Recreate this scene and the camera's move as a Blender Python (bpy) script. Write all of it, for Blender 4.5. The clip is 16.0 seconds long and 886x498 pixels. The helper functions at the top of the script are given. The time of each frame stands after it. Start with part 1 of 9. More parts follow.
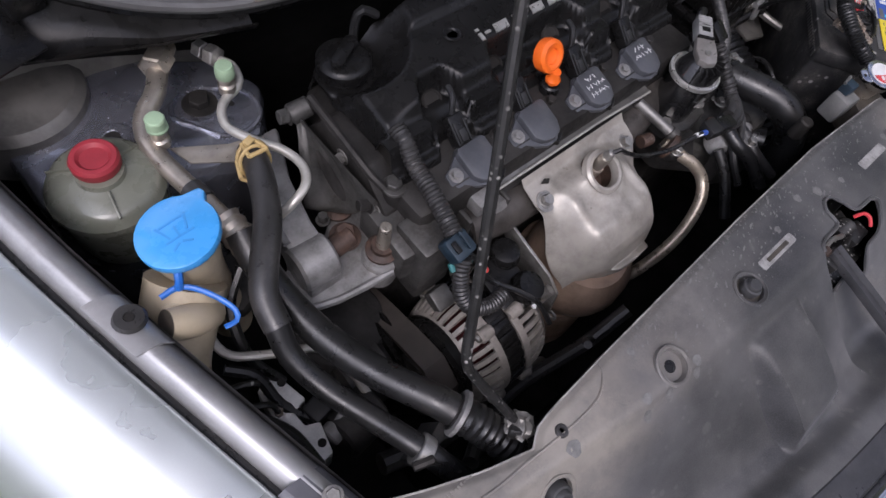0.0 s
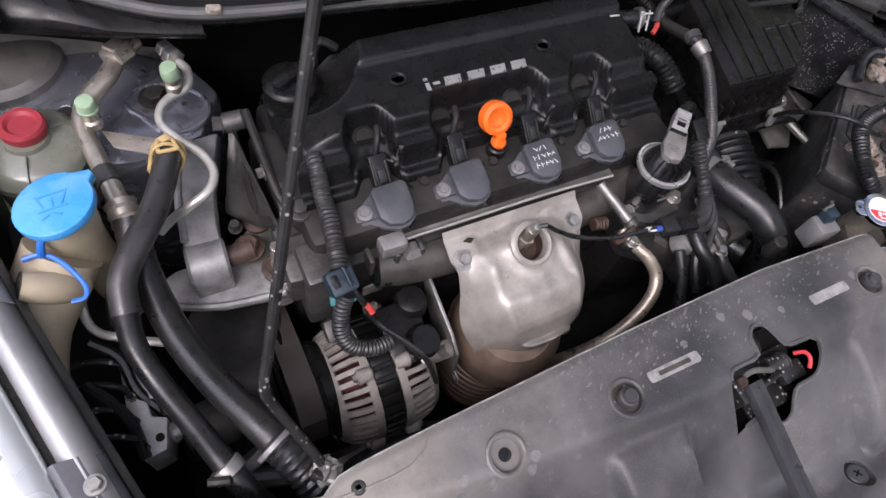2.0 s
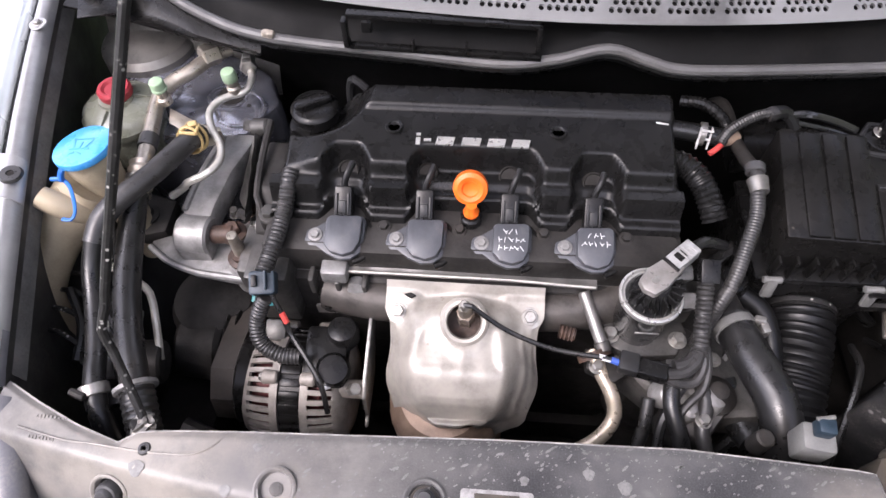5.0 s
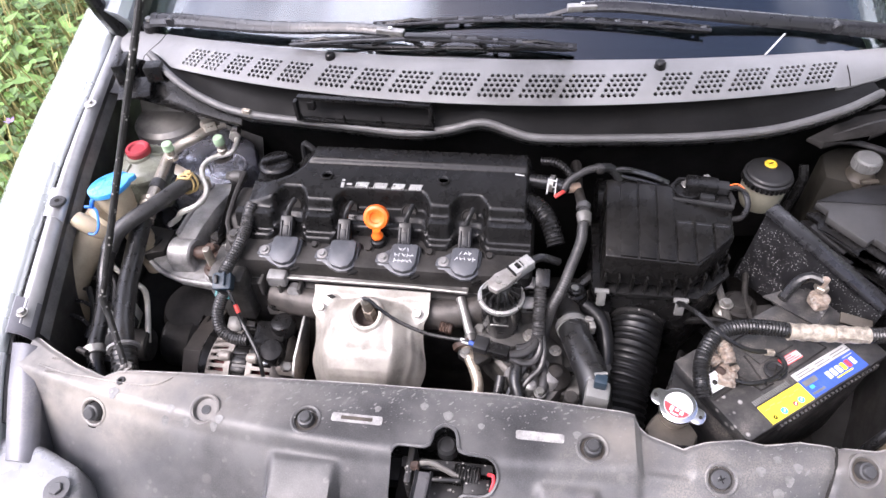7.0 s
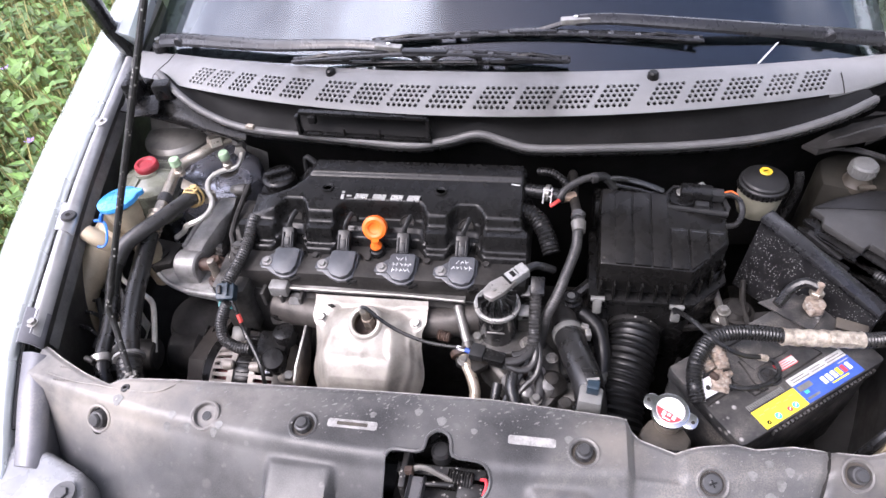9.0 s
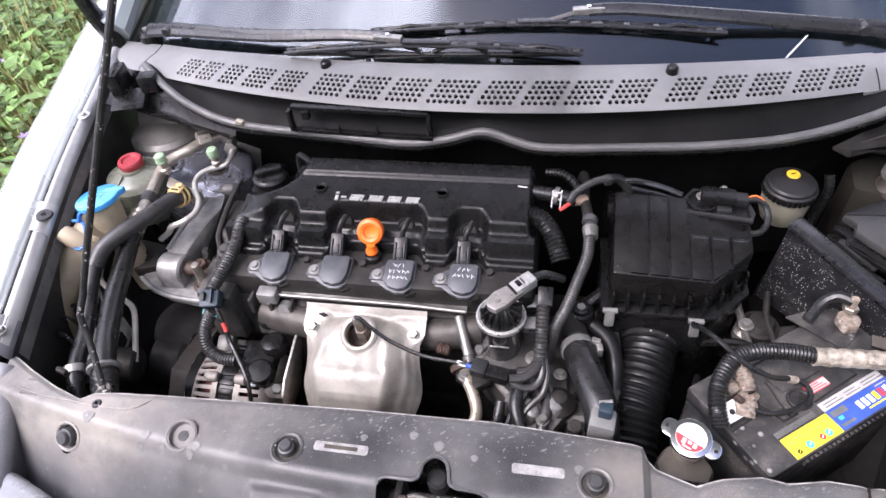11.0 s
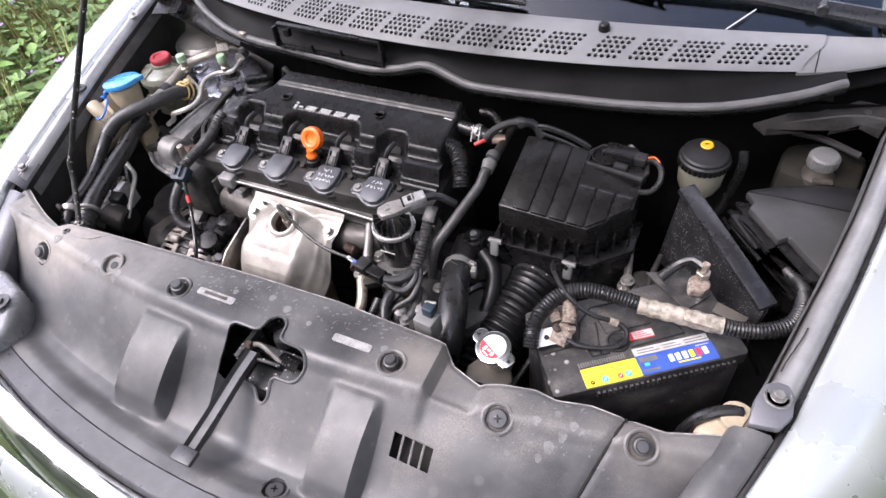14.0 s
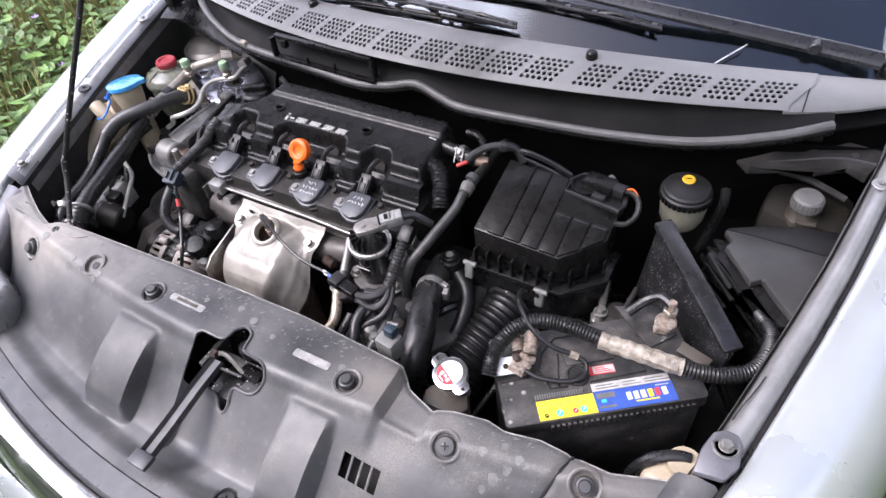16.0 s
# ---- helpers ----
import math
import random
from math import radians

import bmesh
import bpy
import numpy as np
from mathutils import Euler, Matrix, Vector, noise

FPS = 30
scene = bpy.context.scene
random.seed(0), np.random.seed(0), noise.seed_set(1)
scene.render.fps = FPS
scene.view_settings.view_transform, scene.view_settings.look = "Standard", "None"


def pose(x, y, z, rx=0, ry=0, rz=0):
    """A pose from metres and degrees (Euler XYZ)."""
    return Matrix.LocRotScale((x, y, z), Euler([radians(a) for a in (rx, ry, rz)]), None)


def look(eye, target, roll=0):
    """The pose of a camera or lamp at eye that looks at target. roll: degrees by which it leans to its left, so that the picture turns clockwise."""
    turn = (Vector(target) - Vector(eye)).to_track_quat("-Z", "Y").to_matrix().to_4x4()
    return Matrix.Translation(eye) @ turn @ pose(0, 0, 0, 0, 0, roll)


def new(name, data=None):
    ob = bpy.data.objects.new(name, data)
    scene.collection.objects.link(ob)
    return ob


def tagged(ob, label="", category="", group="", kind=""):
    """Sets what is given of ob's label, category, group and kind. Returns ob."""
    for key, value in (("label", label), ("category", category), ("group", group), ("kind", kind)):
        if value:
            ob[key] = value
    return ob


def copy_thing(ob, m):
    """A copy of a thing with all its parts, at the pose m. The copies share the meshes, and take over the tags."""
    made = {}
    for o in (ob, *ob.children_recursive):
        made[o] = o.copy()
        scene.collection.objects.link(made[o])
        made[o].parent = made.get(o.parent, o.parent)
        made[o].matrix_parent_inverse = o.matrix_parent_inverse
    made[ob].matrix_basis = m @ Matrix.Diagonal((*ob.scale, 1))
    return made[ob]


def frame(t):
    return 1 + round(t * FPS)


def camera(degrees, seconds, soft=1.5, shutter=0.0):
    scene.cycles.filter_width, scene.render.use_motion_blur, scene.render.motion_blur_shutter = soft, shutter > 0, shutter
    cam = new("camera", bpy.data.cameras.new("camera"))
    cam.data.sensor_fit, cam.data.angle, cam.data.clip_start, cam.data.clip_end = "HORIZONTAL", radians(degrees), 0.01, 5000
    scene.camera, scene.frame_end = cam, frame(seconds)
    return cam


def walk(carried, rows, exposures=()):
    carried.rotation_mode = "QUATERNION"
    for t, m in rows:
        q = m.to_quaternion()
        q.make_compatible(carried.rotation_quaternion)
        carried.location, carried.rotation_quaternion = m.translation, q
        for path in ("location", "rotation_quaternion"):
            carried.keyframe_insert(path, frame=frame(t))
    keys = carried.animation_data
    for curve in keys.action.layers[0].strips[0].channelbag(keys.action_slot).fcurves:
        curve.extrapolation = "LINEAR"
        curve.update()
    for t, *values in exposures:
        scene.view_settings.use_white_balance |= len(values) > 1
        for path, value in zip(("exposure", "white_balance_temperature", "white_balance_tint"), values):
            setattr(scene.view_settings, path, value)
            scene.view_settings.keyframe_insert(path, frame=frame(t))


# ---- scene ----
cam = camera(70.2, 16.0)
PATH = [
    (0, (-0.63, -0.209, 1.378), (0.224, 0.317, -0.352), 20.0),
    (0.5, (-0.575, -0.243, 1.384), (0.255, 0.3, -0.353), 21.4),
    (1, (-0.542, -0.273, 1.391), (0.229, 0.311, -0.36), 20.9),
    (1.5, (-0.5, -0.293, 1.398), (0.207, 0.359, -0.355), 19.3),
    (2, (-0.464, -0.311, 1.411), (0.208, 0.467, -0.305), 18.0),
    (2.5, (-0.458, -0.39, 1.423), (0.194, 0.485, -0.253), 19.3),
    (3, (-0.426, -0.405, 1.443), (0.141, 0.549, -0.22), 15.9),
    (3.5, (-0.328, -0.382, 1.434), (0.07, 0.662, -0.225), 12.2),
    (3.7, (-0.29, -0.366, 1.434), (-0.001, 0.686, -0.243), 9.7),
    (5.8, (-0.038, -0.416, 1.445), (-0.219, 0.716, -0.194), -2.7),
    (6, (-0.014, -0.456, 1.475), (-0.205, 0.703, -0.144), -2.4),
    (6.5, (0.036, -0.551, 1.536), (-0.197, 0.714, 0.004), -3.3),
    (7, (0.088, -0.592, 1.561), (-0.172, 0.724, 0.077), -4.6),
    (7.5, (0.103, -0.612, 1.57), (-0.175, 0.721, 0.105), -5.4),
    (8, (0.107, -0.616, 1.569), (-0.18, 0.725, 0.113), -5.6),
    (8.5, (0.118, -0.609, 1.57), (-0.183, 0.73, 0.115), -6.1),
    (9, (0.12, -0.605, 1.565), (-0.196, 0.739, 0.117), -6.6),
    (11.3, (0.115, -0.523, 1.52), (-0.225, 0.813, 0.071), -6.5),
    (11.5, (0.169, -0.5, 1.519), (-0.235, 0.799, 0.053), -7.6),
    (12, (0.272, -0.469, 1.496), (-0.262, 0.77, 0.019), -8.6),
    (12.5, (0.329, -0.454, 1.492), (-0.308, 0.708, -0.005), -9.7),
    (13, (0.346, -0.482, 1.495), (-0.319, 0.671, 0.002), -9.1),
    (13.5, (0.387, -0.538, 1.503), (-0.3, 0.617, 0.022), -8.7),
    (14, (0.465, -0.582, 1.515), (-0.239, 0.571, 0.041), -8.9),
    (14.5, (0.524, -0.554, 1.519), (-0.206, 0.588, 0.048), -9.1),
    (15, (0.564, -0.474, 1.495), (-0.189, 0.642, 0.016), -9.2),
    (15.5, (0.569, -0.452, 1.494), (-0.207, 0.643, 0.011), -9.1),
    (16, (0.527, -0.531, 1.525), (-0.255, 0.592, 0.067), -8.1),
]
EXPOSURES = [(0, 0.02, 6160, 21), (1.5, 0.22, 6330, 21), (2.5, 0.78, 6330, 21), (3.5, 0.87, 6440, 21), (6.0, 1.48, 6380, 22), (7.0, 1.58, 6340, 22), (9.0, 1.44, 6240, 22), (11.5, 1.31, 6320, 22), (12.5, 1.52, 6440, 21), (14.5, 1.20, 6330, 21), (16.0, 1.18, 6210, 21)]
walk(cam, [(t, look(eye, target, roll)) for t, eye, target, roll in PATH], EXPOSURES)

# ---- light ----
world = bpy.data.worlds.new("sky")
scene.world = world
world.use_nodes = True
_sky = world.node_tree.nodes.new("ShaderNodeTexSky")
_sky.sky_type, _sky.sun_disc = "NISHITA", False
SUN_ELEVATION, SUN_ROTATION = radians(54), radians(232)
_sky.sun_elevation, _sky.sun_rotation = SUN_ELEVATION, SUN_ROTATION
_sky.air_density, _sky.dust_density = 0.7, 5.0
_bg = world.node_tree.nodes["Background"]
_bg.inputs["Strength"].default_value = 0.15
# broken white cloud over the whole sky
_wn, _wl = world.node_tree.nodes.new, world.node_tree.links.new
_dirn = _wn("ShaderNodeTexCoord")
_cloud = _wn("ShaderNodeTexNoise")
_cloud.inputs["Scale"].default_value, _cloud.inputs["Detail"].default_value, _cloud.inputs["Roughness"].default_value = 1.7, 7.0, 0.55
_wl(_dirn.outputs["Generated"], _cloud.inputs["Vector"])
_cover = _wn("ShaderNodeMapRange")
_cover.interpolation_type = "SMOOTHSTEP"
_cover.inputs["From Min"].default_value, _cover.inputs["From Max"].default_value = 0.30, 0.66
# the cloud opens overhead
_over = _wn("ShaderNodeVectorMath")
_over.operation = "DOT_PRODUCT"
_over.inputs[1].default_value = (0.22, 0.05, 0.974)
_wl(_dirn.outputs["Generated"], _over.inputs[0])
_open = _wn("ShaderNodeMapRange")
_open.interpolation_type = "SMOOTHSTEP"
for _k, _v in (("From Min", 0.84), ("From Max", 0.97), ("To Min", 0.0), ("To Max", 0.27)):
    _open.inputs[_k].default_value = _v
_wl(_over.outputs["Value"], _open.inputs["Value"])
_thin = _wn("ShaderNodeMath")
_thin.operation = "SUBTRACT"
_wl(_cloud.outputs["Fac"], _thin.inputs[0])
_wl(_open.outputs["Result"], _thin.inputs[1])
_wl(_thin.outputs[0], _cover.inputs["Value"])
_skymix = _wn("ShaderNodeMix")
_skymix.data_type = "RGBA"
_aim = _wn("ShaderNodeVectorMath")
_aim.operation = "DOT_PRODUCT"
_aim.inputs[1].default_value = (math.sin(SUN_ROTATION) * math.cos(SUN_ELEVATION), math.cos(SUN_ROTATION) * math.cos(SUN_ELEVATION), math.sin(SUN_ELEVATION))
_wl(_dirn.outputs["Generated"], _aim.inputs[0])
_glow = _wn("ShaderNodeMapRange")
_glow.interpolation_type = "SMOOTHSTEP"
for _k, _v in (("From Min", 0.45), ("From Max", 1.0), ("To Min", 0.8), ("To Max", 2.6)):
    _glow.inputs[_k].default_value = _v
_wl(_aim.outputs["Value"], _glow.inputs["Value"])
_white = _wn("ShaderNodeVectorMath")
_white.operation = "SCALE"
_white.inputs[0].default_value = (8.6, 9.0, 9.8)
_wl(_glow.outputs["Result"], _white.inputs["Scale"])
_wl(_white.outputs["Vector"], _skymix.inputs[7])
_wl(_cover.outputs["Result"], _skymix.inputs[0])
_wl(_sky.outputs[0], _skymix.inputs[6])
_wl(_skymix.outputs[2], _bg.inputs["Color"])
_sun = new("sun", bpy.data.lights.new("sun", "SUN"))
_sun.data.energy, _sun.data.angle, _sun.data.color = 1.1, radians(24), (1.0, 0.96, 0.9)
_dir = Vector((math.sin(SUN_ROTATION) * math.cos(SUN_ELEVATION), math.cos(SUN_ROTATION) * math.cos(SUN_ELEVATION), math.sin(SUN_ELEVATION)))
_sun.matrix_world = look(_dir * 20, (0, 0, 0))


# ---- materials ----
def material(name, col, rough=0.5, metal=0.0, var=0.25, scale=30.0, bump=0.05, fine=400.0, dust=0.0, dust_col=(0.42, 0.38, 0.32),
             dust_scale=9.0, spots=0.0, spot_col=(0.75, 0.74, 0.72), spot_scale=120.0, coat=0.0, island=0.0, flake=0.0, spec=0.5, up_dust=0.0, patches=(), drips=0.0, sheen=0.0):
    m = bpy.data.materials.new(name)
    m.use_nodes = True
    nt = m.node_tree
    bs = nt.nodes["Principled BSDF"]
    N, L = nt.nodes.new, nt.links.new
    tc = N("ShaderNodeTexCoord")

    def tex(sc, detail=4.0, rough_=0.6, dist=0.0):
        n = N("ShaderNodeTexNoise")
        n.inputs["Scale"].default_value, n.inputs["Detail"].default_value = sc, detail
        n.inputs["Roughness"].default_value, n.inputs["Distortion"].default_value = rough_, dist
        L(tc.outputs["Object"], n.inputs["Vector"])
        return n.outputs["Fac"]

    def ramp(src, a, b):
        r = N("ShaderNodeMapRange")
        r.interpolation_type = "SMOOTHSTEP"
        r.inputs["From Min"].default_value, r.inputs["From Max"].default_value = a, b
        L(src, r.inputs["Value"])
        return r.outputs["Result"]

    def mix(fac, a, b):
        n = N("ShaderNodeMix")
        n.data_type = "RGBA"
        if isinstance(fac, float):
            n.inputs[0].default_value = fac
        else:
            L(fac, n.inputs[0])
        for sock, v in ((n.inputs[6], a), (n.inputs[7], b)):
            if isinstance(v, tuple):
                sock.default_value = (*v, 1.0)
            else:
                L(v, sock)
        return n.outputs[2]

    def mul(a, b):
        n = N("ShaderNodeMath")
        n.operation = "MULTIPLY"
        for sock, v in zip(n.inputs, (a, b)):
            if isinstance(v, float):
                sock.default_value = v
            else:
                L(v, sock)
        return n.outputs[0]

    dark = tuple(c * (1 - var) for c in col)
    light = tuple(min(1.0, c * (1 + var)) for c in col)
    large, small = tex(scale), tex(fine, 3.0)
    c = mix(ramp(large, 0.3, 0.7), dark, light)
    c = mix(mul(ramp(small, 0.35, 0.75), 0.35), c, light)
    if island:
        gi = N("ShaderNodeNewGeometry")
        c = mix(mul(gi.outputs["Random Per Island"], float(island)), c, tuple(x * 0.4 for x in col))
    rg = mul(ramp(tex(scale * 2.3), 0.25, 0.75), 0.22)
    ra = N("ShaderNodeMath")
    ra.operation = "ADD"
    ra.inputs[1].default_value = rough - 0.11
    L(rg, ra.inputs[0])
    rr = ra.outputs[0]
    if dust:
        patch = ramp(tex(dust_scale, 6.0, 0.68, 0.4), 0.62 - 0.25 * dust, 0.85 - 0.15 * dust)
        grain = ramp(tex(fine * 0.8, 2.0), 0.3, 0.7)
        f = mul(patch, grain)
        f = mul(f, min(1.0, 0.4 + dust * 0.6))
        c = mix(f, c, dust_col)
    if up_dust:
        ge = N("ShaderNodeNewGeometry")
        se = N("ShaderNodeSeparateXYZ")
        L(ge.outputs["Normal"], se.inputs[0])
        f = mul(mul(ramp(se.outputs["Z"], 0.35, 1.0), ramp(tex(dust_scale * 2, 5.0), 0.25, 0.75)), float(up_dust))
        c = mix(f, c, dust_col)
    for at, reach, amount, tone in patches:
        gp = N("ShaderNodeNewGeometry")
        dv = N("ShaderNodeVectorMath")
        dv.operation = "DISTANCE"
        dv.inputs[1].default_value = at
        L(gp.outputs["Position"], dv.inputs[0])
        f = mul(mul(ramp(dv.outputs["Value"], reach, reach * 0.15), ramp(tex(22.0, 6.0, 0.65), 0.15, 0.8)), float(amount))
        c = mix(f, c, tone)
    if spots:
        v = N("ShaderNodeTexVoronoi")
        v.inputs["Scale"].default_value = spot_scale
        L(tc.outputs["Object"], v.inputs["Vector"])
        near = ramp(v.outputs["Distance"], 0.30, 0.12)
        gate = ramp(tex(spot_scale * 0.12, 3.0, 0.7), 0.72 - 0.3 * spots, 0.76 - 0.22 * spots)
        c = mix(mul(mul(near, gate), 0.85), c, spot_col)
    if drips:
        for sc, reach in ((30.0, 0.26), (70.0, 0.30)):
            v = N("ShaderNodeTexVoronoi")
            v.inputs["Scale"].default_value = sc
            v.inputs["Randomness"].default_value = 1.0
            L(tc.outputs["Object"], v.inputs["Vector"])
            blot = ramp(v.outputs["Distance"], reach, reach * 0.55)
            f = mul(mul(blot, ramp(tex(sc * 0.35, 4.0, 0.7), 0.50, 0.62)), float(drips))
            c = mix(f, c, spot_col)
    L(c, bs.inputs["Base Color"])
    L(rr, bs.inputs["Roughness"])
    bs.inputs["Metallic"].default_value = metal
    bs.inputs["Specular IOR Level"].default_value = spec
    bs.inputs["Coat Weight"].default_value = coat
    bs.inputs["Coat Roughness"].default_value = 0.06
    bs.inputs["Sheen Weight"].default_value, bs.inputs["Sheen Roughness"].default_value = sheen, 0.45
    if bump:
        bp = N("ShaderNodeBump")
        bp.inputs["Strength"].default_value, bp.inputs["Distance"].default_value = bump, 0.001
        h = N("ShaderNodeMath")
        h.operation = "ADD"
        L(small, h.inputs[0])
        L(large, h.inputs[1])
        L(h.outputs[0], bp.inputs["Height"])
        L(bp.outputs[0], bs.inputs["Normal"])
    return m


PAINT = material("silver_paint", (0.625, 0.665, 0.665), 0.30, 0.62, 0.05, 4, 0.02, 900, coat=0.8)
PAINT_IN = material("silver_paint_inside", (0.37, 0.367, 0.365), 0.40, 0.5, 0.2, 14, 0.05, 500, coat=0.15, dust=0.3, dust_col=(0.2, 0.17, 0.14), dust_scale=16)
# dusty inner metal, its base colour darkened to carry the shade inside the bay
PAINT_DUSTY_SHADE = material("dusty_shaded_inner_metal", (0.052, 0.051, 0.051), 0.48, 0.3, 0.4, 12, 0.1, 300, dust=0.5, dust_col=(0.13, 0.115, 0.095), up_dust=0.15)
COVER = material("weathered_grey_plastic", (0.062, 0.0625, 0.065), 0.42, 0.0, 0.62, 6, 0.08, 700, dust=0.5, dust_col=(0.27, 0.245, 0.205), dust_scale=6, spots=0.2, spot_scale=140, spot_col=(0.24, 0.23, 0.215), up_dust=0.13, drips=0.2, sheen=0.15, spec=0.45, patches=(((-0.405, -0.245, 0.87), 0.11, 0.85, (0.34, 0.305, 0.255)), ((-0.50, -0.235, 0.87), 0.11, 0.75, (0.32, 0.29, 0.245)), ((-0.22, -0.225, 0.87), 0.10, 0.5, (0.27, 0.255, 0.235)), ((-0.43, -0.215, 0.87), 0.09, 0.6, (0.25, 0.233, 0.212)), ((-0.54, -0.21, 0.87), 0.09, 0.5, (0.24, 0.225, 0.205)), ((-0.29, -0.225, 0.87), 0.11, 0.3, (0.24, 0.215, 0.185)), ((-0.29, -0.265, 0.87), 0.045, 0.4, (0.30, 0.27, 0.23)), ((0.21, -0.24, 0.87), 0.06, 0.5, (0.28, 0.25, 0.21)), ((0.48, -0.25, 0.86), 0.07, 0.4, (0.27, 0.24, 0.2))))
PLASTIC = material("black_plastic", (0.0088, 0.0086, 0.0085), 0.29, 0.0, 0.3, 25, 0.03, 900, dust=0.3, dust_col=(0.016, 0.015, 0.0135), up_dust=0.012, spec=0.28)
PLASTIC_DUSTY = material("dusty_black_plastic", (0.0085, 0.0081, 0.0077), 0.29, 0.0, 0.35, 20, 0.05, 700, dust=0.5, dust_col=(0.018, 0.016, 0.0135), up_dust=0.02, spec=0.24, spots=0.16, spot_scale=130, spot_col=(0.2, 0.18, 0.15))
PLASTIC_GREY = material("faded_dark_plastic", (0.018, 0.018, 0.0185), 0.45, 0.0, 0.25, 20, 0.1, 700, dust=0.3, dust_col=(0.06, 0.055, 0.048), up_dust=0.05, spec=0.35)
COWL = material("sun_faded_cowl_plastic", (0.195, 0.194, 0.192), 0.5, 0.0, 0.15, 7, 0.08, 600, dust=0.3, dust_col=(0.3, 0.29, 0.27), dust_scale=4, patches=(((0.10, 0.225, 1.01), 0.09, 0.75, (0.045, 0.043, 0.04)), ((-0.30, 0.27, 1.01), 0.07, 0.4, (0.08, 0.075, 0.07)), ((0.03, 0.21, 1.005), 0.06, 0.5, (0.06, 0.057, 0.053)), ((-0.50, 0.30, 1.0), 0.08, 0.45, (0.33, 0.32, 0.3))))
COIL = material("coil_plastic", (0.062, 0.065, 0.073), 0.40, 0.0, 0.2, 40, 0.05, 900, dust=0.25, dust_col=(0.16, 0.15, 0.14), dust_scale=40)
RUBBER = material("black_rubber", (0.011, 0.011, 0.0112), 0.33, 0.0, 0.3, 30, 0.14, 500, dust=0.45, dust_col=(0.065, 0.058, 0.05), dust_scale=14, up_dust=0.06, spec=0.5)
BELT = material("brown_black_belt", (0.045, 0.038, 0.032), 0.55, 0.0, 0.25, 30, 0.15, 400, dust=0.4, dust_col=(0.11, 0.09, 0.07), dust_scale=20)
TOWER = material("silver_tower_paint", (0.33, 0.34, 0.39), 0.22, 0.78, 0.35, 14, 0.3, 40, coat=0.5, dust=0.6, dust_col=(0.085, 0.075, 0.065), dust_scale=16)
ALLOY_MID = material("grimy_cast_alloy", (0.085, 0.082, 0.077), 0.5, 0.6, 0.4, 30, 0.3, 320, dust=0.65, dust_col=(0.05, 0.042, 0.034), dust_scale=24)
MANIFOLD = material("browned_manifold_iron", (0.068, 0.061, 0.055), 0.5, 0.4, 0.45, 28, 0.35, 200, dust=0.6, dust_col=(0.035, 0.029, 0.024), dust_scale=22)
BELLOWS = material("black_bellows_rubber", (0.0058, 0.0058, 0.006), 0.40, 0.0, 0.3, 30, 0.06, 500, dust=0.3, dust_col=(0.014, 0.013, 0.011), spec=0.35)
WIPER = material("satin_black_wiper_paint", (0.018, 0.018, 0.0195), 0.30, 0.0, 0.25, 20, 0.06, 600, coat=0.2, dust=0.3, dust_col=(0.05, 0.047, 0.043), spec=0.4)
STRIP_METAL = material("dull_strip_metal", (0.24, 0.232, 0.218), 0.42, 0.7, 0.25, 30, 0.2, 300, dust=0.45, dust_col=(0.11, 0.095, 0.078), dust_scale=22)
LEVER_GREY = material("greyed_lever_plastic", (0.036, 0.036, 0.038), 0.36, 0.0, 0.3, 30, 0.08, 500, dust=0.4, dust_col=(0.11, 0.104, 0.095), dust_scale=30)
# olive dust film, with the right-hand corner's shade put into the base colour
OLIVE = material("dusty_shaded_inner_panel", (0.022, 0.0205, 0.017), 0.6, 0.0, 0.35, 14, 0.15, 200, dust=0.55, dust_col=(0.046, 0.040, 0.031), dust_scale=11, spec=0.1)
BLOCK = material("bare_alloy_block", (0.72, 0.71, 0.68), 0.5, 0.2, 0.2, 40, 0.1, 500, dust=0.45, dust_col=(0.2, 0.17, 0.13), dust_scale=40)
RUBBER_GREY = material("worn_grey_rubber", (0.031, 0.030, 0.0295), 0.36, 0.0, 0.3, 40, 0.15, 400, dust=0.45, dust_col=(0.12, 0.11, 0.10), dust_scale=40)
SEAL_RUBBER = material("faded_seal_rubber", (0.10, 0.098, 0.096), 0.5, 0.0, 0.2, 30, 0.08, 500, dust=0.4, dust_col=(0.22, 0.2, 0.18))
BROWN_METAL = material("dusty_brown_panel", (0.145, 0.138, 0.125), 0.38, 0.35, 0.35, 20, 0.2, 120, dust=0.45, dust_col=(0.20, 0.185, 0.16), dust_scale=14)
ALLOY = material("cast_alloy", (0.25, 0.245, 0.238), 0.46, 0.4, 0.35, 35, 0.25, 350, dust=0.6, dust_col=(0.085, 0.075, 0.062), dust_scale=25, up_dust=0.06)
ALLOY_DARK = material("oily_cast_alloy", (0.030, 0.028, 0.026), 0.6, 0.5, 0.45, 30, 0.3, 300, dust=0.6, dust_col=(0.05, 0.042, 0.035), dust_scale=22)
ALT = material("alternator_alloy", (0.25, 0.226, 0.20), 0.5, 0.12, 0.25, 60, 0.2, 500, dust=0.5, dust_col=(0.16, 0.135, 0.105), dust_scale=40)
GLOSS_BLACK = material("glossy_black_plastic", (0.012, 0.012, 0.0125), 0.2, 0.0, 0.3, 30, 0.06, 600, coat=0.5, dust=0.2, dust_col=(0.05, 0.046, 0.04), spec=0.6)
TEAL = material("teal_seal_rubber", (0.03, 0.16, 0.16), 0.5, 0.0, 0.2, 60, 0.0, 600, dust=0.3)
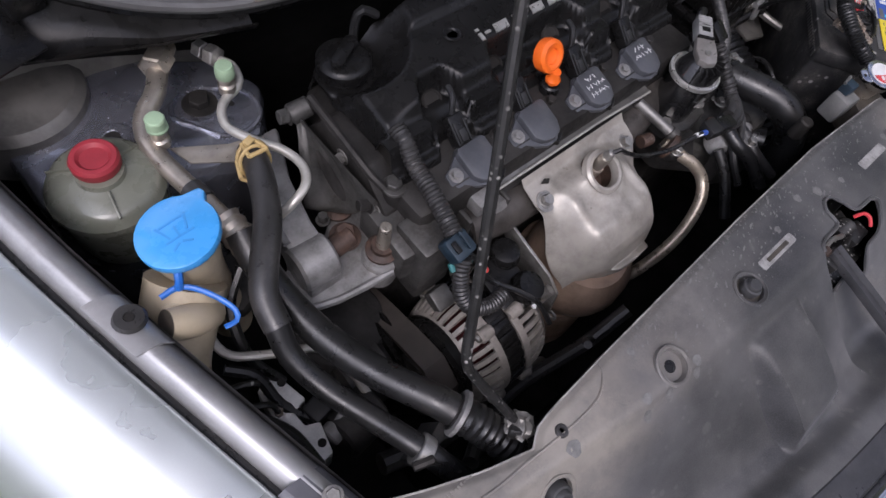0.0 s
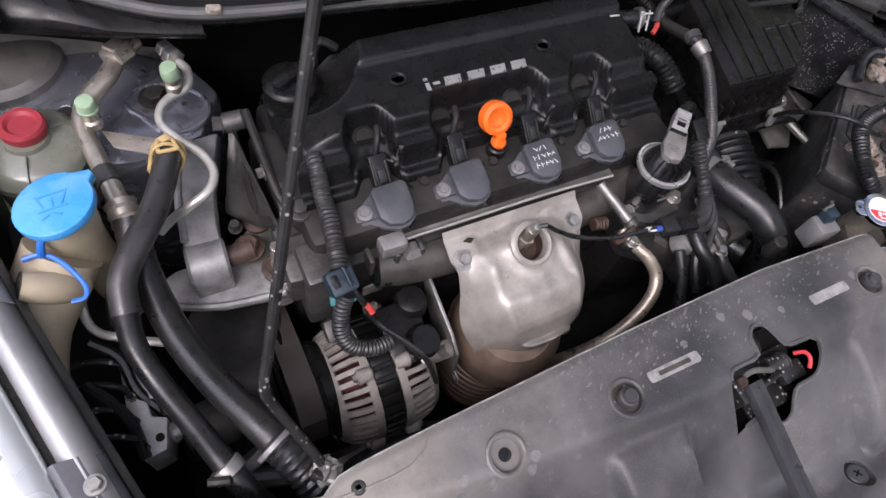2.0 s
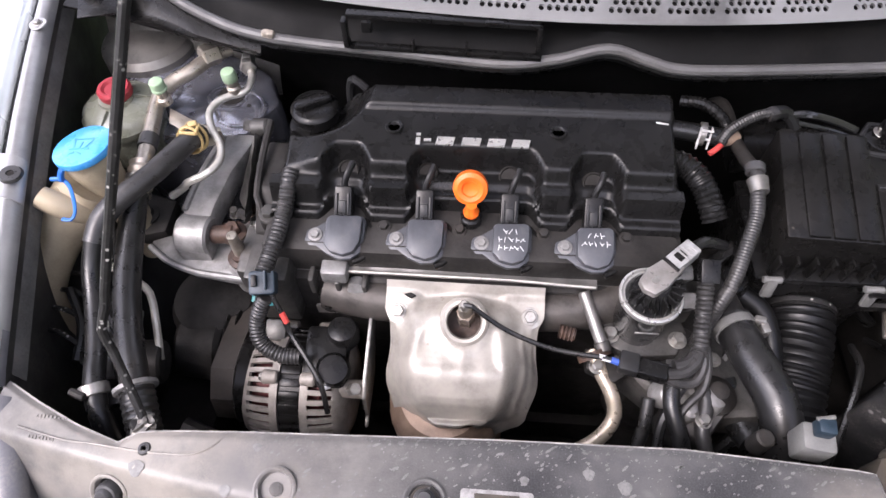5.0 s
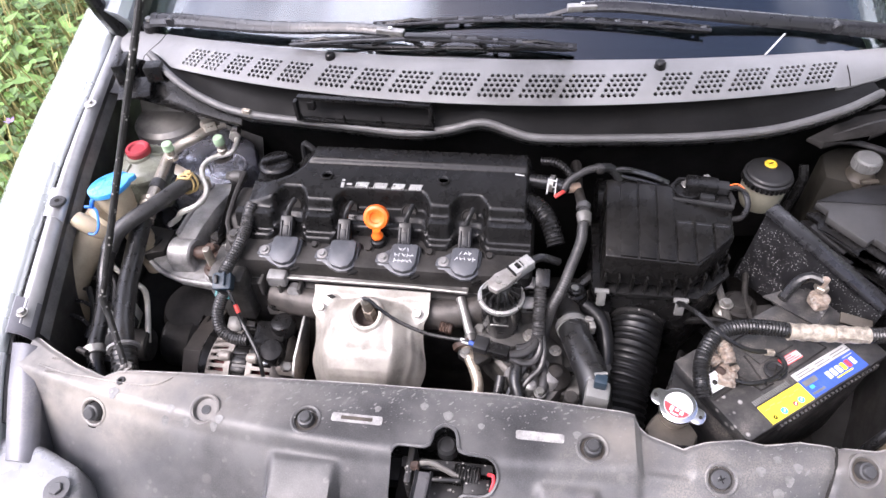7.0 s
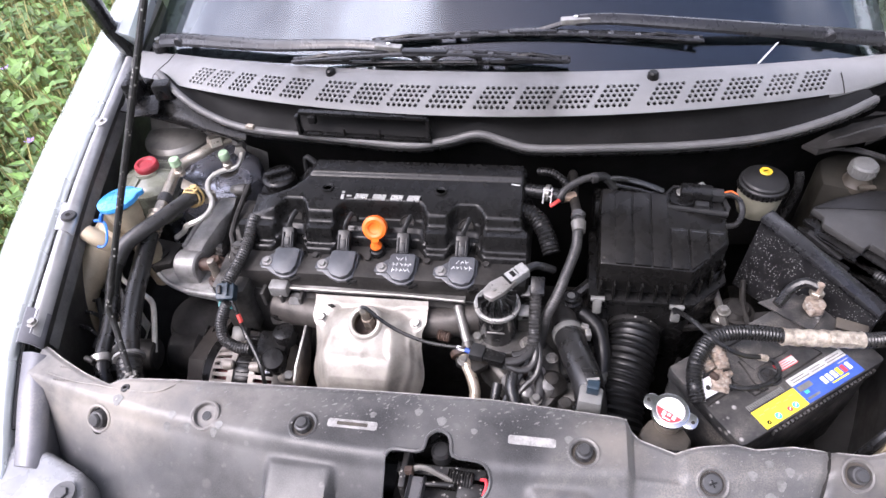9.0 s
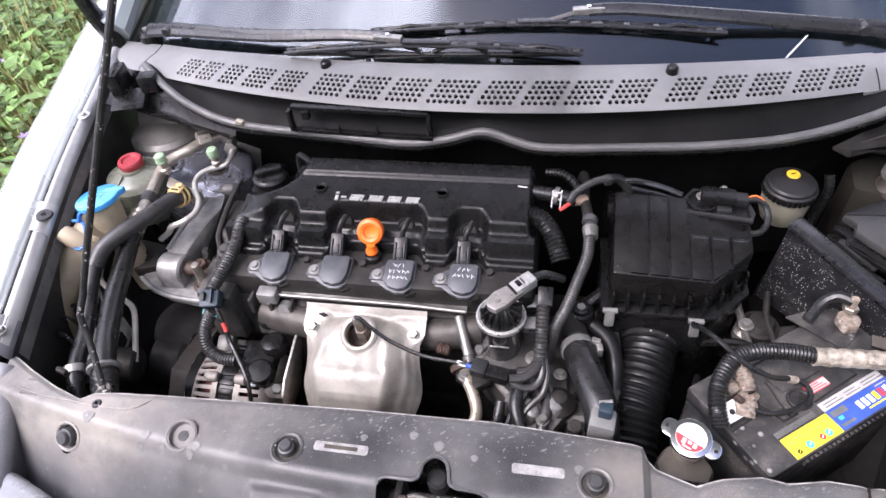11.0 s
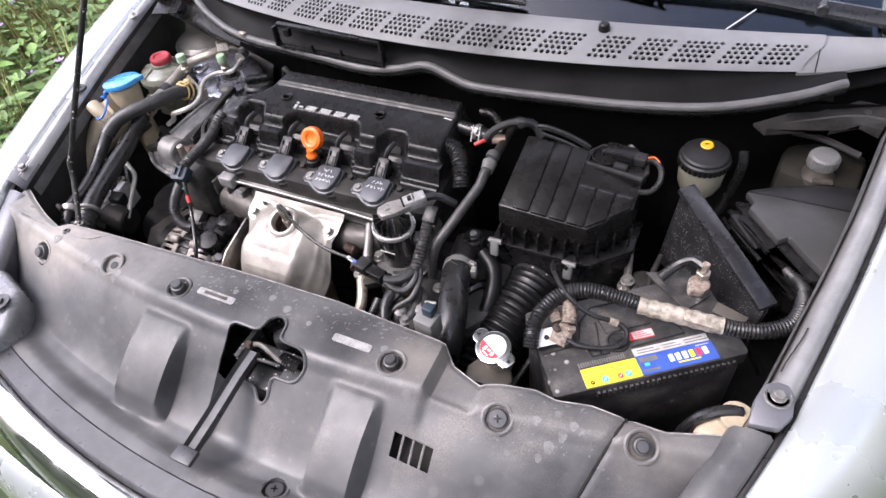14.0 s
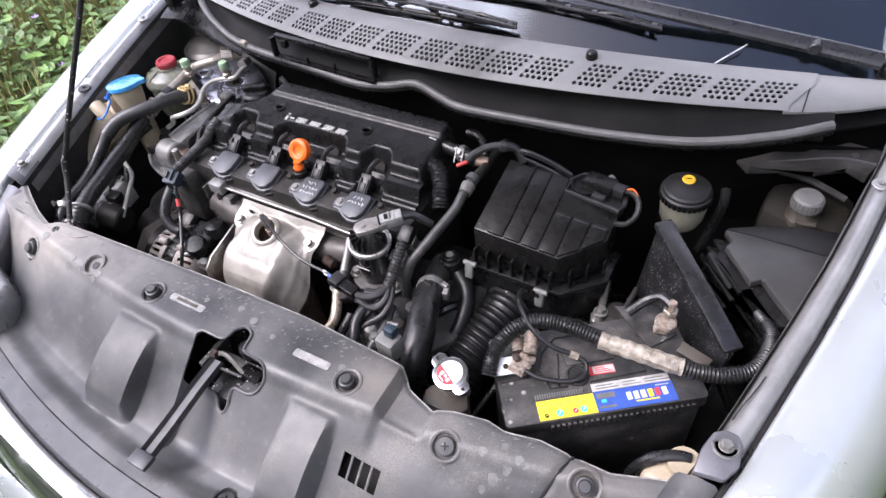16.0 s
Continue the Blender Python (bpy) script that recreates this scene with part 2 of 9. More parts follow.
PLATE_PALE = material("dull_pale_plate", (0.27, 0.255, 0.24), 0.35, 0.4, 0.2, 40, 0.08, 500, dust=0.4, dust_col=(0.17, 0.15, 0.13), dust_scale=40)
ZINC = material("bright_zinc_ring", (0.62, 0.61, 0.58), 0.34, 0.75, 0.12, 60, 0.05, 600, dust=0.2, dust_col=(0.3, 0.27, 0.22), dust_scale=50)
TANK_END = material("stained_brown_plastic", (0.055, 0.047, 0.037), 0.5, 0.0, 0.3, 30, 0.1, 400, dust=0.45, dust_col=(0.12, 0.10, 0.075), dust_scale=30)
SHIELD = material("aluminised_shield", (0.335, 0.312, 0.276), 0.42, 0.28, 0.25, 25, 0.14, 250, dust=0.45, dust_col=(0.27, 0.23, 0.18), dust_scale=14, spots=0.3, spot_scale=160, spot_col=(0.10, 0.078, 0.058))
STEEL = material("dull_steel", (0.32, 0.31, 0.29), 0.40, 0.75, 0.3, 60, 0.15, 600, dust=0.5, dust_col=(0.13, 0.105, 0.08), dust_scale=50)
RUST = material("rusty_steel", (0.058, 0.036, 0.027), 0.6, 0.1, 0.5, 60, 0.4, 300, dust=0.6, dust_col=(0.13, 0.066, 0.038), dust_scale=60)
CAT = material("heat_browned_steel", (0.29, 0.205, 0.15), 0.42, 0.3, 0.3, 30, 0.15, 300, dust=0.5, dust_col=(0.12, 0.075, 0.05), dust_scale=18)
PIPE = material("oxidised_pipe", (0.40, 0.36, 0.305), 0.36, 0.75, 0.2, 50, 0.12, 500, dust=0.45, dust_col=(0.19, 0.13, 0.08), dust_scale=30)
PIPE_PALE = material("pale_alloy_pipe", (0.50, 0.485, 0.44), 0.38, 0.5, 0.15, 50, 0.08, 500, dust=0.35, dust_col=(0.26, 0.22, 0.17), dust_scale=30)
GOLD_PIPE = material("heat_tinted_stainless_pipe", (0.44, 0.38, 0.30), 0.34, 0.6, 0.2, 40, 0.1, 400, dust=0.6, dust_col=(0.17, 0.105, 0.06), dust_scale=35)
PALE_PLUG = material("pale_grey_connector_plastic", (0.27, 0.27, 0.265), 0.4, 0.0, 0.25, 50, 0.06, 600, dust=0.4, dust_col=(0.16, 0.14, 0.115), dust_scale=60)
COPPER = material("red_winding_copper", (0.075, 0.012, 0.012), 0.45, 0.3, 0.4, 80, 0.2, 300)
WING_GREY = material("dull_silver_wing_tip", (0.135, 0.135, 0.147), 0.45, 0.25, 0.25, 14, 0.05, 500, coat=0.2, dust=0.4, dust_col=(0.3, 0.28, 0.25))
FUSE_LID = material("greyed_box_lid", (0.047, 0.046, 0.045), 0.42, 0.0, 0.2, 14, 0.08, 700, dust=0.4, dust_col=(0.12, 0.11, 0.10))
RAIL_EDGE = material("dirty_rail_edge_paint", (0.15, 0.148, 0.146), 0.5, 0.3, 0.3, 25, 0.1, 400, dust=0.6, dust_col=(0.045, 0.04, 0.034), dust_scale=25)
CHROME = material("chrome", (0.75, 0.75, 0.75), 0.12, 1.0, 0.05, 10, 0.0, 300)
# dull green for the added walls that darken reflections
WALL = material("dull_green_sky_block", (0.10, 0.115, 0.075), 0.9, 0.0, 0.4, 1.2, 0.3, 60, dust=0.4, dust_col=(0.05, 0.06, 0.035), dust_scale=1.5)
TANK = material("aged_translucent_plastic", (0.40, 0.335, 0.235), 0.45, 0.0, 0.2, 18, 0.03, 400, dust=0.35, dust_col=(0.17, 0.13, 0.085), dust_scale=14)
RES_GREY = material("dusty_reservoir_plastic", (0.15, 0.155, 0.122), 0.3, 0.0, 0.2, 20, 0.04, 500, dust=0.4, dust_col=(0.2, 0.18, 0.15), coat=0.3)
RES_CLEAR = material("yellowed_reservoir_plastic", (0.25, 0.238, 0.18), 0.4, 0.0, 0.15, 20, 0.03, 500, dust=0.2, dust_col=(0.2, 0.18, 0.14))
RED = material("red_plastic", (0.30, 0.025, 0.035), 0.5, 0.0, 0.15, 40, 0.04, 600, dust=0.3, dust_col=(0.32, 0.16, 0.15))
BLUE = material("blue_plastic", (0.05, 0.33, 0.74), 0.30, 0.0, 0.06, 20, 0.03, 600, dust=0.06, coat=0.8, spec=0.7)
BLUE_STRAP = material("blue_strap_plastic", (0.02, 0.14, 0.5), 0.4, 0.0, 0.1, 20, 0.0, 600)
GREEN = material("pale_green_plastic", (0.30, 0.42, 0.27), 0.5, 0.0, 0.15, 40, 0.03, 600, dust=0.3)
CLIP = material("clip_plastic", (0.050, 0.050, 0.051), 0.42, 0.0, 0.2, 60, 0.04, 600, dust=0.3, dust_col=(0.12, 0.10, 0.08), dust_scale=60)
ORANGE = material("orange_plastic", (0.92, 0.16, 0.015), 0.4, 0.0, 0.06, 30, 0.0, 600)
YELLOW = material("yellow_plastic", (0.72, 0.45, 0.03), 0.5, 0.0, 0.1, 30, 0.0, 600)
TAN = material("tan_clip_plastic", (0.46, 0.33, 0.14), 0.55, 0.0, 0.2, 50, 0.05, 600, dust=0.3)
TAG_PALE = material("dulled_white_strip", (0.48, 0.48, 0.47), 0.5, 0.0, 0.2, 60, 0.0, 600)
WHITE = material("white_marking", (0.72, 0.72, 0.72), 0.5, 0.0, 0.08, 60, 0.0, 600)
GREY_PLUG = material("grey_connector_plastic", (0.145, 0.145, 0.138), 0.5, 0.0, 0.2, 50, 0.04, 600, dust=0.35, dust_col=(0.13, 0.115, 0.095), dust_scale=60)
BLUE_PLUG = material("blue_grey_connector_plastic", (0.014, 0.028, 0.042), 0.5, 0.0, 0.2, 50, 0.04, 600, dust=0.2)
TAPE = material("peeling_tape", (0.31, 0.275, 0.225), 0.4, 0.0, 0.5, 80, 0.9, 160, dust=0.8, dust_col=(0.15, 0.118, 0.088), dust_scale=60, spots=0.5, spot_scale=90, spot_col=(0.58, 0.56, 0.52))
BATTERY = material("dusty_battery_case", (0.027, 0.027, 0.0275), 0.46, 0.0, 0.4, 22, 0.12, 600, dust=0.75, dust_col=(0.20, 0.18, 0.155), dust_scale=22, spots=0.55, spot_scale=75, spot_col=(0.36, 0.35, 0.33), up_dust=0.16, spec=0.4)
SPECKLED = material("splashed_black_plastic", (0.012, 0.012, 0.013), 0.38, 0.0, 0.3, 20, 0.05, 600, spots=1.0, spot_scale=300, spot_col=(0.45, 0.45, 0.44), dust=0.5, dust_col=(0.10, 0.10, 0.10), dust_scale=30)
CORRODED = material("corroded_terminal", (0.20, 0.155, 0.12), 0.65, 0.15, 0.6, 110, 0.7, 300, dust=0.9, dust_col=(0.40, 0.385, 0.35), dust_scale=130, spots=0.4, spot_scale=220, spot_col=(0.10, 0.06, 0.04))
LABEL_YELLOW = material("label_yellow", (0.80, 0.64, 0.04), 0.45, 0.0, 0.1, 60, 0.0, 600, dust=0.3, dust_col=(0.4, 0.33, 0.15), dust_scale=40)
LABEL_BLUE = material("label_blue", (0.04, 0.09, 0.36), 0.45, 0.0, 0.15, 60, 0.0, 600, dust=0.3, dust_col=(0.2, 0.22, 0.3), dust_scale=40)
LABEL_RED = material("label_red", (0.6, 0.05, 0.06), 0.45, 0.0, 0.1, 60, 0.0, 600, dust=0.15)
LABEL_CYAN = material("label_cyan", (0.05, 0.5, 0.7), 0.45, 0.0, 0.1, 60, 0.0, 600)
RED_WIRE = material("red_wire", (0.55, 0.06, 0.05), 0.5, 0.0, 0.2, 60, 0.0, 600)
ROD = material("grimy_rod", (0.017, 0.0165, 0.016), 0.5, 0.2, 0.4, 60, 0.3, 300, dust=0.45, dust_col=(0.07, 0.062, 0.052), dust_scale=50, spots=1.0, spot_scale=150, spot_col=(0.5, 0.48, 0.45))
# grime, and shade put into the colour of holes, slots and deep bay parts
VOID = material("grime_and_hole_shade", (0.030, 0.0285, 0.027), 0.8, 0.0, 0.4, 15, 0.2, 200, dust=0.4, dust_col=(0.040, 0.035, 0.030), spec=0.03)
# dark plastic, blackened further to hold the shade below the scuttle
SCUTTLE_DARK = material("scuttle_plastic_and_shade", (0.0068, 0.0066, 0.0064), 0.6, 0.0, 0.4, 9, 0.15, 200, dust=0.45, dust_col=(0.016, 0.014, 0.012), dust_scale=7, spec=0.12)
DASH = material("dark_dashboard", (0.012, 0.012, 0.013), 0.7, 0.0, 0.2, 15, 0.0, 300)
TYRE = material("tyre_rubber", (0.02, 0.02, 0.02), 0.8, 0.0, 0.2, 15, 0.1, 300)
LAMP = material("headlamp_housing", (0.21, 0.213, 0.22), 0.32, 0.2, 0.25, 15, 0.05, 300, coat=0.3, dust=0.5, dust_col=(0.26, 0.25, 0.23), dust_scale=18)
SOIL = material("soil_and_grass", (0.045, 0.07, 0.02), 0.9, 0.0, 0.5, 3, 0.5, 40, dust=0.5, dust_col=(0.13, 0.11, 0.06), dust_scale=2)
LEAF = material("weed_leaves", (0.125, 0.235, 0.045), 0.5, 0.0, 0.4, 3, 0.0, 100, island=0.85)
STRAW = material("dry_grass", (0.34, 0.31, 0.12), 0.7, 0.0, 0.3, 5, 0.0, 100, island=0.5)
PETAL = material("mauve_petals", (0.42, 0.28, 0.66), 0.6, 0.0, 0.1, 20, 0.0, 100)

GLASS = bpy.data.materials.new("tinted_windshield_glass")
GLASS.use_nodes = True
_g = GLASS.node_tree.nodes["Principled BSDF"]
_g.inputs["Base Color"].default_value = (0.25, 0.31, 0.34, 1)
_g.inputs["Roughness"].default_value, _g.inputs["Transmission Weight"].default_value, _g.inputs["IOR"].default_value = 0.02, 1.0, 1.6
_g.inputs["Coat Weight"].default_value, _g.inputs["Coat Roughness"].default_value = 1.0, 0.02


# ---- building ----
ORIGIN = {}


def thing(name, at, label, category, group="", kind=""):
    ob = new(name)
    ob.empty_display_size = 0.02
    ob.location = at
    ORIGIN[ob] = Vector(at)
    return tagged(ob, label, category, group, kind)


def mesh_of(name, bm, mat, sharp=32):
    bmesh.ops.recalc_face_normals(bm, faces=bm.faces)
    lim = radians(sharp)
    for f in bm.faces:
        f.smooth = True
    for e in bm.edges:
        if len(e.link_faces) == 2 and e.calc_face_angle(0.0) > lim:
            e.smooth = False
    me = bpy.data.meshes.new(name)
    bm.to_mesh(me)
    bm.free()
    me.materials.append(mat)
    return me


def part(name, bm, mat, parent, label="", sharp=32):
    o = ORIGIN[parent]
    bmesh.ops.translate(bm, verts=bm.verts, vec=-o)
    ob = new(name, mesh_of(name, bm, mat, sharp))
    ob.parent = parent
    ORIGIN[ob] = o
    return tagged(ob, label)


def solo(name, bm, mat, label, category, group="", kind="", sharp=32):
    ob = new(name, mesh_of(name, bm, mat, sharp))
    ORIGIN[ob] = Vector((0, 0, 0))
    return tagged(ob, label, category, group, kind)


def merge(bm, sub, m=None):
    if m is not None:
        bmesh.ops.transform(sub, matrix=m, verts=sub.verts)
    vs = [bm.verts.new(v.co) for v in sub.verts]
    for i, v in enumerate(sub.verts):
        v.index = i
    for f in sub.faces:
        try:
            bm.faces.new([vs[v.index] for v in f.verts])
        except ValueError:
            pass
    sub.free()
    return bm


def soften(bm, width, segments=2, angle=30):
    if width > 0:
        es = [e for e in bm.edges if len(e.link_faces) == 2 and e.calc_face_angle(0.0) > radians(angle)]
        bmesh.ops.bevel(bm, geom=es, offset=width, segments=segments, profile=0.5, affect="EDGES", clamp_overlap=True)
    return bm


def box(c, s, rot=(0, 0, 0), bev=0.002, top=(1, 1), bm=None):
    b = bmesh.new()
    bmesh.ops.create_cube(b, size=1.0)
    for v in b.verts:
        k = top if v.co.z > 0 else (1, 1)
        v.co = Vector((v.co.x * s[0] * k[0], v.co.y * s[1] * k[1], v.co.z * s[2]))
    soften(b, bev)
    m = pose(*c, *rot)
    if bm is None:
        bmesh.ops.transform(b, matrix=m, verts=b.verts)
        return b
    return merge(bm, b, m)


def placed(bm, m):
    bmesh.ops.transform(bm, matrix=m, verts=bm.verts)
    return bm


def aim(p, q):
    d = Vector(q) - Vector(p)
    return Matrix.Translation(p) @ d.to_track_quat("Z", "Y").to_matrix().to_4x4(), d.length


def lathe(profile, at=(0, 0, 0), m=None, seg=28, bm=None, squash=None):
    """Turns (radius, height) pairs round an axis at a place or by a matrix."""
    b = bmesh.new()
    rings = []
    for r, z in profile:
        if r < 1e-6:
            rings.append([b.verts.new((0, 0, z))])
        else:
            rings.append([b.verts.new((r * math.cos(2 * math.pi * i / seg), r * math.sin(2 * math.pi * i / seg), z)) for i in range(seg)])
    for a, c in zip(rings, rings[1:]):
        for i in range(seg):
            j = (i + 1) % seg
            q = [a[i % len(a)], a[j % len(a)], c[j % len(c)], c[i % len(c)]]
            q = [v for n, v in enumerate(q) if v not in q[:n]]
            if len(q) > 2:
                b.faces.new(q)
    for ring, flip in () if profile[0] == profile[-1] else ((rings[0], True), (rings[-1], False)):
        if len(ring) > 2:
            b.faces.new(ring[::-1] if flip else ring)
    mm = m if m is not None else Matrix.Translation(at)
    if bm is None:
        bmesh.ops.transform(b, matrix=mm, verts=b.verts)
        return b
    return merge(bm, b, mm)


def rod(p, q, r, r2=None, seg=14, bev=0.0, bm=None):
    m, n = aim(p, q)
    r2 = r if r2 is None else r2
    k = min(bev, n / 3, r * 0.8)
    prof = [(0, 0), (r - k, 0), (r, k), (r2, n - k), (r2 - k, n), (0, n)] if k > 0 else [(0, 0), (r, 0), (r2, n), (0, n)]
    return lathe(prof, m=m, seg=seg, bm=bm)


def curve(pts, step):
    pts = [Vector(p) for p in pts]
    ext = [2 * pts[0] - pts[1], *pts, 2 * pts[-1] - pts[-2]]
    out = []
    for a, b, c, d in zip(ext, ext[1:], ext[2:], ext[3:]):
        n = max(1, int((c - b).length / step))
        for i in range(n):
            t = i / n
            out.append(0.5 * (2 * b + (c - a) * t + (2 * a - 5 * b + 4 * c - d) * t * t + (3 * b - a - 3 * c + d) * t**3))
    return out + [pts[-1]]


def tube(pts, r, seg=14, step=0.008, rib=0.0, depth=0.0, ends=None, bm=None, straight=False, flat=1.0):
    """A hose or pipe along points; rib: the pitch of its corrugations."""
    if rib:
        step = rib / 4
    line = [Vector(p) for p in pts] if straight else curve(pts, step)
    b = bmesh.new()
    prev, rings, far = None, [], 0.0
    n = len(line)
    for i, p in enumerate(line):
        d = (line[min(i + 1, n - 1)] - line[max(i - 1, 0)]).normalized()
        if prev is None:
            side = d.orthogonal().normalized()
        else:
            side = (prev - d * prev.dot(d)).normalized()
        prev = side
        up = d.cross(side)
        if i:
            far += (p - line[i - 1]).length
        rr = r if ends is None else r + (ends - r) * i / (n - 1)
        if rib:
            rr += depth * (0.5 + 0.5 * math.cos(2 * math.pi * far / rib))
        rings.append([b.verts.new(p + rr * (math.cos(2 * math.pi * k / seg) * side + flat * math.sin(2 * math.pi * k / seg) * up)) for k in range(seg)])
    for a, c in zip(rings, rings[1:]):
        for k in range(seg):
            b.faces.new((a[k], a[(k + 1) % seg], c[(k + 1) % seg], c[k]))
    b.faces.new(rings[0][::-1])
    b.faces.new(rings[-1])
    return b if bm is None else merge(bm, b)


def prism(pts, z0, z1, bev=0.002, m=None, bm=None, segments=2):
    """An outline in x and y, raised from z0 to z1 (numbers, or functions of x and y)."""
    b = bmesh.new()
    lo = [b.verts.new((x, y, z0(x, y) if callable(z0) else z0)) for x, y in pts]
    hi = [b.verts.new((x, y, z1(x, y) if callable(z1) else z1)) for x, y in pts]
    b.faces.new(lo[::-1])
    b.faces.new(hi)
    for i in range(len(pts)):
        j = (i + 1) % len(pts)
        b.faces.new((lo[i], lo[j], hi[j], hi[i]))
    bmesh.ops.recalc_face_normals(b, faces=b.faces)
    soften(b, bev, segments)
    if m is not None and bm is None:
        bmesh.ops.transform(b, matrix=m, verts=b.verts)
    return b if bm is None else merge(bm, b, m)


def rounded(w, h, r, n=4):
    out = []
    for cx, cy, a0 in ((w / 2 - r, h / 2 - r, 0), (-w / 2 + r, h / 2 - r, 90), (-w / 2 + r, -h / 2 + r, 180), (w / 2 - r, -h / 2 + r, 270)):
        for i in range(n + 1):
            a = radians(a0 + 90 * i / n)
            out.append((cx + r * math.cos(a), cy + r * math.sin(a)))
    return out


def sheet(f, us, vs, thick=0.0):
    """A surface from f(u, v) over two lists of values, with thickness along z if given."""
    b = bmesh.new()
    g = [[b.verts.new(f(u, v)) for v in vs] for u in us]
    for i in range(len(us) - 1):
        for j in range(len(vs) - 1):
            b.faces.new((g[i][j], g[i + 1][j], g[i + 1][j + 1], g[i][j + 1]))
    if thick:
        h = [[b.verts.new(Vector(v.co) - Vector((0, 0, thick))) for v in row] for row in g]
        nu, nv = len(us), len(vs)
        for i in range(nu - 1):
            for j in range(nv - 1):
                b.faces.new((h[i][j], h[i][j + 1], h[i + 1][j + 1], h[i + 1][j]))
        for i in range(nu - 1):
            b.faces.new((g[i][0], h[i][0], h[i + 1][0], g[i + 1][0]))
            b.faces.new((g[i][-1], g[i + 1][-1], h[i + 1][-1], h[i][-1]))
        for j in range(nv - 1):
            b.faces.new((g[0][j], g[0][j + 1], h[0][j + 1], h[0][j]))
            b.faces.new((g[-1][j], h[-1][j], h[-1][j + 1], g[-1][j + 1]))
    return b


def span(a, b, n):
    return [a + (b - a) * i / (n - 1) for i in range(n)]


def table(x, rows):
    """Linear steps through (x, value) rows."""
    if x <= rows[0][0]:
        return rows[0][1]
    for (a, va), (b, vb) in zip(rows, rows[1:]):
        if x <= b:
            return va + (vb - va) * (x - a) / (b - a)
    return rows[-1][1]


def smooth(a, b, x):
    t = max(0.0, min(1.0, (x - a) / (b - a)))
    return t * t * (3 - 2 * t)


def carve(bm, cutter):
    """bm with the closed form cutter taken out of it."""
    obs = []
    for n, b in (("whole", bm), ("cutter", cutter)):
        bmesh.ops.recalc_face_normals(b, faces=b.faces)
        me = bpy.data.meshes.new(n)
        b.to_mesh(me)
        b.free()
        obs.append(new(n, me))
    mod = obs[0].modifiers.new("cut", "BOOLEAN")
    mod.operation, mod.object, mod.solver = "DIFFERENCE", obs[1], "EXACT"
    dg = bpy.context.evaluated_depsgraph_get()
    out = bmesh.new()
    out.from_mesh(obs[0].evaluated_get(dg).to_mesh())
    for ob in obs:
        me = ob.data
        bpy.data.objects.remove(ob)
        bpy.data.meshes.remove(me)
    return out


def bolt(parent, at, r=0.006, h=0.006, d=(0, 0, 1), mat=None, washer=1.5, name="bolt", label=""):
    p = Vector(at)
    d = Vector(d).normalized()
    b = rod(p, p + d * 0.0015, r * washer, seg=18, bev=0.0005)
    merge(b, rod(p + d * 0.0015, p + d * (h + 0.0015), r, seg=6, bev=0.0008))
    return part(name, b, mat or STEEL, parent, label)


# ---- ground ----
ground = solo("ground", sheet(lambda u, v: (u, v, 0.015 * noise.noise(Vector((u * 0.7, v * 0.7, 0)))), span(-60, 60, 61), span(-60, 60, 61)), SOIL,
              "rough green weedy ground beside the parked car", "ground", kind="structure")


def weeds(name, mat, count, seed, kind):
    rnd = random.Random(seed)
    verts, faces = [], []
    for _ in range(count):
        x, y = -0.98 - 3.4 * rnd.random() ** 1.3, rnd.uniform(-0.4, 5.2)
        tall = rnd.uniform(0.08, 0.55) * (0.5 + 0.5 * noise.noise(Vector((x * 1.3, y * 1.3, 3))) + 0.35)
        lean = Vector((rnd.uniform(-0.3, 0.3), rnd.uniform(-0.3, 0.3), 0))
        root = Vector((x, y, 0))
        blades = 9 if kind == "leaf" else 4
        for k in range(blades):
            a = rnd.uniform(0, 6.28)
            out = Vector((math.cos(a), math.sin(a), 0))
            side = Vector((-out.y, out.x, 0))
            n = len(verts)
            if kind == "leaf":
                s = rnd.uniform(0.018, 0.066) * (0.7 + 0.6 * abs(noise.noise(Vector((x * 2, y * 2, 9)))) )
                h = tall * (0.35 + 0.65 * (k + 1) / blades)
                p = root + lean * h + Vector((0, 0, h)) + out * rnd.uniform(0.0, 0.05)
                dip = Vector((0, 0, rnd.uniform(-0.6, 0.35)))
                ax = (out + dip).normalized()
                mid = Vector((0, 0, -0.12 * s))
                verts += [p, p + ax * s * 0.45 + side * s * 0.42, p + ax * s * 0.9 + side * s * 0.36, p + ax * s * 1.6, p + ax * s * 0.9 - side * s * 0.36, p + ax * s * 0.45 - side * s * 0.42, p + ax * s * 0.8 + mid]
                faces += [(n, n + 1, n + 6), (n + 1, n + 2, n + 6), (n + 2, n + 3, n + 6), (n + 3, n + 4, n + 6), (n + 4, n + 5, n + 6), (n + 5, n, n + 6)]
            else:
                w, h = rnd.uniform(0.002, 0.005), tall * rnd.uniform(0.6, 1.2)
                p, top = root + out * 0.02, root + out * (0.03 + 0.25 * h) + Vector((0, 0, h))
                midp = p.lerp(top, 0.55) + Vector((0, 0, 0.12 * h))
                verts += [p - side * w, p + side * w, midp + side * w, midp - side * w, top]
                faces += [(n, n + 1, n + 2, n + 3), (n + 3, n + 2, n + 4)]
    me = bpy.data.meshes.new(name)
    me.from_pydata([tuple(v) for v in verts], [], faces)
    me.materials.append(mat)
    return new(name, me)


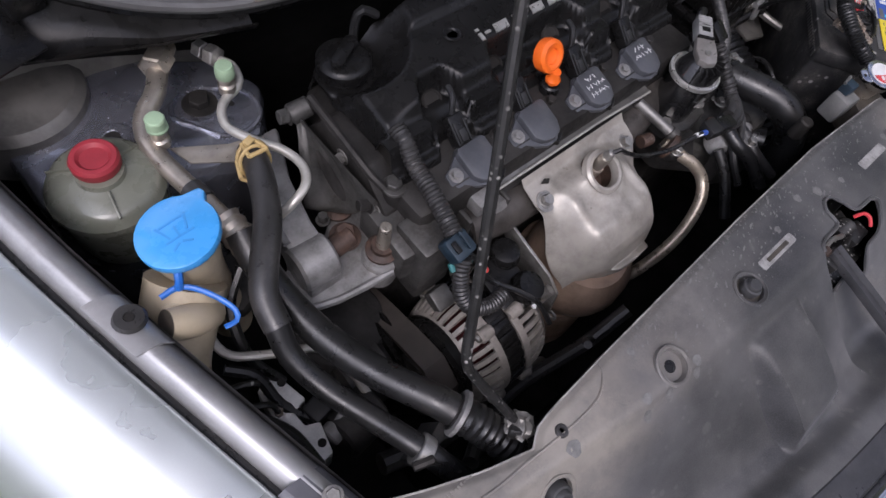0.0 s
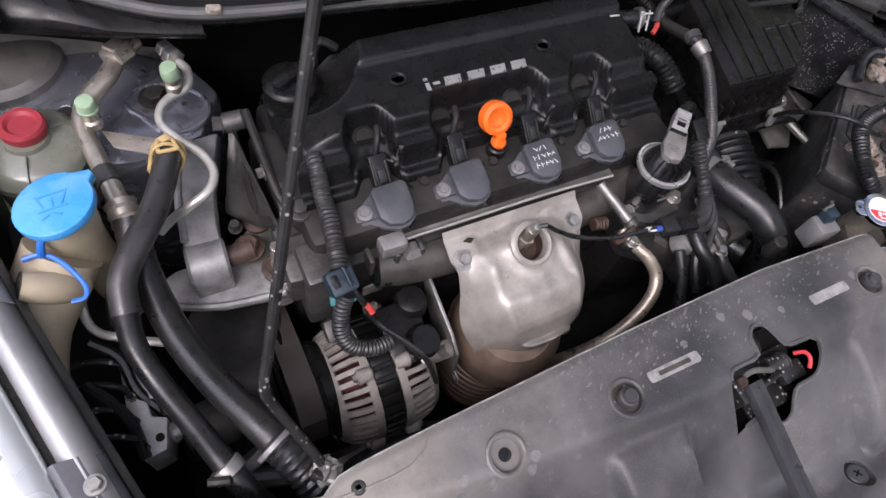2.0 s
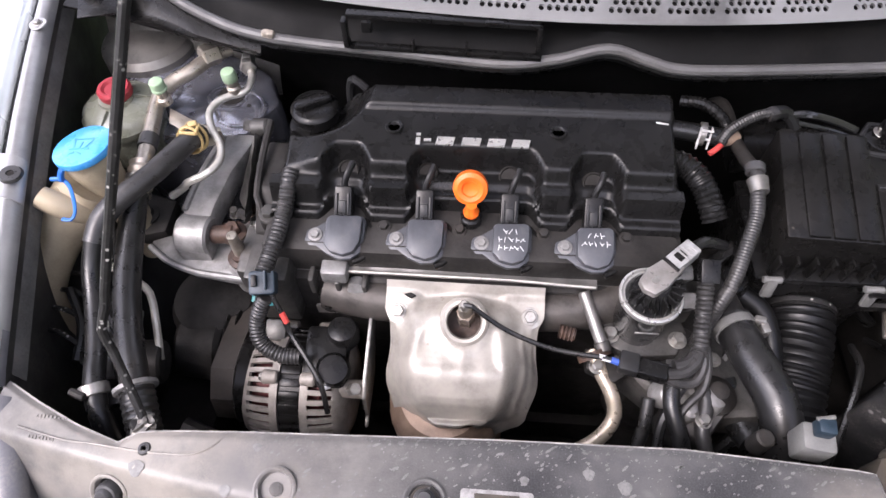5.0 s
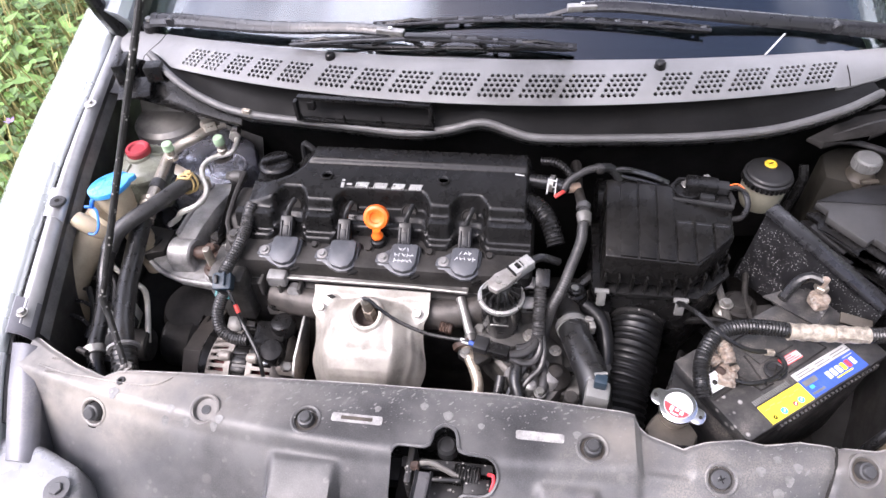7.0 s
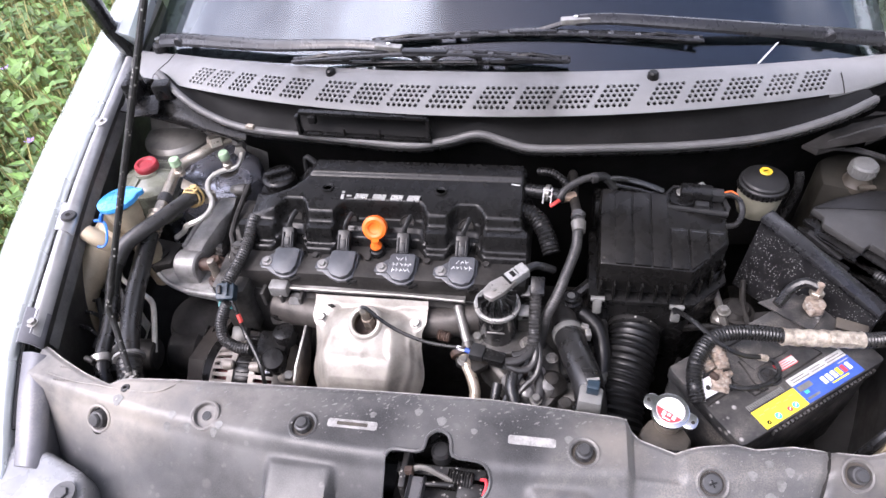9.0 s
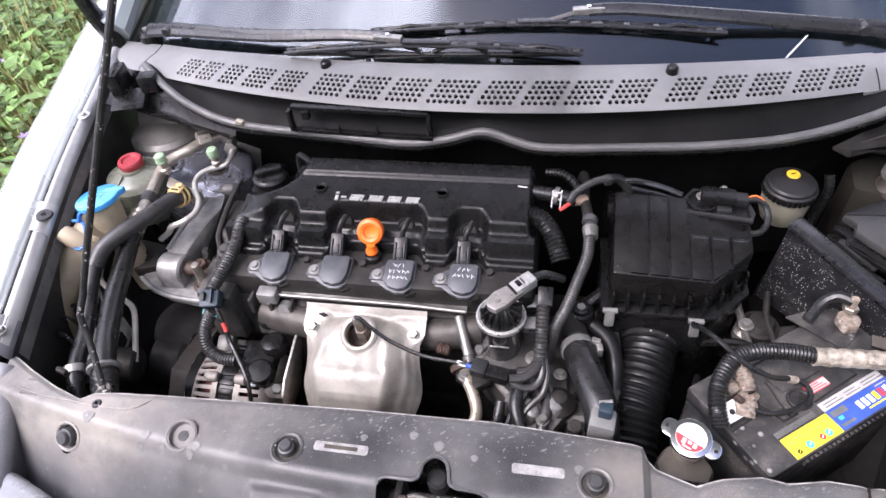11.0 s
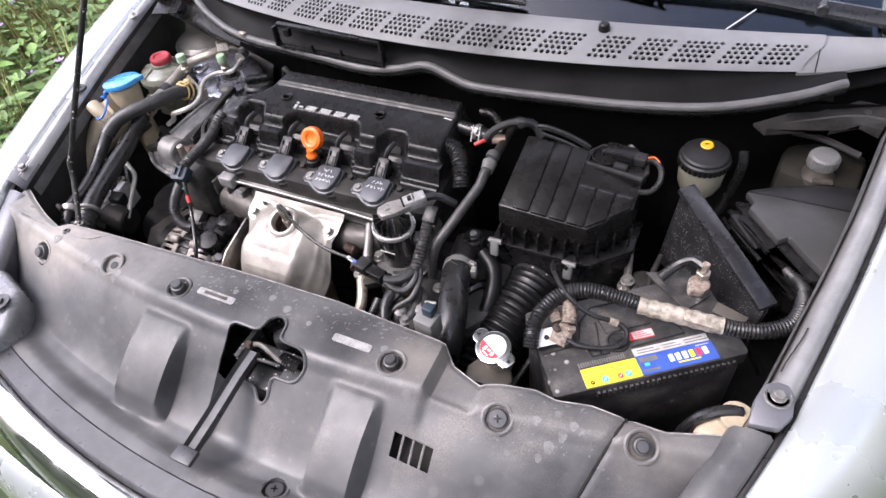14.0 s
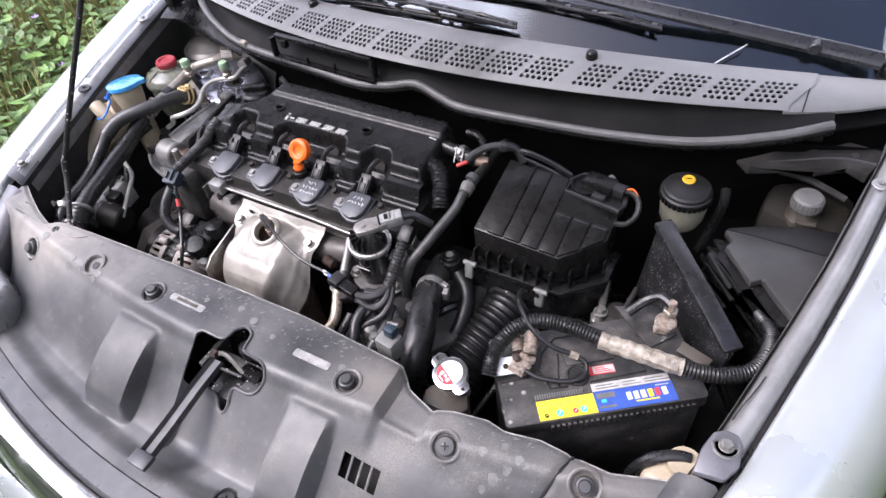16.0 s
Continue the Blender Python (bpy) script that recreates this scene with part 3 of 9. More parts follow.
tagged(weeds("weed_foliage", LEAF, 5200, 4, "leaf"), "dense low green weeds with small leaves beside the car", "weeds", kind="stuff")
tagged(weeds("grass_blades", STRAW, 6500, 5, "blade"), "thin dry and green grass stalks among the weeds", "grass", kind="stuff")
b = bmesh.new()
rnd = random.Random(8)
for _ in range(26):
    x, y, z = -1.05 - 1.6 * rnd.random(), rnd.uniform(0.5, 3.2), rnd.uniform(0.2, 0.4)
    for k in range(5):
        a = k * 1.2566
        p = Vector((x, y, z))
        q = [p, p + Vector((math.cos(a - 0.5), math.sin(a - 0.5), 0.3)) * 0.013, p + Vector((math.cos(a), math.sin(a), 0.4)) * 0.02, p + Vector((math.cos(a + 0.5), math.sin(a + 0.5), 0.3)) * 0.013]
        b.faces.new([b.verts.new(v) for v in q])
solo("wild_flowers", b, PETAL, "small mauve wild flowers among green weeds", "flowers", kind="stuff")


# ---- walls added away from the weeds and behind the camera to block low sky ----
solo("sky_block_east", box((3.0, 1.6, 1.45), (0.22, 9.5, 2.9), bev=0.02), WALL, "added plain green wall standing for greenery, which cuts sky light from the right", "wall", kind="structure")
solo("sky_block_south", box((-1.2, -3.4, 1.6), (7.0, 0.22, 3.2), bev=0.02), WALL, "added unseen wall facing the car's nose, which cuts low sky light", "wall", kind="structure")

# ---- car body ----
car = thing("car", (0, 0, 0), "silver-grey saloon car with its bonnet open", "car")


def rail_in(y):
    return table(y, [(-0.36, 0.50), (-0.27, 0.535), (-0.19, 0.564), (-0.1, 0.587), (0.0, 0.612), (0.1, 0.635), (0.2, 0.653), (0.3, 0.670), (0.6, 0.71)])


def rail_out(y):
    return table(y, [(-0.36, 0.535), (-0.27, 0.572), (-0.19, 0.601), (-0.1, 0.623), (0.0, 0.647), (0.1, 0.668), (0.2, 0.685), (0.3, 0.698), (0.6, 0.740)])


def rail_z(y):
    return 0.887 + 0.16 * (y + 0.17) - 0.25 * max(0.0, -0.2 - y) ** 1.3


ys = span(-0.36, 0.60, 33)
for s, side in ((-1, "offside"), (1, "nearside")):
    def apron(y, k):
        x, z = rail_in(y), rail_z(y)
        prof = [(0.030, -0.45), (0.030, -0.30), (0.028, -0.16), (0.014, -0.06), (0.004, -0.028), (0.002, -0.008)]
        dx, dz = prof[k]
        return (s * (x + dx), y, z + dz)

    part("inner_wing", sheet(apron, ys, range(6)), PAINT_DUSTY_SHADE, car, "dusty inner wing panel with the bay's shade in its dark colour")

    def gutter(y, k):
        a, c, z = rail_in(y), rail_out(y), rail_z(y)
        prof = [(-0.02, -0.036), (0.04, -0.024), (0.14, -0.014), (0.28, -0.005), (0.42, 0.001), (0.58, 0.003), (0.74, 0.001), (0.87, -0.005), (0.95, -0.012), (0.975, -0.022)]
        dx, dz = prof[k]
        return (s * (a + (c - a) * dx), y, z + dz)

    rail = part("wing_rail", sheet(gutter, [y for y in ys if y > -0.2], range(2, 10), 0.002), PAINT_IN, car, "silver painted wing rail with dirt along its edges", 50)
    part("rail_edge", sheet(gutter, [y for y in ys if y > -0.2], range(3), 0.002), RAIL_EDGE, rail, "dirty inner edge of the rail", 50)
    if s > 0:
        # pressed end plate with its bolt seat, and the lug below it
        plate_ob = part("end_plate", prism([(0.564, -0.204), (0.594, -0.200), (0.604, -0.182), (0.603, -0.160), (0.596, -0.150), (0.584, -0.149), (0.572, -0.156), (0.566, -0.176)], lambda x, y: rail_z(y) - 0.006, lambda x, y: rail_z(y) + 0.0055 - 0.06 * max(0.0, 0.575 - x), 0.003), WING_GREY, rail, "dull silver pressed end plate of the rail")
        part("bolt_seat", lathe([(0.0, 0.0), (0.011, 0.0), (0.013, 0.0012), (0.0145, 0.0)], at=(0.587, -0.167, rail_z(-0.167) + 0.0056), seg=24), RAIL_EDGE, plate_ob)
        part("scratch", tube([(rail_in(y) + 0.010 + 0.002 * math.sin(60 * y), y, rail_z(y) + 0.0012) for y in span(-0.135, -0.075, 7)], 0.0012, 6, 0.006, flat=0.5), VOID, rail, "dark scuff in the rail paint")
    if s < 0:
        part("end_bracket", sheet(lambda y, k: (s * (rail_in(y) + (0.004, 0.018, 0.034, 0.040)[k]), y, rail_z(y) + (-0.012, 0.002, 0.0065, 0.001)[k]), span(-0.195, -0.142, 5), range(4), 0.003), WING_GREY, rail, "grey bracket at the rail's front end", 50)

    def seal_pt(y):
        return (s * (rail_out(y) + 0.0015), y, rail_z(y) - 0.014)

    part("rubber_gap_strip", tube([seal_pt(y) for y in span(-0.30, 0.58, 12)], 0.004, 8, 0.03), RUBBER, car)

    def wing(y, k):
        c, z = rail_out(y) + 0.004, rail_z(y)
        prof = [(0.0, -0.03), (0.0, -0.006), (0.003, -0.001), (0.012, 0.001), (0.035, 0.003), (0.06, 0.0), (0.085, -0.012), (0.105, -0.032), (0.12, -0.065), (0.13, -0.11),
                (0.135, -0.17), (0.135, -0.27), (0.12, -0.40), (0.11, -0.60)]
        dx, dz = prof[k]
        bulge = 1.0 - 0.45 * smooth(-0.15, -0.38, y)
        return (s * (c + dx * bulge), y, z + dz)

    part("front_wing", sheet(wing, span(-0.38, 0.62, 41), range(14)), PAINT, car, "glossy silver front wing", 60)
    bolt(rail, (s * 0.587, -0.167, rail_z(-0.167) + 0.0065), 0.0058, 0.005, (0, 0, 1), STEEL, 1.4, label="painted wing bolt")
    merge_hole = lathe([(0.0, -0.004), (0.005, -0.004), (0.0055, 0.0008), (0.010, 0.0008), (0.011, -0.0005)], at=(s * 0.672, 0.228, rail_z(0.225) + 0.004), seg=20)
    part("rail_screw", merge_hole, PAINT_IN, rail)
    bolt(rail, (s * 0.672, 0.228, rail_z(0.225) + 0.004), 0.004, 0.003, (0, 0, 1), STEEL, 1.5, name="screw")
    if s < 0:
        pad = part("rail_pad", sheet(lambda y, k: (-(rail_in(y) + (0.003, 0.010, 0.019, 0.030)[k]), y, rail_z(y) + (-0.010, 0.0005, 0.0045, 0.0045)[k]), span(-0.006, 0.046, 5), range(4), 0.002), PAINT_IN, rail, "raised silver pad round the grommet", 50)
        part("grommet", lathe([(0.0, 0.0005), (0.0035, 0.0005), (0.0042, 0.0025), (0.0105, 0.0022), (0.0125, -0.001)], m=pose(-0.630, 0.021, rail_z(0.021) + 0.0042, 0, 8, 0), seg=24), RUBBER_GREY, pad, "grey rubber grommet")
        part("grommet_hole", lathe([(0.0, 0.0), (0.0036, 0.0), (0.0036, 0.0006), (0.0, 0.0006)], m=pose(-0.630, 0.021, rail_z(0.021) + 0.0052, 0, 8, 0), seg=14), VOID, pad)

    # the wing's front end, beside the headlamp
    def nose(y, k):
        a, c = rail_in(y) - 0.01, rail_out(y) - 0.002
        z = rail_z(y)
        prof = [(0.0, -0.05), (0.0, -0.010), (0.10, 0.0), (0.5, 0.0055), (0.87, 0.003), (0.98, -0.005), (1.0, -0.05)]
        dx, dz = prof[k]
        return (s * (a + (c - a) * dx), y, z + dz - 0.006)

    part("wing_front_bracket", sheet(nose, span(-0.345, -0.205, 10), range(7), 0.002), WING_GREY if s < 0 else COVER, car, "grey bracket at the wing's front end", 60)
    lamp = prism([(0.40 * s, -0.40), (0.44 * s, -0.34), (0.50 * s, -0.32), (0.60 * s, -0.31), (0.62 * s, -0.36), (0.55 * s, -0.47), (0.45 * s, -0.49)], 0.66, lambda x, y: 0.835 + 0.10 * (y + 0.33), 0.012, segments=3)
    hl = part("headlamp", lamp, LAMP, car, "grey plastic and clear headlamp housing")
    bolt(hl, (0.447 * s, -0.372, 0.836), 0.008, 0.004, (0, 0, 1), COVER, 2.0)
    part("wheel", lathe([(0.0, -0.09), (0.20, -0.095), (0.29, -0.085), (0.31, -0.05), (0.31, 0.05), (0.29, 0.085), (0.20, 0.095), (0.0, 0.09)], m=pose(0.64 * s, 0.16, 0.31, 0, 90, 0), seg=40), TYRE, car, "black front tyre")
    part("wing_mirror_base", box((s * 0.735, 0.62, 1.03), (0.03, 0.10, 0.05), (0, 0, 0), 0.01), PAINT, car)

# bay floor, firewall and end walls, their deep shade put into near-black colours
part("undertray", box((0, 0.0, 0.33), (1.2, 0.95, 0.02), bev=0.0), VOID, car, "undertray with grime and deep shade in its black colour")
part("firewall", sheet(lambda x, k: (x, table(k, [(0, 0.23), (1, 0.26), (2, 0.30), (3, 0.34)]) + 0.22 * x * x, table(k, [(0, 0.935), (1, 0.86), (2, 0.7), (3, 0.33)])), span(-0.68, 0.68, 15), range(4)), SCUTTLE_DARK, car, "firewall with the scuttle's deep shade in its near-black colour")
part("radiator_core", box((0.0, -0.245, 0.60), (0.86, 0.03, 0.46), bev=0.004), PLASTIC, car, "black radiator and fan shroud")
part("nose_panel", box((0, -0.36, 0.70), (0.92, 0.19, 0.02), bev=0.004), VOID, car, "panel below the cover with grime and shade in its dark colour")
part("cross_beam", box((0, -0.27, 0.755), (0.90, 0.04, 0.03), bev=0.006), PAINT_DUSTY_SHADE, car)
for s in (-1, 1):
    part("chassis_leg", box((s * 0.52, -0.02, 0.52), (0.09, 0.56, 0.12), bev=0.012), VOID, car, "dusty chassis leg")

# bumper, upper strip and bright trim
def front_y(x):
    return -0.470 + 0.35 * x * x


xs = span(-0.50, 0.50, 61)
part("scuttle_closing_panel", sheet(lambda x, k: (x, 0.33 + 0.16 * (x - 0.4) + 0.01 * k, (0.60, 0.80, 0.93, 0.960)[k]), span(0.40, 0.80, 5), range(4)), SCUTTLE_DARK, car, "panel under the scuttle end with shade in its near-black colour")
part("bumper_strip", sheet(lambda x, k: (x, front_y(x) - (-0.008, 0.001, 0.028, 0.034)[k], (0.7915, 0.797, 0.795, 0.785)[k]), xs, range(4), 0.004), LEVER_GREY, car, "dark grey plastic strip above the grille trim")
part("grille_trim", sheet(lambda x, k: (x, front_y(x) - (0.034, 0.038, 0.050, 0.068, 0.082, 0.086)[k], (0.780, 0.789, 0.793, 0.783, 0.762, 0.745)[k]), xs, range(6)), CHROME, car, "bright chrome grille trim strip", 60)
part("front_bumper", sheet(lambda x, k: (x * 1.25, front_y(x) - (0.080, 0.10, 0.12, 0.135, 0.14, 0.13)[k], (0.755, 0.745, 0.70, 0.60, 0.40, 0.20)[k]), span(-0.56, 0.56, 41), range(6)), PAINT, car, "silver front bumper", 60)

# scuttle panel with its rows of vent holes
def cowl_top(x):
    return Vector((x, 0.281 + 0.325 * x * x, 1.028 - 0.10 * x * x))


def cowl_low(x):
    return Vector((x, 0.199 + 0.345 * x * x, 1.001 - 0.06 * x * x))


V_LO, V_HI, ROWS, PITCH = 0.11, 0.61, 5, 0.0088


def shear(v):
    w = max(V_LO, min(V_HI, v))
    return 0.5 * PITCH * ((w - V_LO) / (V_HI - V_LO) - 0.5) * ROWS


def cowl_plain(x, v):
    p = cowl_low(x).lerp(cowl_top(x), v)
    p.z += 0.006 * math.sin(math.pi * v) ** 0.7
    return p


def cowl(u, v):
    return cowl_plain(u + shear(v), v)


b = bmesh.new()
groups = [(-0.497, 4), (-0.455, 4), (-0.408, 4), (-0.356, 5), (-0.300, 5), (-0.228, 6), (-0.166, 6), (-0.104, 6), (-0.036, 7), (0.034, 6), (0.096, 6), (0.156, 6), (0.217, 6), (0.290, 5), (0.347, 5), (0.405, 6), (0.465, 5), (0.517, 5)]
pitch, rows, v_lo, v_hi = PITCH, ROWS, V_LO, V_HI
cuts = []
edge = -0.60
for c, n in groups:
    cuts.append(("plain", edge, c - n * pitch / 2))
    cuts += [("hole", c + (i - n / 2) * pitch, c + (i + 1 - n / 2) * pitch) for i in range(n)]
    edge = c + n * pitch / 2
cuts.append(("plain", edge, 0.556))
va = [0.0, 0.06, v_lo]
vb = [v_hi, 0.8, 0.94, 1.0]
vm = span(v_lo, v_hi, rows + 1)
cache = {}


def vert(u, v):
    k = (round(u, 5), round(v, 5))
    if k not in cache:
        cache[k] = b.verts.new(cowl(u, v))
    return cache[k]


def quads(u0, u1, vals):
    n = max(1, int((u1 - u0) / 0.03))
    uu = span(u0, u1, n + 1)
    for p, q in zip(uu, uu[1:]):
        for c, d in zip(vals, vals[1:]):
            b.faces.new((vert(p, c), vert(q, c), vert(q, d), vert(p, d)))


for what, u0, u1 in cuts:
    quads(u0, u1, va)
    quads(u0, u1, vb)
    if what == "plain":
        quads(u0, u1, vm)
        continue
    for r in range(rows):
        c, d = vm[r], vm[r + 1]
        um, vc = (u0 + u1) / 2, (c + d) / 2
        outer = [(u0, c), (um, c), (u1, c), (u1, vc), (u1, d), (um, d), (u0, d), (u0, vc)]
        ring, deep = [], []
        for i in range(8):
            a = radians(225 + 45 * i)
            uu, vv = um + 0.36 * (u1 - u0) * math.cos(a), vc + 0.41 * (d - c) * math.sin(a)
            p = cowl_plain(uu + shear(vc), vv)
            ring.append(b.verts.new(p))
            deep.append(b.verts.new(p - Vector((0, -0.001, 0.003))))
        for i in range(8):
            j = (i + 1) % 8
            b.faces.new((vert(*outer[i]), vert(*outer[j]), ring[j], ring[i]))
            b.faces.new((ring[i], ring[j], deep[j], deep[i]))
        if um < -0.43:
            b.faces.new(deep)
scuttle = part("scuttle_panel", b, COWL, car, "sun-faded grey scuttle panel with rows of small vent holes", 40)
# added sheet whose near-black colour gives the vent holes their shade
part("vent_shade_sheet", sheet(lambda x, k: cowl_low(x).lerp(cowl_top(x), (0.02, 2.2)[k]) - Vector((0, 0, 0.05 + 0.02 * k)), span(-0.62, 0.6, 25), (0, 1)), VOID, car, "added near-black sheet standing for the shade below the vent holes")
for x in (-0.245, 0.271):
    part("scuttle_clip", lathe([(0, 0), (0.0085, 0), (0.009, 0.003), (0.008, 0.011), (0.006, 0.013), (0, 0.0135)], at=(x, 0.285, 1.016), seg=18), PLASTIC, scuttle, "black round rubber stop")
for s in (-1, 1):
    start = 0.550 if s > 0 else 0.594

    def end_cap(u, v):
        lean = min(0.0, shear(v)) if s > 0 else -shear(v)
        x = start + lean * (1 - u) + (0.23 if s > 0 else 0.18) * u
        p = cowl_low(x).lerp(cowl_top(x), v)
        p.y += (0.095 if s > 0 else 0.085) * u * u * (1 - v)
        return (s * x, p.y, p.z + 0.006 * math.sin(math.pi * min(1.0, max(0.0, v))) ** 0.7 - 0.002 - (0.0 if s > 0 else 0.008) * u * u)

    edge_u = 0.556 if s > 0 else -0.60
    levels = (0.0, 0.1, 0.25, 0.4, 0.55, 0.7, 0.85, 1.0)
    if s > 0:
        joint = [Vector(end_cap((0.012 - min(0.0, shear(v))) / (0.23 - min(0.0, shear(v))), v)) + Vector((0, 0, 0.0004)) for v in levels]
    else:
        joint = [cowl(edge_u, v) for v in levels]
    part("scuttle_seam", tube(joint, 0.0009, 6, 0.01), VOID, scuttle)
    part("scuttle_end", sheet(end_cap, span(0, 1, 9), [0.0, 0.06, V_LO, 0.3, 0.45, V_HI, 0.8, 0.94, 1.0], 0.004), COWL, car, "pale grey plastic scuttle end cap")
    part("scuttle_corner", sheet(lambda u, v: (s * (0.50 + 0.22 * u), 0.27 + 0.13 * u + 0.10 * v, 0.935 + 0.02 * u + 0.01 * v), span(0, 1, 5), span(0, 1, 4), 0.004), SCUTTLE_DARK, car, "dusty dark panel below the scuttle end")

SEAL = [(-0.585, 0.318, 0.998), (-0.53, 0.275, 0.980), (-0.47, 0.247, 0.960), (-0.388, 0.225, 0.948), (-0.226, 0.206, 0.947), (-0.109, 0.196, 0.945), (-0.046, 0.199, 0.952), (0.008, 0.203, 0.965),
        (0.056, 0.199, 0.953), (0.101, 0.195, 0.946), (0.232, 0.202, 0.947), (0.338, 0.212, 0.948), (0.446, 0.228, 0.955), (0.54, 0.258, 0.970), (0.602, 0.292, 0.981)]
line = curve(SEAL, 0.02)


def face(i, k):
    p = line[i]
    q = cowl_low(max(-0.6, min(0.6, p.x)))
    return (p + Vector((0, 0.004, 0.0))).lerp(q + Vector((0, 0.004, -0.004)), k) + Vector((0, 0.012 * math.sin(math.pi * k), 0))


scuttle_face = part("scuttle_front_face", sheet(face, range(len(line)), span(0, 1, 6)), SCUTTLE_DARK, car, "dark plastic front face of the scuttle")
part("bonnet_seal", tube(SEAL, 0.0064, 10, 0.01, flat=1.0), SEAL_RUBBER, car, "worn grey rubber bonnet seal running along the scuttle")
part("seal_flange", tube([(x, y + 0.004, z - 0.012) for x, y, z in SEAL], 0.006, 8, 0.012, flat=1.6), PLASTIC, car)
part("paint_chip", box((-0.386, 0.222, 0.955), (0.016, 0.010, 0.008), (0, 0, -12), 0.003), TAPE, scuttle_face, "pale scuff on the rubber seal")
# open tray in the scuttle's face
tr = bmesh.new()
for c, s in (((-0.178, 0.206, 0.9945), (0.215, 0.010, 0.006)), ((-0.178, 0.200, 0.957), (0.225, 0.008, 0.006)), ((-0.287, 0.203, 0.976), (0.006, 0.012, 0.036)), ((-0.070, 0.201, 0.976), (0.006, 0.012, 0.036)),
             ((-0.262, 0.205, 0.985), (0.012, 0.010, 0.014)), ((-0.21, 0.198, 0.964), (0.003, 0.006, 0.016)), ((-0.15, 0.197, 0.964), (0.003, 0.006, 0.016)), ((-0.12, 0.200, 0.997), (0.02, 0.006, 0.004)), ((-0.2, 0.203, 0.997), (0.02, 0.006, 0.004))):
    box(c, s, (0, 0, -3), 0.0012, bm=tr)
part("scuttle_tray", tr, PLASTIC, scuttle_face, "black moulded tray recess in the scuttle")
br = box((-0.60, 0.262, 0.965), (0.055, 0.05, 0.003), (10, 0, 15), 0.0008)
box((-0.565, 0.285, 0.985), (0.03, 0.025, 0.03), (0, 0, 10), 0.003, bm=br)
box((-0.625, 0.29, 0.985), (0.02, 0.05, 0.04), (0, 0, 10), 0.003, bm=br)
part("hinge_bracket", br, PLASTIC, car, "dark bracket beside the scuttle")
SIDE_LOW = [(-0.665, 0.275, 0.946), (-0.60, 0.262, 0.944), (-0.54, 0.246, 0.941), (-0.485, 0.228, 0.940), (-0.45, 0.220, 0.940), (-0.40, 0.207, 0.941)]
SIDE_TOP = [(-0.665, 0.335, 0.985), (-0.60, 0.318, 0.985), (-0.54, 0.280, 0.974), (-0.485, 0.250, 0.957), (-0.45, 0.240, 0.950), (-0.40, 0.226, 0.944)]
side_panel = sheet(lambda i, k: Vector(SIDE_LOW[i]).lerp(Vector(SIDE_TOP[i]), k) + Vector((0, 0, -0.012 * math.sin(math.pi * k))), range(6), span(0, 1, 5), 0.003)
part("scuttle_side_panel", side_panel, PLASTIC_DUSTY, car, "dusty dark panel below the bonnet seal")

# windscreen, dashboard, pillars and the closed cabin behind
def screen(x, v):
    p = cowl_top(x)
    return Vector((x * (1 - 0.12 * v), p.y - 0.012 + 0.95 * v + 0.10 * x * x * v, p.z - 0.012 + 0.50 * v))


part("windscreen", sheet(screen, span(-0.66, 0.66, 25), span(0, 1, 9), 0.004), GLASS, car, "dark tinted windscreen reflecting the sky", 60)
part("dashboard", sheet(lambda x, v: screen(x, v) - Vector((0, -0.03, 0.05 + 0.28 * v)), span(-0.66, 0.66, 9), span(0, 1, 5)), DASH, car, "dark dashboard behind the windscreen")
part("roof", sheet(lambda x, v: Vector((x, 1.30 + 1.2 * v, 1.50 + 0.06 * math.sin(math.pi * v) - 0.12 * x * x)), span(-0.6, 0.6, 9), span(0, 1, 7), 0.01), PAINT, car, "silver roof")
for s in (-1, 1):
    part("windscreen_pillar", tube([(s * 0.70, 0.42, 1.005), (s * 0.67, 0.70, 1.16), (s * 0.62, 1.05, 1.36), (s * 0.58, 1.32, 1.48)], 0.03, 10, 0.05), PAINT, car, "silver windscreen pillar")
    part("cabin_side", sheet(lambda y, k: (s * (0.80, 0.86, 0.86, 0.83)[k], y, (0.95, 0.75, 0.5, 0.25)[k]), span(0.60, 2.5, 5), range(4)), PAINT, car, "silver door side")
    hinge = tube([(s * 0.700, 0.425, 0.945), (s * 0.706, 0.422, 0.984), (s * 0.718, 0.420, 1.020), (s * 0.722, 0.415, 1.055), (s * 0.716, 0.40, 1.10), (s * 0.70, 0.35, 1.18), (s * 0.68, 0.30, 1.24)], 0.0155, 12, 0.01, flat=1.25)
    part("bonnet_hinge", hinge, PLASTIC, car, "black bonnet hinge arm")
# bonnet held open
def bonnet(x, v):
    return Vector((x, 0.27 - 0.45 * v + 0.08 * x * x, 1.20 + 0.78 * v - 0.06 * x * x))


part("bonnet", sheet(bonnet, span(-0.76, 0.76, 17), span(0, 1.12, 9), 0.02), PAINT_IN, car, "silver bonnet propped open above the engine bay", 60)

prop = thing("bonnet_prop_rod", (-0.427, -0.223, 0.848), "grimy black bonnet prop rod standing raised", "prop rod")
part("rod", tube([(-0.427, -0.223, 0.846), (-0.431, -0.211, 0.858), (-0.452, -0.168, 0.908), (-0.457, -0.156, 0.930), (-0.448, -0.143, 0.953), (-0.426, -0.113, 1.016), (-0.30, 0.06, 1.362), (-0.262, 0.113, 1.468)], 0.0043, 10, 0.01), ROD, prop)
part("pivot_clip", box((-0.432, -0.216, 0.852), (0.022, 0.014, 0.012), (0, 30, 40), 0.003), ROD, prop, "mud-caked pivot clip")

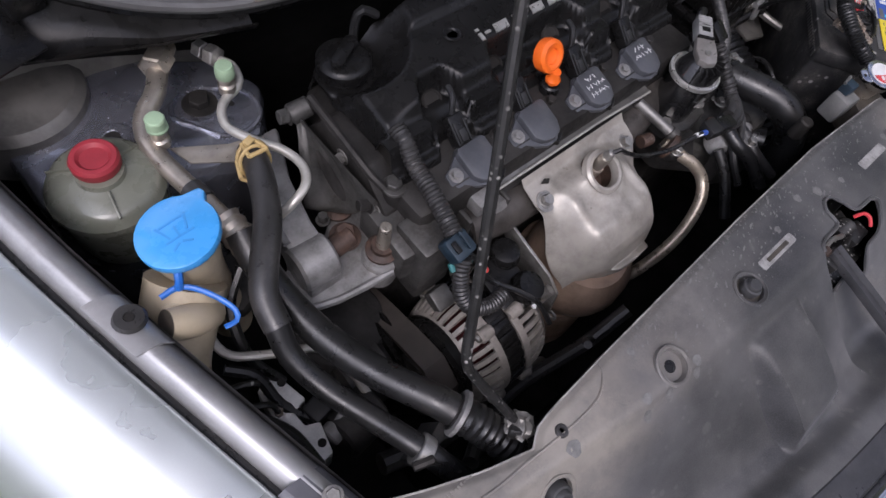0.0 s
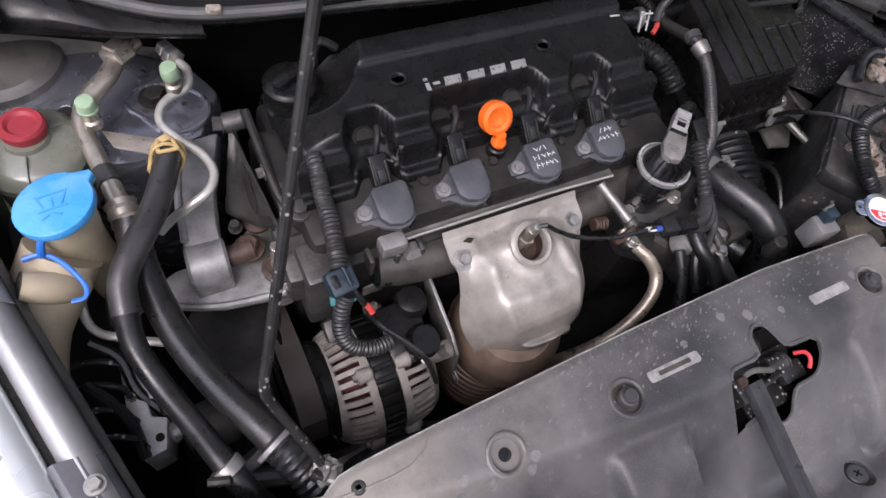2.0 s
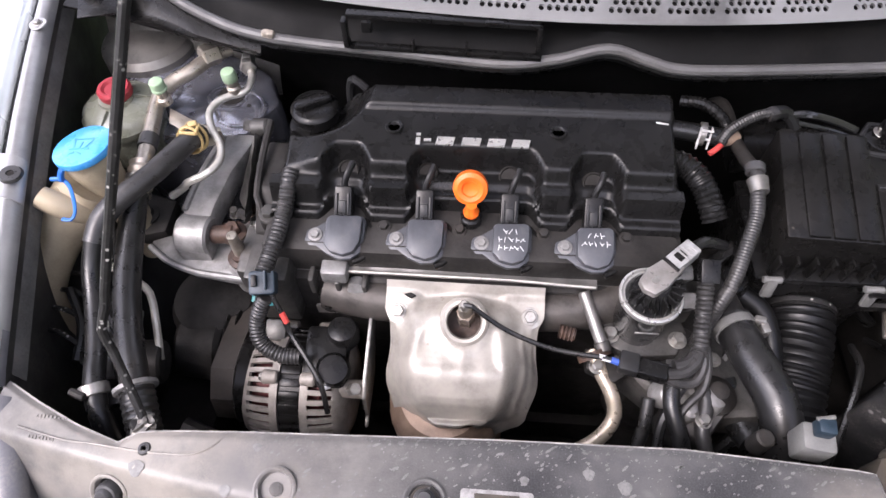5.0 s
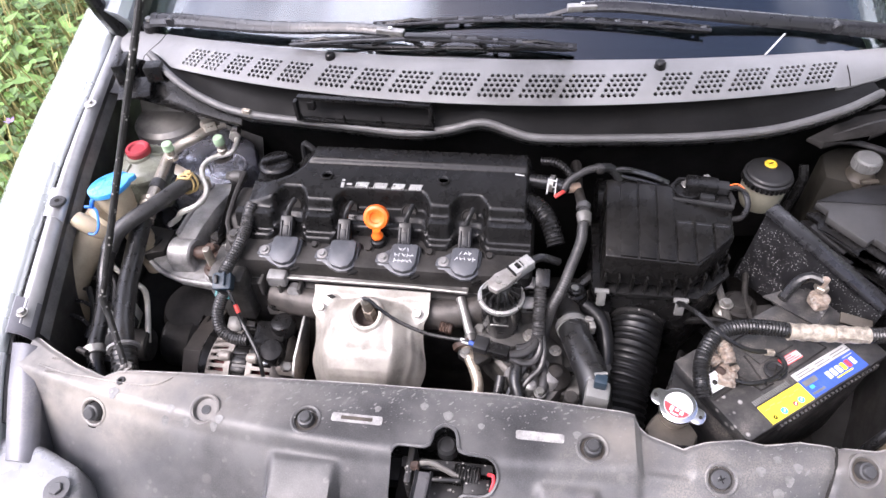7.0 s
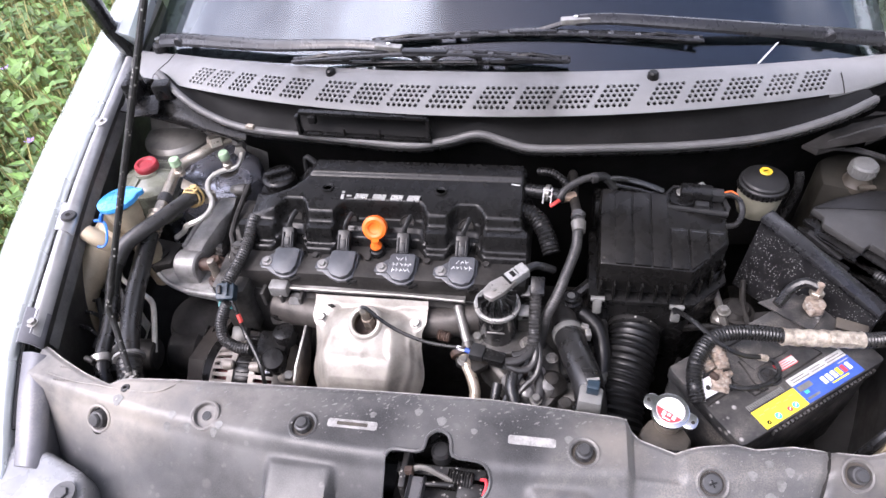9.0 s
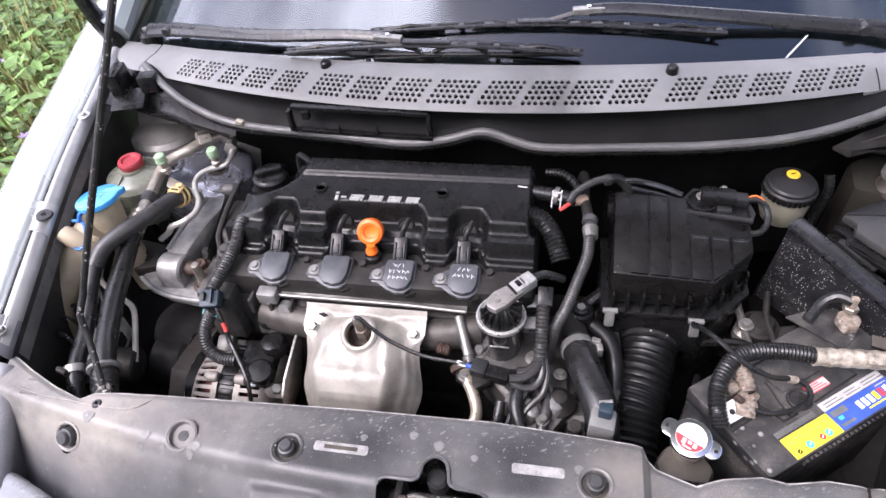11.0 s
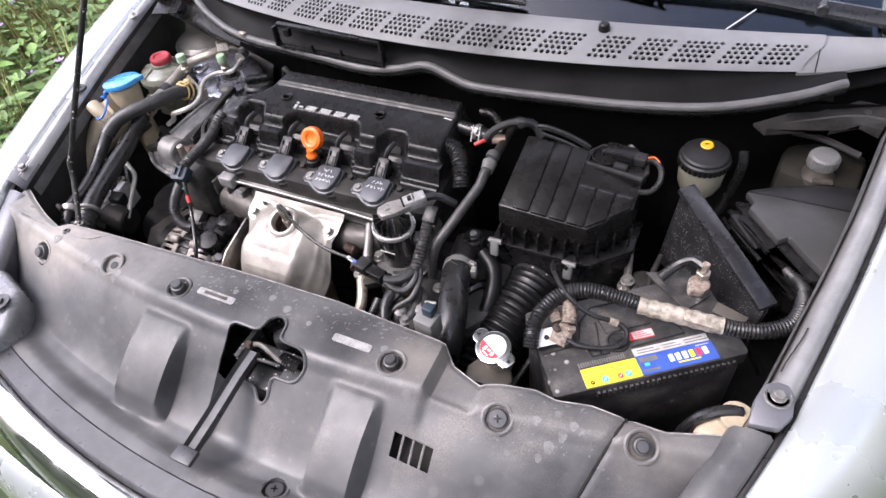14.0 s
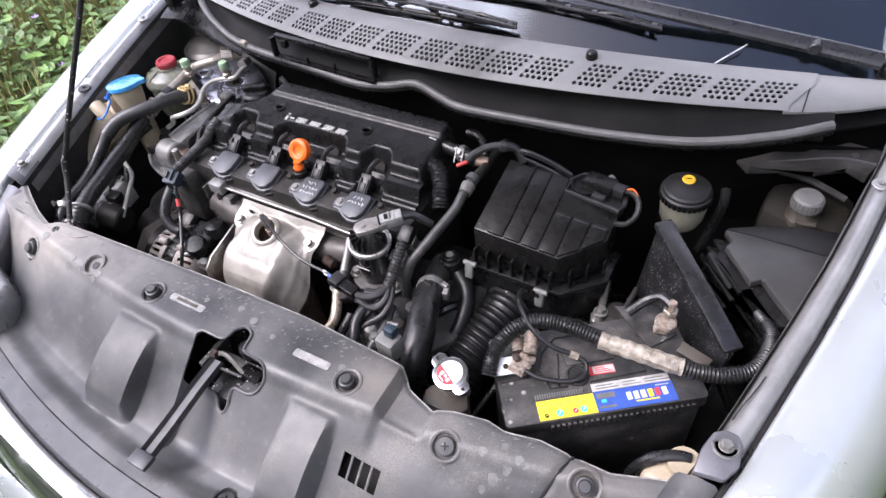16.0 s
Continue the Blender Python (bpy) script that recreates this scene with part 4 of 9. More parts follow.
# ---- wipers ----
def wiper(label, pivot, arm_pts, blade_a, blade_b):
    w = thing("windscreen_wiper", pivot, label, "wiper", "windscreen wipers")
    part("pivot_cap", lathe([(0, 0), (0.016, 0), (0.016, 0.012), (0.012, 0.018), (0, 0.019)], at=(pivot[0], pivot[1], pivot[2] - 0.012), seg=18), PLASTIC, w)
    part("pivot_nut", rod((pivot[0], pivot[1], pivot[2] + 0.004), (pivot[0], pivot[1], pivot[2] + 0.012), 0.007, seg=6), STEEL, w)
    part("arm", tube(arm_pts, 0.013, 8, 0.02, ends=0.009, flat=0.5), WIPER, w, "long flat black wiper arm")
    a, c = Vector(blade_a), Vector(blade_b)
    along = (c - a).normalized()
    side = Vector((-along.y, along.x, 0)).normalized()
    up = Vector((0, 0, 1))
    spine = [a.lerp(c, t) + up * (0.013 * math.sin(math.pi * t)) for t in span(0, 1, 13)]
    bl = part("blade_frame", tube([p + side * 0.0052 for p in spine], 0.0030, 8, 0.03, flat=0.8), WIPER, w, "slotted black blade frame")
    tw = tube([p - side * 0.0052 for p in spine], 0.0030, 8, 0.03, flat=0.8)
    part("frame_rail", tw, WIPER, bl)
    for t0 in (0.02, 0.10, 0.19, 0.27, 0.35, 0.41, 0.59, 0.65, 0.73, 0.81, 0.90, 0.98):
        q = a.lerp(c, t0) + up * (0.013 * math.sin(math.pi * t0))
        part("frame_bar", box(tuple(q), (0.016 if 0.3 < t0 < 0.7 else 0.009, 0.011, 0.004), (0, 0, math.degrees(math.atan2(along.y, along.x))), 0.001), WIPER, bl)
    mid = a.lerp(c, 0.5) + up * 0.014
    part("frame_saddle", box(tuple(mid), (0.075, 0.014, 0.010), (0, 0, math.degrees(math.atan2(along.y, along.x))), 0.003), WIPER, bl, "centre saddle of the blade")
    for t0, t1 in ((0.04, 0.22), (0.30, 0.48), (0.52, 0.70), (0.78, 0.96)):
        m0 = (t0 + t1) / 2
        part("claw_yoke", tube([a.lerp(c, t0), a.lerp(c, m0) + up * (0.007 + 0.006 * math.sin(math.pi * m0)), a.lerp(c, t1)], 0.0034, 6, 0.02), PLASTIC, bl)
    part("rubber", tube([a + Vector((0, 0.004, -0.006)), c + Vector((0, 0.004, -0.006))], 0.0035, 6, 0.05), RUBBER, bl)
    e0, e1 = Vector(arm_pts[-2]), Vector(arm_pts[-1])
    yaw = math.degrees(math.atan2((e1 - e0).y, (e1 - e0).x))
    jt = part("joint", box(tuple(e1), (0.046, 0.013, 0.010), (0, 0, yaw), 0.002), STEEL, w, "steel wiper joint")
    part("joint_hook", tube([tuple(e1), tuple(e1 + (e1 - e0).normalized() * 0.022 - up * 0.004), tuple(mid)], 0.0042, 8, 0.01, flat=0.6), WIPER, jt)
    part("joint_rivet", rod(tuple(e1 + up * 0.003), tuple(e1 + up * 0.0075), 0.0035, seg=10), CHROME, jt)
    k0, k1 = Vector(arm_pts[0]), Vector(arm_pts[1])
    part("arm_knuckle", rod(tuple(k0.lerp(k1, 0.75) - side * 0.012), tuple(k0.lerp(k1, 0.75) + side * 0.012), 0.009, seg=14, bev=0.002), WIPER, w)
    return w


wiper("black windscreen wiper arm and blade parked on the glass", (-0.630, 0.418, 1.000), [(-0.619, 0.412, 1.011), (-0.554, 0.393, 1.022), (-0.364, 0.340, 1.041), (-0.216, 0.319, 1.054), (-0.146, 0.308, 1.055)], (-0.315, 0.304, 1.033), (0.145, 0.293, 1.044))
wiper("black windscreen wiper with a wide arm parked across the glass", (0.651, 0.439, 0.996), [(0.638, 0.424, 1.008), (0.523, 0.408, 1.026), (0.347, 0.370, 1.060), (0.205, 0.358, 1.077), (0.150, 0.353, 1.077)], (0.349, 0.358, 1.043), (-0.180, 0.333, 1.053))
part("glass_trim", tube([(0.435, 0.339, 1.012), (0.467, 0.378, 1.026)], 0.0022, 6, 0.02, flat=0.4), TAG_PALE, car, "white strip at the windscreen corner")
rnd = random.Random(21)
mud = bmesh.new()
bmesh.ops.create_icosphere(mud, subdivisions=3, radius=0.012)
for v in mud.verts:
    v.co = v.co * rnd.uniform(0.7, 1.25)
    v.co.z *= 0.5
bmesh.ops.translate(mud, verts=mud.verts, vec=(-0.430, -0.217, 0.856))
part("mud_clump", mud, BROWN_METAL, prop, "clump of dried mud and leaves at the pivot", 10)


# ---- radiator cover ----
BACK = [(-0.565, -0.188), (-0.53, -0.205), (-0.485, -0.224), (-0.44, -0.238), (-0.425, -0.228), (-0.405, -0.225), (-0.335, -0.221), (-0.1, -0.212), (0.066, -0.209), (0.214, -0.217), (0.227, -0.219),
        (0.243, -0.235), (0.285, -0.249), (0.308, -0.240), (0.347, -0.233), (0.372, -0.237), (0.41, -0.229), (0.453, -0.231), (0.491, -0.231), (0.56, -0.207)]


WELLS = ((-0.442, -0.279), (-0.159, -0.269), (0.177, -0.268), (0.472, -0.256), (0.087, -0.432), (-0.288, -0.269), (0.318, -0.282))


def cover_z(x, y):
    yb = table(x, BACK)
    flat = 0.8745 - 0.004 * smooth(0.008, 0.0, yb - y) - 0.010 * smooth(0.224, 0.236, x) * smooth(-0.34, -0.30, y)
    flat -= 0.007 * smooth(0.226, 0.235, x) * smooth(0.291, 0.282, x) * smooth(-0.290, -0.280, y)
    y1, y2 = -0.285 + 0.18 * x * x, -0.412 + 0.30 * x * x
    floor = 0.784 + 0.014 * smooth(-0.430, -0.455, y - 0.33 * x * x)
    k = max(0.0, min(1.0, (y1 - y) / (y1 - y2)))
    z = flat + (floor - flat) * (0.55 * k + 0.45 * k * k * (3 - 2 * k)) * smooth(0.0, 0.20, k)
    for a, c, e, t in ((-0.195, -0.113, -0.412, 0.861), (0.118, 0.183, -0.417, 0.861)):
        side = smooth(a - 0.007, a + 0.007, x) * smooth(c + 0.007, c - 0.004, x)
        d = max(0.0, -0.312 - y)
        top = t - 0.22 * d - 3.2 * d * d
        inside = side * smooth(e - 0.012, e + 0.006, y) * (1 - smooth(-0.316, -0.298, y))
        z += max(0.0, top - z) * inside
    for a, c in ((0.450, 0.395),):
        xl = c + (a - c) * (y + 0.40) / 0.17
        z -= 0.0045 * math.exp(-((x - xl) / 0.004) ** 2) * smooth(-0.43, -0.40, y)
    chan = smooth(-0.050, -0.044, x) * smooth(0.055, -0.015, x)
    z -= chan * 0.020 * smooth(-0.325, -0.345, y) * smooth(-0.44, -0.395, y)
    z -= 0.035 * smooth(0.47, 0.60, abs(x)) * smooth(-0.24, -0.36, y)
    return z


def cover_pt(x, v):
    yb, yf = table(x, BACK), max(front_y(x) + 0.001, -0.47)
    yf = yf + 0.09 * smooth(0.44, 0.565, abs(x))
    y = yb + (yf - yb) * v
    return (x, y, cover_z(x, y))


cover = thing("radiator_cover", (0, -0.3, 0.80), "weathered grey plastic radiator cover with dust and splashes", "radiator cover")
xs = span(-0.565, 0.56, 320)
panel = sheet(cover_pt, xs, span(0, 1, 78), 0.003)
hole = [(-0.050, -0.343), (-0.050, -0.296), (-0.044, -0.288), (-0.012, -0.287), (-0.006, -0.280), (-0.004, -0.268), (0.004, -0.260), (0.012, -0.259), (0.021, -0.264), (0.025, -0.274), (0.027, -0.285),
        (0.034, -0.290), (0.060, -0.292), (0.070, -0.298), (0.074, -0.309), (0.069, -0.321), (0.058, -0.327), (0.036, -0.328), (0.031, -0.334), (0.030, -0.348), (0.022, -0.354), (0.012, -0.350), (0.004, -0.341), (-0.012, -0.337), (-0.026, -0.340), (-0.036, -0.343)]
cut = prism(hole, 0.70, 0.92, 0.0)
for i in range(4):
    prism([(x + 0.2075 + 0.0132 * i, y) for x, y in ((0, -0.353), (0.0105, -0.353), (0.0105, -0.330), (0, -0.330))], 0.70, 0.92, 0.0, bm=cut)
for x, y in WELLS:
    lathe([(0.0145, 0.70), (0.0145, 0.92)], at=(x, y, 0), seg=24, bm=cut)
panel = carve(panel, cut)
panel_ob = part("panel", panel, COVER, cover, sharp=40)
part("latch_rim", tube([(x, y, cover_z(x, y) + 0.0006) for x, y in hole[1:-1]], 0.0022, 6, 0.004), COVER, panel_ob, "raised rim round the latch opening")
part("vent_backing", box((0.234, -0.338, 0.795), (0.07, 0.05, 0.004), bev=0.0), VOID, panel_ob)


def cover_clip(x, y, shape="knob"):
    z = cover_z(x, y) + 0.0006
    tilt = (math.degrees(math.atan2(cover_z(x, y + 0.02) - cover_z(x, y - 0.02), 0.04)), -math.degrees(math.atan2(cover_z(x + 0.02, y) - cover_z(x - 0.02, y), 0.04)))
    m = pose(x, y, z, tilt[0], tilt[1], 0)
    seat = part("clip_seat", lathe([(0.0, -0.0085), (0.0192, -0.0085), (0.0190, 0.0002), (0.0172, 0.0008), (0.0152, -0.0002), (0.0136, -0.0060), (0.0, -0.0062)], m=m, seg=32), COVER, panel_ob)
    if shape == "hole":
        # the seat is closed, a black disc paints the hole's shade
        part("clip_hole_shade", lathe([(0.0, -0.0058), (0.0060, -0.0058), (0.0060, -0.0052), (0.0, -0.0051)], m=m, seg=18), PLASTIC, seat, "dark disc standing for the shade in a fixing hole")
        return
    part("clip_gap", lathe([(0.0, -0.0060), (0.0134, -0.0060), (0.0134, -0.0052), (0.0, -0.0051)], m=m, seg=26), PLASTIC if shape == "deep" else TANK_END, seat, "dirt in the clip's well")
    if shape == "screw":
        head = part("screw_clip", lathe([(0.0112, -0.0056), (0.0112, -0.0016), (0.0100, -0.0004), (0.0, 0.0002)], m=m, seg=26), CLIP, panel_ob, "flat plastic screw clip")
        for turn in (25, 115):
            part("cross_slot", placed(box((0, 0, 0), (0.009, 0.0018, 0.0010), (0, 0, turn), 0.0003), m @ pose(0, 0, 0.0002)), PLASTIC, head)
        return
    w = 0.0112 if shape == "deep" else 0.0098
    part("clip", lathe([(w, -0.0058), (w, 0.0022), (w * 0.94, 0.0040), (w * 0.74, 0.0046), (w * 0.70, 0.0076), (w * 0.60, 0.0090), (0.0, 0.0094)], m=m, seg=26), CLIP, panel_ob, "dark knob-shaped clip")


CLIP_SHAPES = ("deep", "knob", "knob", "knob", "screw", "hole", "screw")
for (x, y), shape in zip(WELLS, CLIP_SHAPES):
    cover_clip(x, y, shape)
STICKER = material("worn_sticker", (0.26, 0.255, 0.245), 0.55, 0.0, 0.35, 90, 0.05, 600, dust=0.7, dust_col=(0.13, 0.13, 0.13), dust_scale=70)
part("seam", tube([(0.395 + 0.055 * f, -0.40 + 0.17 * f, cover_z(0.395 + 0.055 * f, -0.40 + 0.17 * f) + 0.0012) for f in span(0, 1, 9)], 0.0018, 6, 0.01), VOID, panel_ob, "dark seam between cover panels")
for x, y, w in ((-0.098, -0.262, 0.062), (0.118, -0.261, 0.055)):
    part("worn_sticker", prism([(x + a, y + c) for a, c in rounded(w, 0.011, 0.003)], lambda p, q: cover_z(p, q) + 0.0002, lambda p, q: cover_z(p, q) + 0.0009, 0.0), STICKER, panel_ob, "pale worn sticker patch")
    if x < 0:
        part("sticker_slot", prism([(x + a, y + c) for a, c in rounded(w * 0.62, 0.0045, 0.001)], lambda p, q: cover_z(p, q) + 0.0006, lambda p, q: cover_z(p, q) + 0.0013, 0.0), TANK_END, panel_ob)
STAIN = material("pale_dried_drop", (0.15, 0.148, 0.142), 0.55, 0.0, 0.3, 90, 0.0, 600, dust=0.6, dust_col=(0.08, 0.08, 0.08), dust_scale=90)
EDGE_WORN = material("worn_pale_plastic_edge", (0.26, 0.25, 0.235), 0.5, 0.0, 0.5, 60, 0.1, 500, dust=0.6, dust_col=(0.09, 0.088, 0.085), dust_scale=45)
part("worn_edge", tube([(x, table(x, BACK) - 0.0004, cover_z(x, table(x, BACK)) - 0.0002) for x in span(-0.56, 0.555, 140)], 0.0010, 6, straight=True), EDGE_WORN, panel_ob, "pale worn rear edge")
rnd = random.Random(3)
b = bmesh.new()
for _ in range(1100):
    x = rnd.uniform(-0.3, 0.45)
    y = table(x, BACK) - 0.003 - 0.06 * rnd.random() ** 2.2
    r = rnd.choice((0.0003, 0.0004, 0.0005, 0.0007, 0.0012))
    a = rnd.uniform(0.2, 1.0)
    el = rnd.choice((1, 1, 1.3, 2, 3.5))
    pts = [(x + r * el * math.cos(t) * math.cos(a) - r * math.sin(t) * math.sin(a), y + r * el * math.cos(t) * math.sin(a) + r * math.sin(t) * math.cos(a)) for t in span(0, 5.5, 7)]
    b.faces.new([b.verts.new((p, q, cover_z(p, q) + 0.0005)) for p, q in pts])
tagged(part("splash_residue", b, STAIN, panel_ob, "dried pale splash marks"), kind="stuff")
b = bmesh.new()
for x, y, r in ((0.01, -0.247, 0.006), (0.05, -0.256, 0.004), (0.16, -0.255, 0.005), (-0.075, -0.247, 0.004), (-0.02, -0.238, 0.005), (0.36, -0.27, 0.005), (0.38, -0.288, 0.006), (0.372, -0.300, 0.004), (0.4, -0.262, 0.005), (-0.414, -0.260, 0.007), (-0.308, -0.285, 0.005), (-0.337, -0.285, 0.005), (-0.331, -0.273, 0.005), (-0.265, -0.280, 0.005), (-0.271, -0.288, 0.0045), (-0.311, -0.235, 0.004), (0.380, -0.255, 0.0045), (0.391, -0.275, 0.005)):
    pts = [(x + r * math.cos(t) * (1 + 0.2 * math.sin(3 * t)), y + r * math.sin(t)) for t in span(0, 5.8, 12)]
    b.faces.new([b.verts.new((p, q, cover_z(p, q) + 0.0010)) for p, q in pts])
tagged(part("dried_residue", b, STAIN, panel_ob, "pale dried drops"), kind="stuff")

FOLD = [(-0.535, -0.231), (-0.489, -0.240), (-0.456, -0.242), (-0.434, -0.244), (-0.397, -0.246), (-0.366, -0.244), (-0.349, -0.234), (-0.342, -0.224)]
part("fold_ridge", tube([(x, y, cover_z(x, y) + 0.0004) for x, y in FOLD], 0.0011, 8, 0.006), COVER, panel_ob, "raised fold along the rear edge")
gx, gy = -0.412, -0.243
part("cover_grommet", lathe([(0.0, 0.0), (0.0022, 0.0), (0.0026, 0.0018), (0.0050, 0.0016), (0.0062, 0.0)], at=(gx, gy, cover_z(gx, gy)), seg=18), RUBBER_GREY, panel_ob, "small rubber grommet")
for row, (y0, n) in enumerate(((-0.2205, 9), (-0.2395, 8))):
    for k in range(n):
        x = -0.521 + 0.0033 * k
        part("raised_bar", box((x, y0 - 0.0012 * k / n, cover_z(x, y0) + 0.0004), (0.0018, 0.0036 if k % 3 else 0.0022, 0.0009), (0, 0, 8), 0.0), COVER, panel_ob)

# ---- bonnet latch ----
latch = thing("bonnet_latch", (0.01, -0.31, 0.80), "grimy steel bonnet latch with a long release lever", "bonnet latch")
part("base_plate", box((0.012, -0.300, 0.775), (0.13, 0.085, 0.006), bev=0.002), VOID, latch)
part("cross_bar", box((0.012, -0.288, 0.828), (0.11, 0.012, 0.006), (15, 0, 0), 0.001), ROD, latch)
part("spring_plate", box((0.020, -0.322, 0.818), (0.07, 0.030, 0.003), (8, 0, 0), 0.001), ROD, latch)
part("pivot_bolt", rod((-0.028, -0.300, 0.848), (-0.018, -0.300, 0.850), 0.006, seg=6, bev=0.001), RUST, latch, "rusty pivot bolt")
part("side_plate", box((-0.03, -0.296, 0.825), (0.008, 0.05, 0.05), bev=0.002), ROD, latch)
part("hook", tube([(-0.035, -0.303, 0.842), (-0.01, -0.296, 0.852), (0.012, -0.300, 0.846), (0.03, -0.305, 0.838)], 0.0035, 8, 0.005, flat=0.6), BROWN_METAL, latch, "worn steel hook")
part("catch", tube([(-0.018, -0.312, 0.842), (0.006, -0.312, 0.846), (0.03, -0.309, 0.842)], 0.003, 8, 0.005), ROD, latch)
part("spring", tube([(0.022, -0.298, 0.832), (0.052, -0.300, 0.832)], 0.010, 14, rib=0.0035, depth=0.0025), ROD, latch, "coiled steel spring")
part("release_tab", tube([(0.066, -0.318, 0.842), (0.069, -0.310, 0.848), (0.068, -0.302, 0.848), (0.062, -0.298, 0.840)], 0.0022, 8, 0.004), LABEL_RED, latch, "red release wire loop")
part("spring_cover", box((0.050, -0.312, 0.832), (0.032, 0.020, 0.012), (6, 0, 0), 0.003), ROD, latch)
LEVER = [(-0.012, -0.306, 0.850), (-0.015, -0.345, 0.843), (-0.0175, -0.40, 0.831), (-0.0195, -0.440, 0.824)]


def lever_pt(k, j):
    x, y, z = LEVER[k]
    return (x + (-0.0105, -0.0088, -0.0058, 0.0058, 0.0088, 0.0105)[j], y, z + (-0.001, 0.0040, -0.002, -0.002, 0.0040, -0.001)[j])


part("lever", sheet(lever_pt, range(4), range(6), 0.004), LEVER_GREY, latch, "grey channelled release lever")
part("lever_pad", box((-0.0195, -0.449, 0.824), (0.030, 0.020, 0.008), (0, 0, 0), 0.002), LEVER_GREY, latch, "grey lever end pad")
part("bump_stop", lathe([(0, 0), (0.012, 0), (0.012, 0.016), (0.009, 0.02), (0, 0.021)], at=(0.011, -0.273, 0.835), seg=18), PLASTIC_GREY, latch)

# ---- engine ----
engine = thing("engine", (-0.13, 0.08, 0.40), "dusty aluminium four-cylinder engine with bolted flanges", "engine")
part("cylinder_head", box((-0.135, 0.075, 0.70), (0.45, 0.20, 0.22), bev=0.01), ALLOY_DARK, engine)
vc = box((-0.135, 0.085, 0.832), (0.47, 0.20, 0.05), bev=0.012)
part("valve_cover", vc, ALLOY_DARK, engine, "dark cast valve cover")
part("head_front_rail", box((-0.14, 0.002, 0.796), (0.44, 0.028, 0.05), bev=0.006), ALLOY, engine)
part("engine_block", box((-0.135, 0.08, 0.48), (0.46, 0.22, 0.26), bev=0.02), ALLOY_DARK, engine)
cc = prism([(-0.028, -0.22), (0.135, -0.22), (0.145, 0.0), (0.13, 0.24), (0.10, 0.285), (0.03, 0.285), (-0.012, 0.25), (-0.03, 0.1)], -0.014, 0.014, 0.004, m=pose(-0.372, 0.03, 0.585) @ Matrix(((0, 0, 1, 0), (1, 0, 0, 0), (0, 1, 0, 0), (0, 0, 0, 1))))
chain = part("chain_case", cc, ALLOY_DARK, engine, "grey cast chain case")
for y, z in ((0.003, 0.83), (0.0, 0.78), (0.01, 0.74), (0.06, 0.855), (0.12, 0.875)):
    bolt(chain, (-0.386, 0.03 + y, z), 0.006, 0.007, (-1, 0, 0), STEEL)
part("case_boss", rod((-0.366, 0.030, 0.81), (-0.366, 0.032, 0.856), 0.0135, 0.0125, bev=0.002), ALLOY_DARK, chain)
bolt(chain, (-0.366, 0.033, 0.856), 0.0085, 0.007, (0, 0, 1), ALLOY_MID)
part("case_web", box((-0.36, -0.02, 0.79), (0.05, 0.05, 0.10), (0, 0, 0), 0.006), ALLOY_MID, chain)
TIP, FOOT_R, FOOT_L, HEEL = Vector((-0.399, 0.146, 0.874)), Vector((-0.388, 0.026, 0.856)), Vector((-0.428, 0.092, 0.800)), Vector((-0.398, 0.030, 0.808))


def bracket_pt(u, v):
    """A cast web that spreads from its tip to two feet, swollen along both edges."""
    p = TIP.lerp(FOOT_L, v).lerp(TIP.lerp(FOOT_R, v), u)
    p = p.lerp(HEEL, 0.55 * max(0.0, v - 0.45) * 4 * u * (1 - u))
    swell = 0.006 * (math.exp(-(u / 0.16) ** 2) + math.exp(-((1 - u) / 0.16) ** 2)) + 0.0004 * math.sin(37 * u + 23 * v)
    return p + Vector((-0.75, -0.1, 0.5)) * swell


web = sheet(bracket_pt, span(0, 1, 21), span(0.04, 1, 25), 0.006)
case_br = part("case_bracket", web, ALLOY_MID, chain, "rough cast triangular bracket with a dark slot", 60)
# the slot is not cut: a dark sheet paints its shade
part("bracket_slot", sheet(lambda u, v: bracket_pt(0.52 + (u - 0.5) * math.sin(math.pi * (v - 0.40) / 0.48) ** 0.6, v) + Vector((-0.75, -0.1, 0.5)) * 0.0016, span(0.36, 0.64, 7), span(0.41, 0.87, 15), 0.001), VOID, case_br, "dark sheet standing for the shade in the bracket's slot")
part("bracket_tip", rod((-0.408, 0.150, 0.872), (-0.386, 0.146, 0.878), 0.0115, 0.0105, seg=14, bev=0.002), ALLOY_MID, case_br)
bolt(chain, (-0.429, 0.064, 0.806), 0.0055, 0.010, (0, 0, 1), ALLOY_MID, 1.4)
bolt(chain, (-0.408, 0.150, 0.872), 0.0080, 0.010, (-1, 0.2, 0.1), ALLOY_MID, 1.3)
bolt(chain, (-0.394, 0.034, 0.845), 0.0065, 0.012, (-1, 0.3, 0.3), ALLOY_DARK, 1.4)
part("case_shoulder", prism([(-0.400, -0.030), (-0.345, -0.034), (-0.335, 0.03), (-0.352, 0.05), (-0.398, 0.045)], 0.78, lambda x, y: 0.836 - 0.25 * max(0.0, 0.0 - y), 0.006), ALLOY_MID, chain, "cast shoulder of the case")
part("case_lip", tube([(-0.384, 0.150, 0.884), (-0.384, 0.100, 0.878), (-0.382, 0.050, 0.866), (-0.376, 0.036, 0.856)], 0.0045, 8, 0.01), ALLOY_DARK, chain)
for k in range(3):
    part("case_fin", box((-0.312 + 0.03 * k, -0.026, 0.812 - 0.004 * k), (0.006, 0.020, 0.030), (0, 0, 0), 0.002), ALLOY_MID, chain)
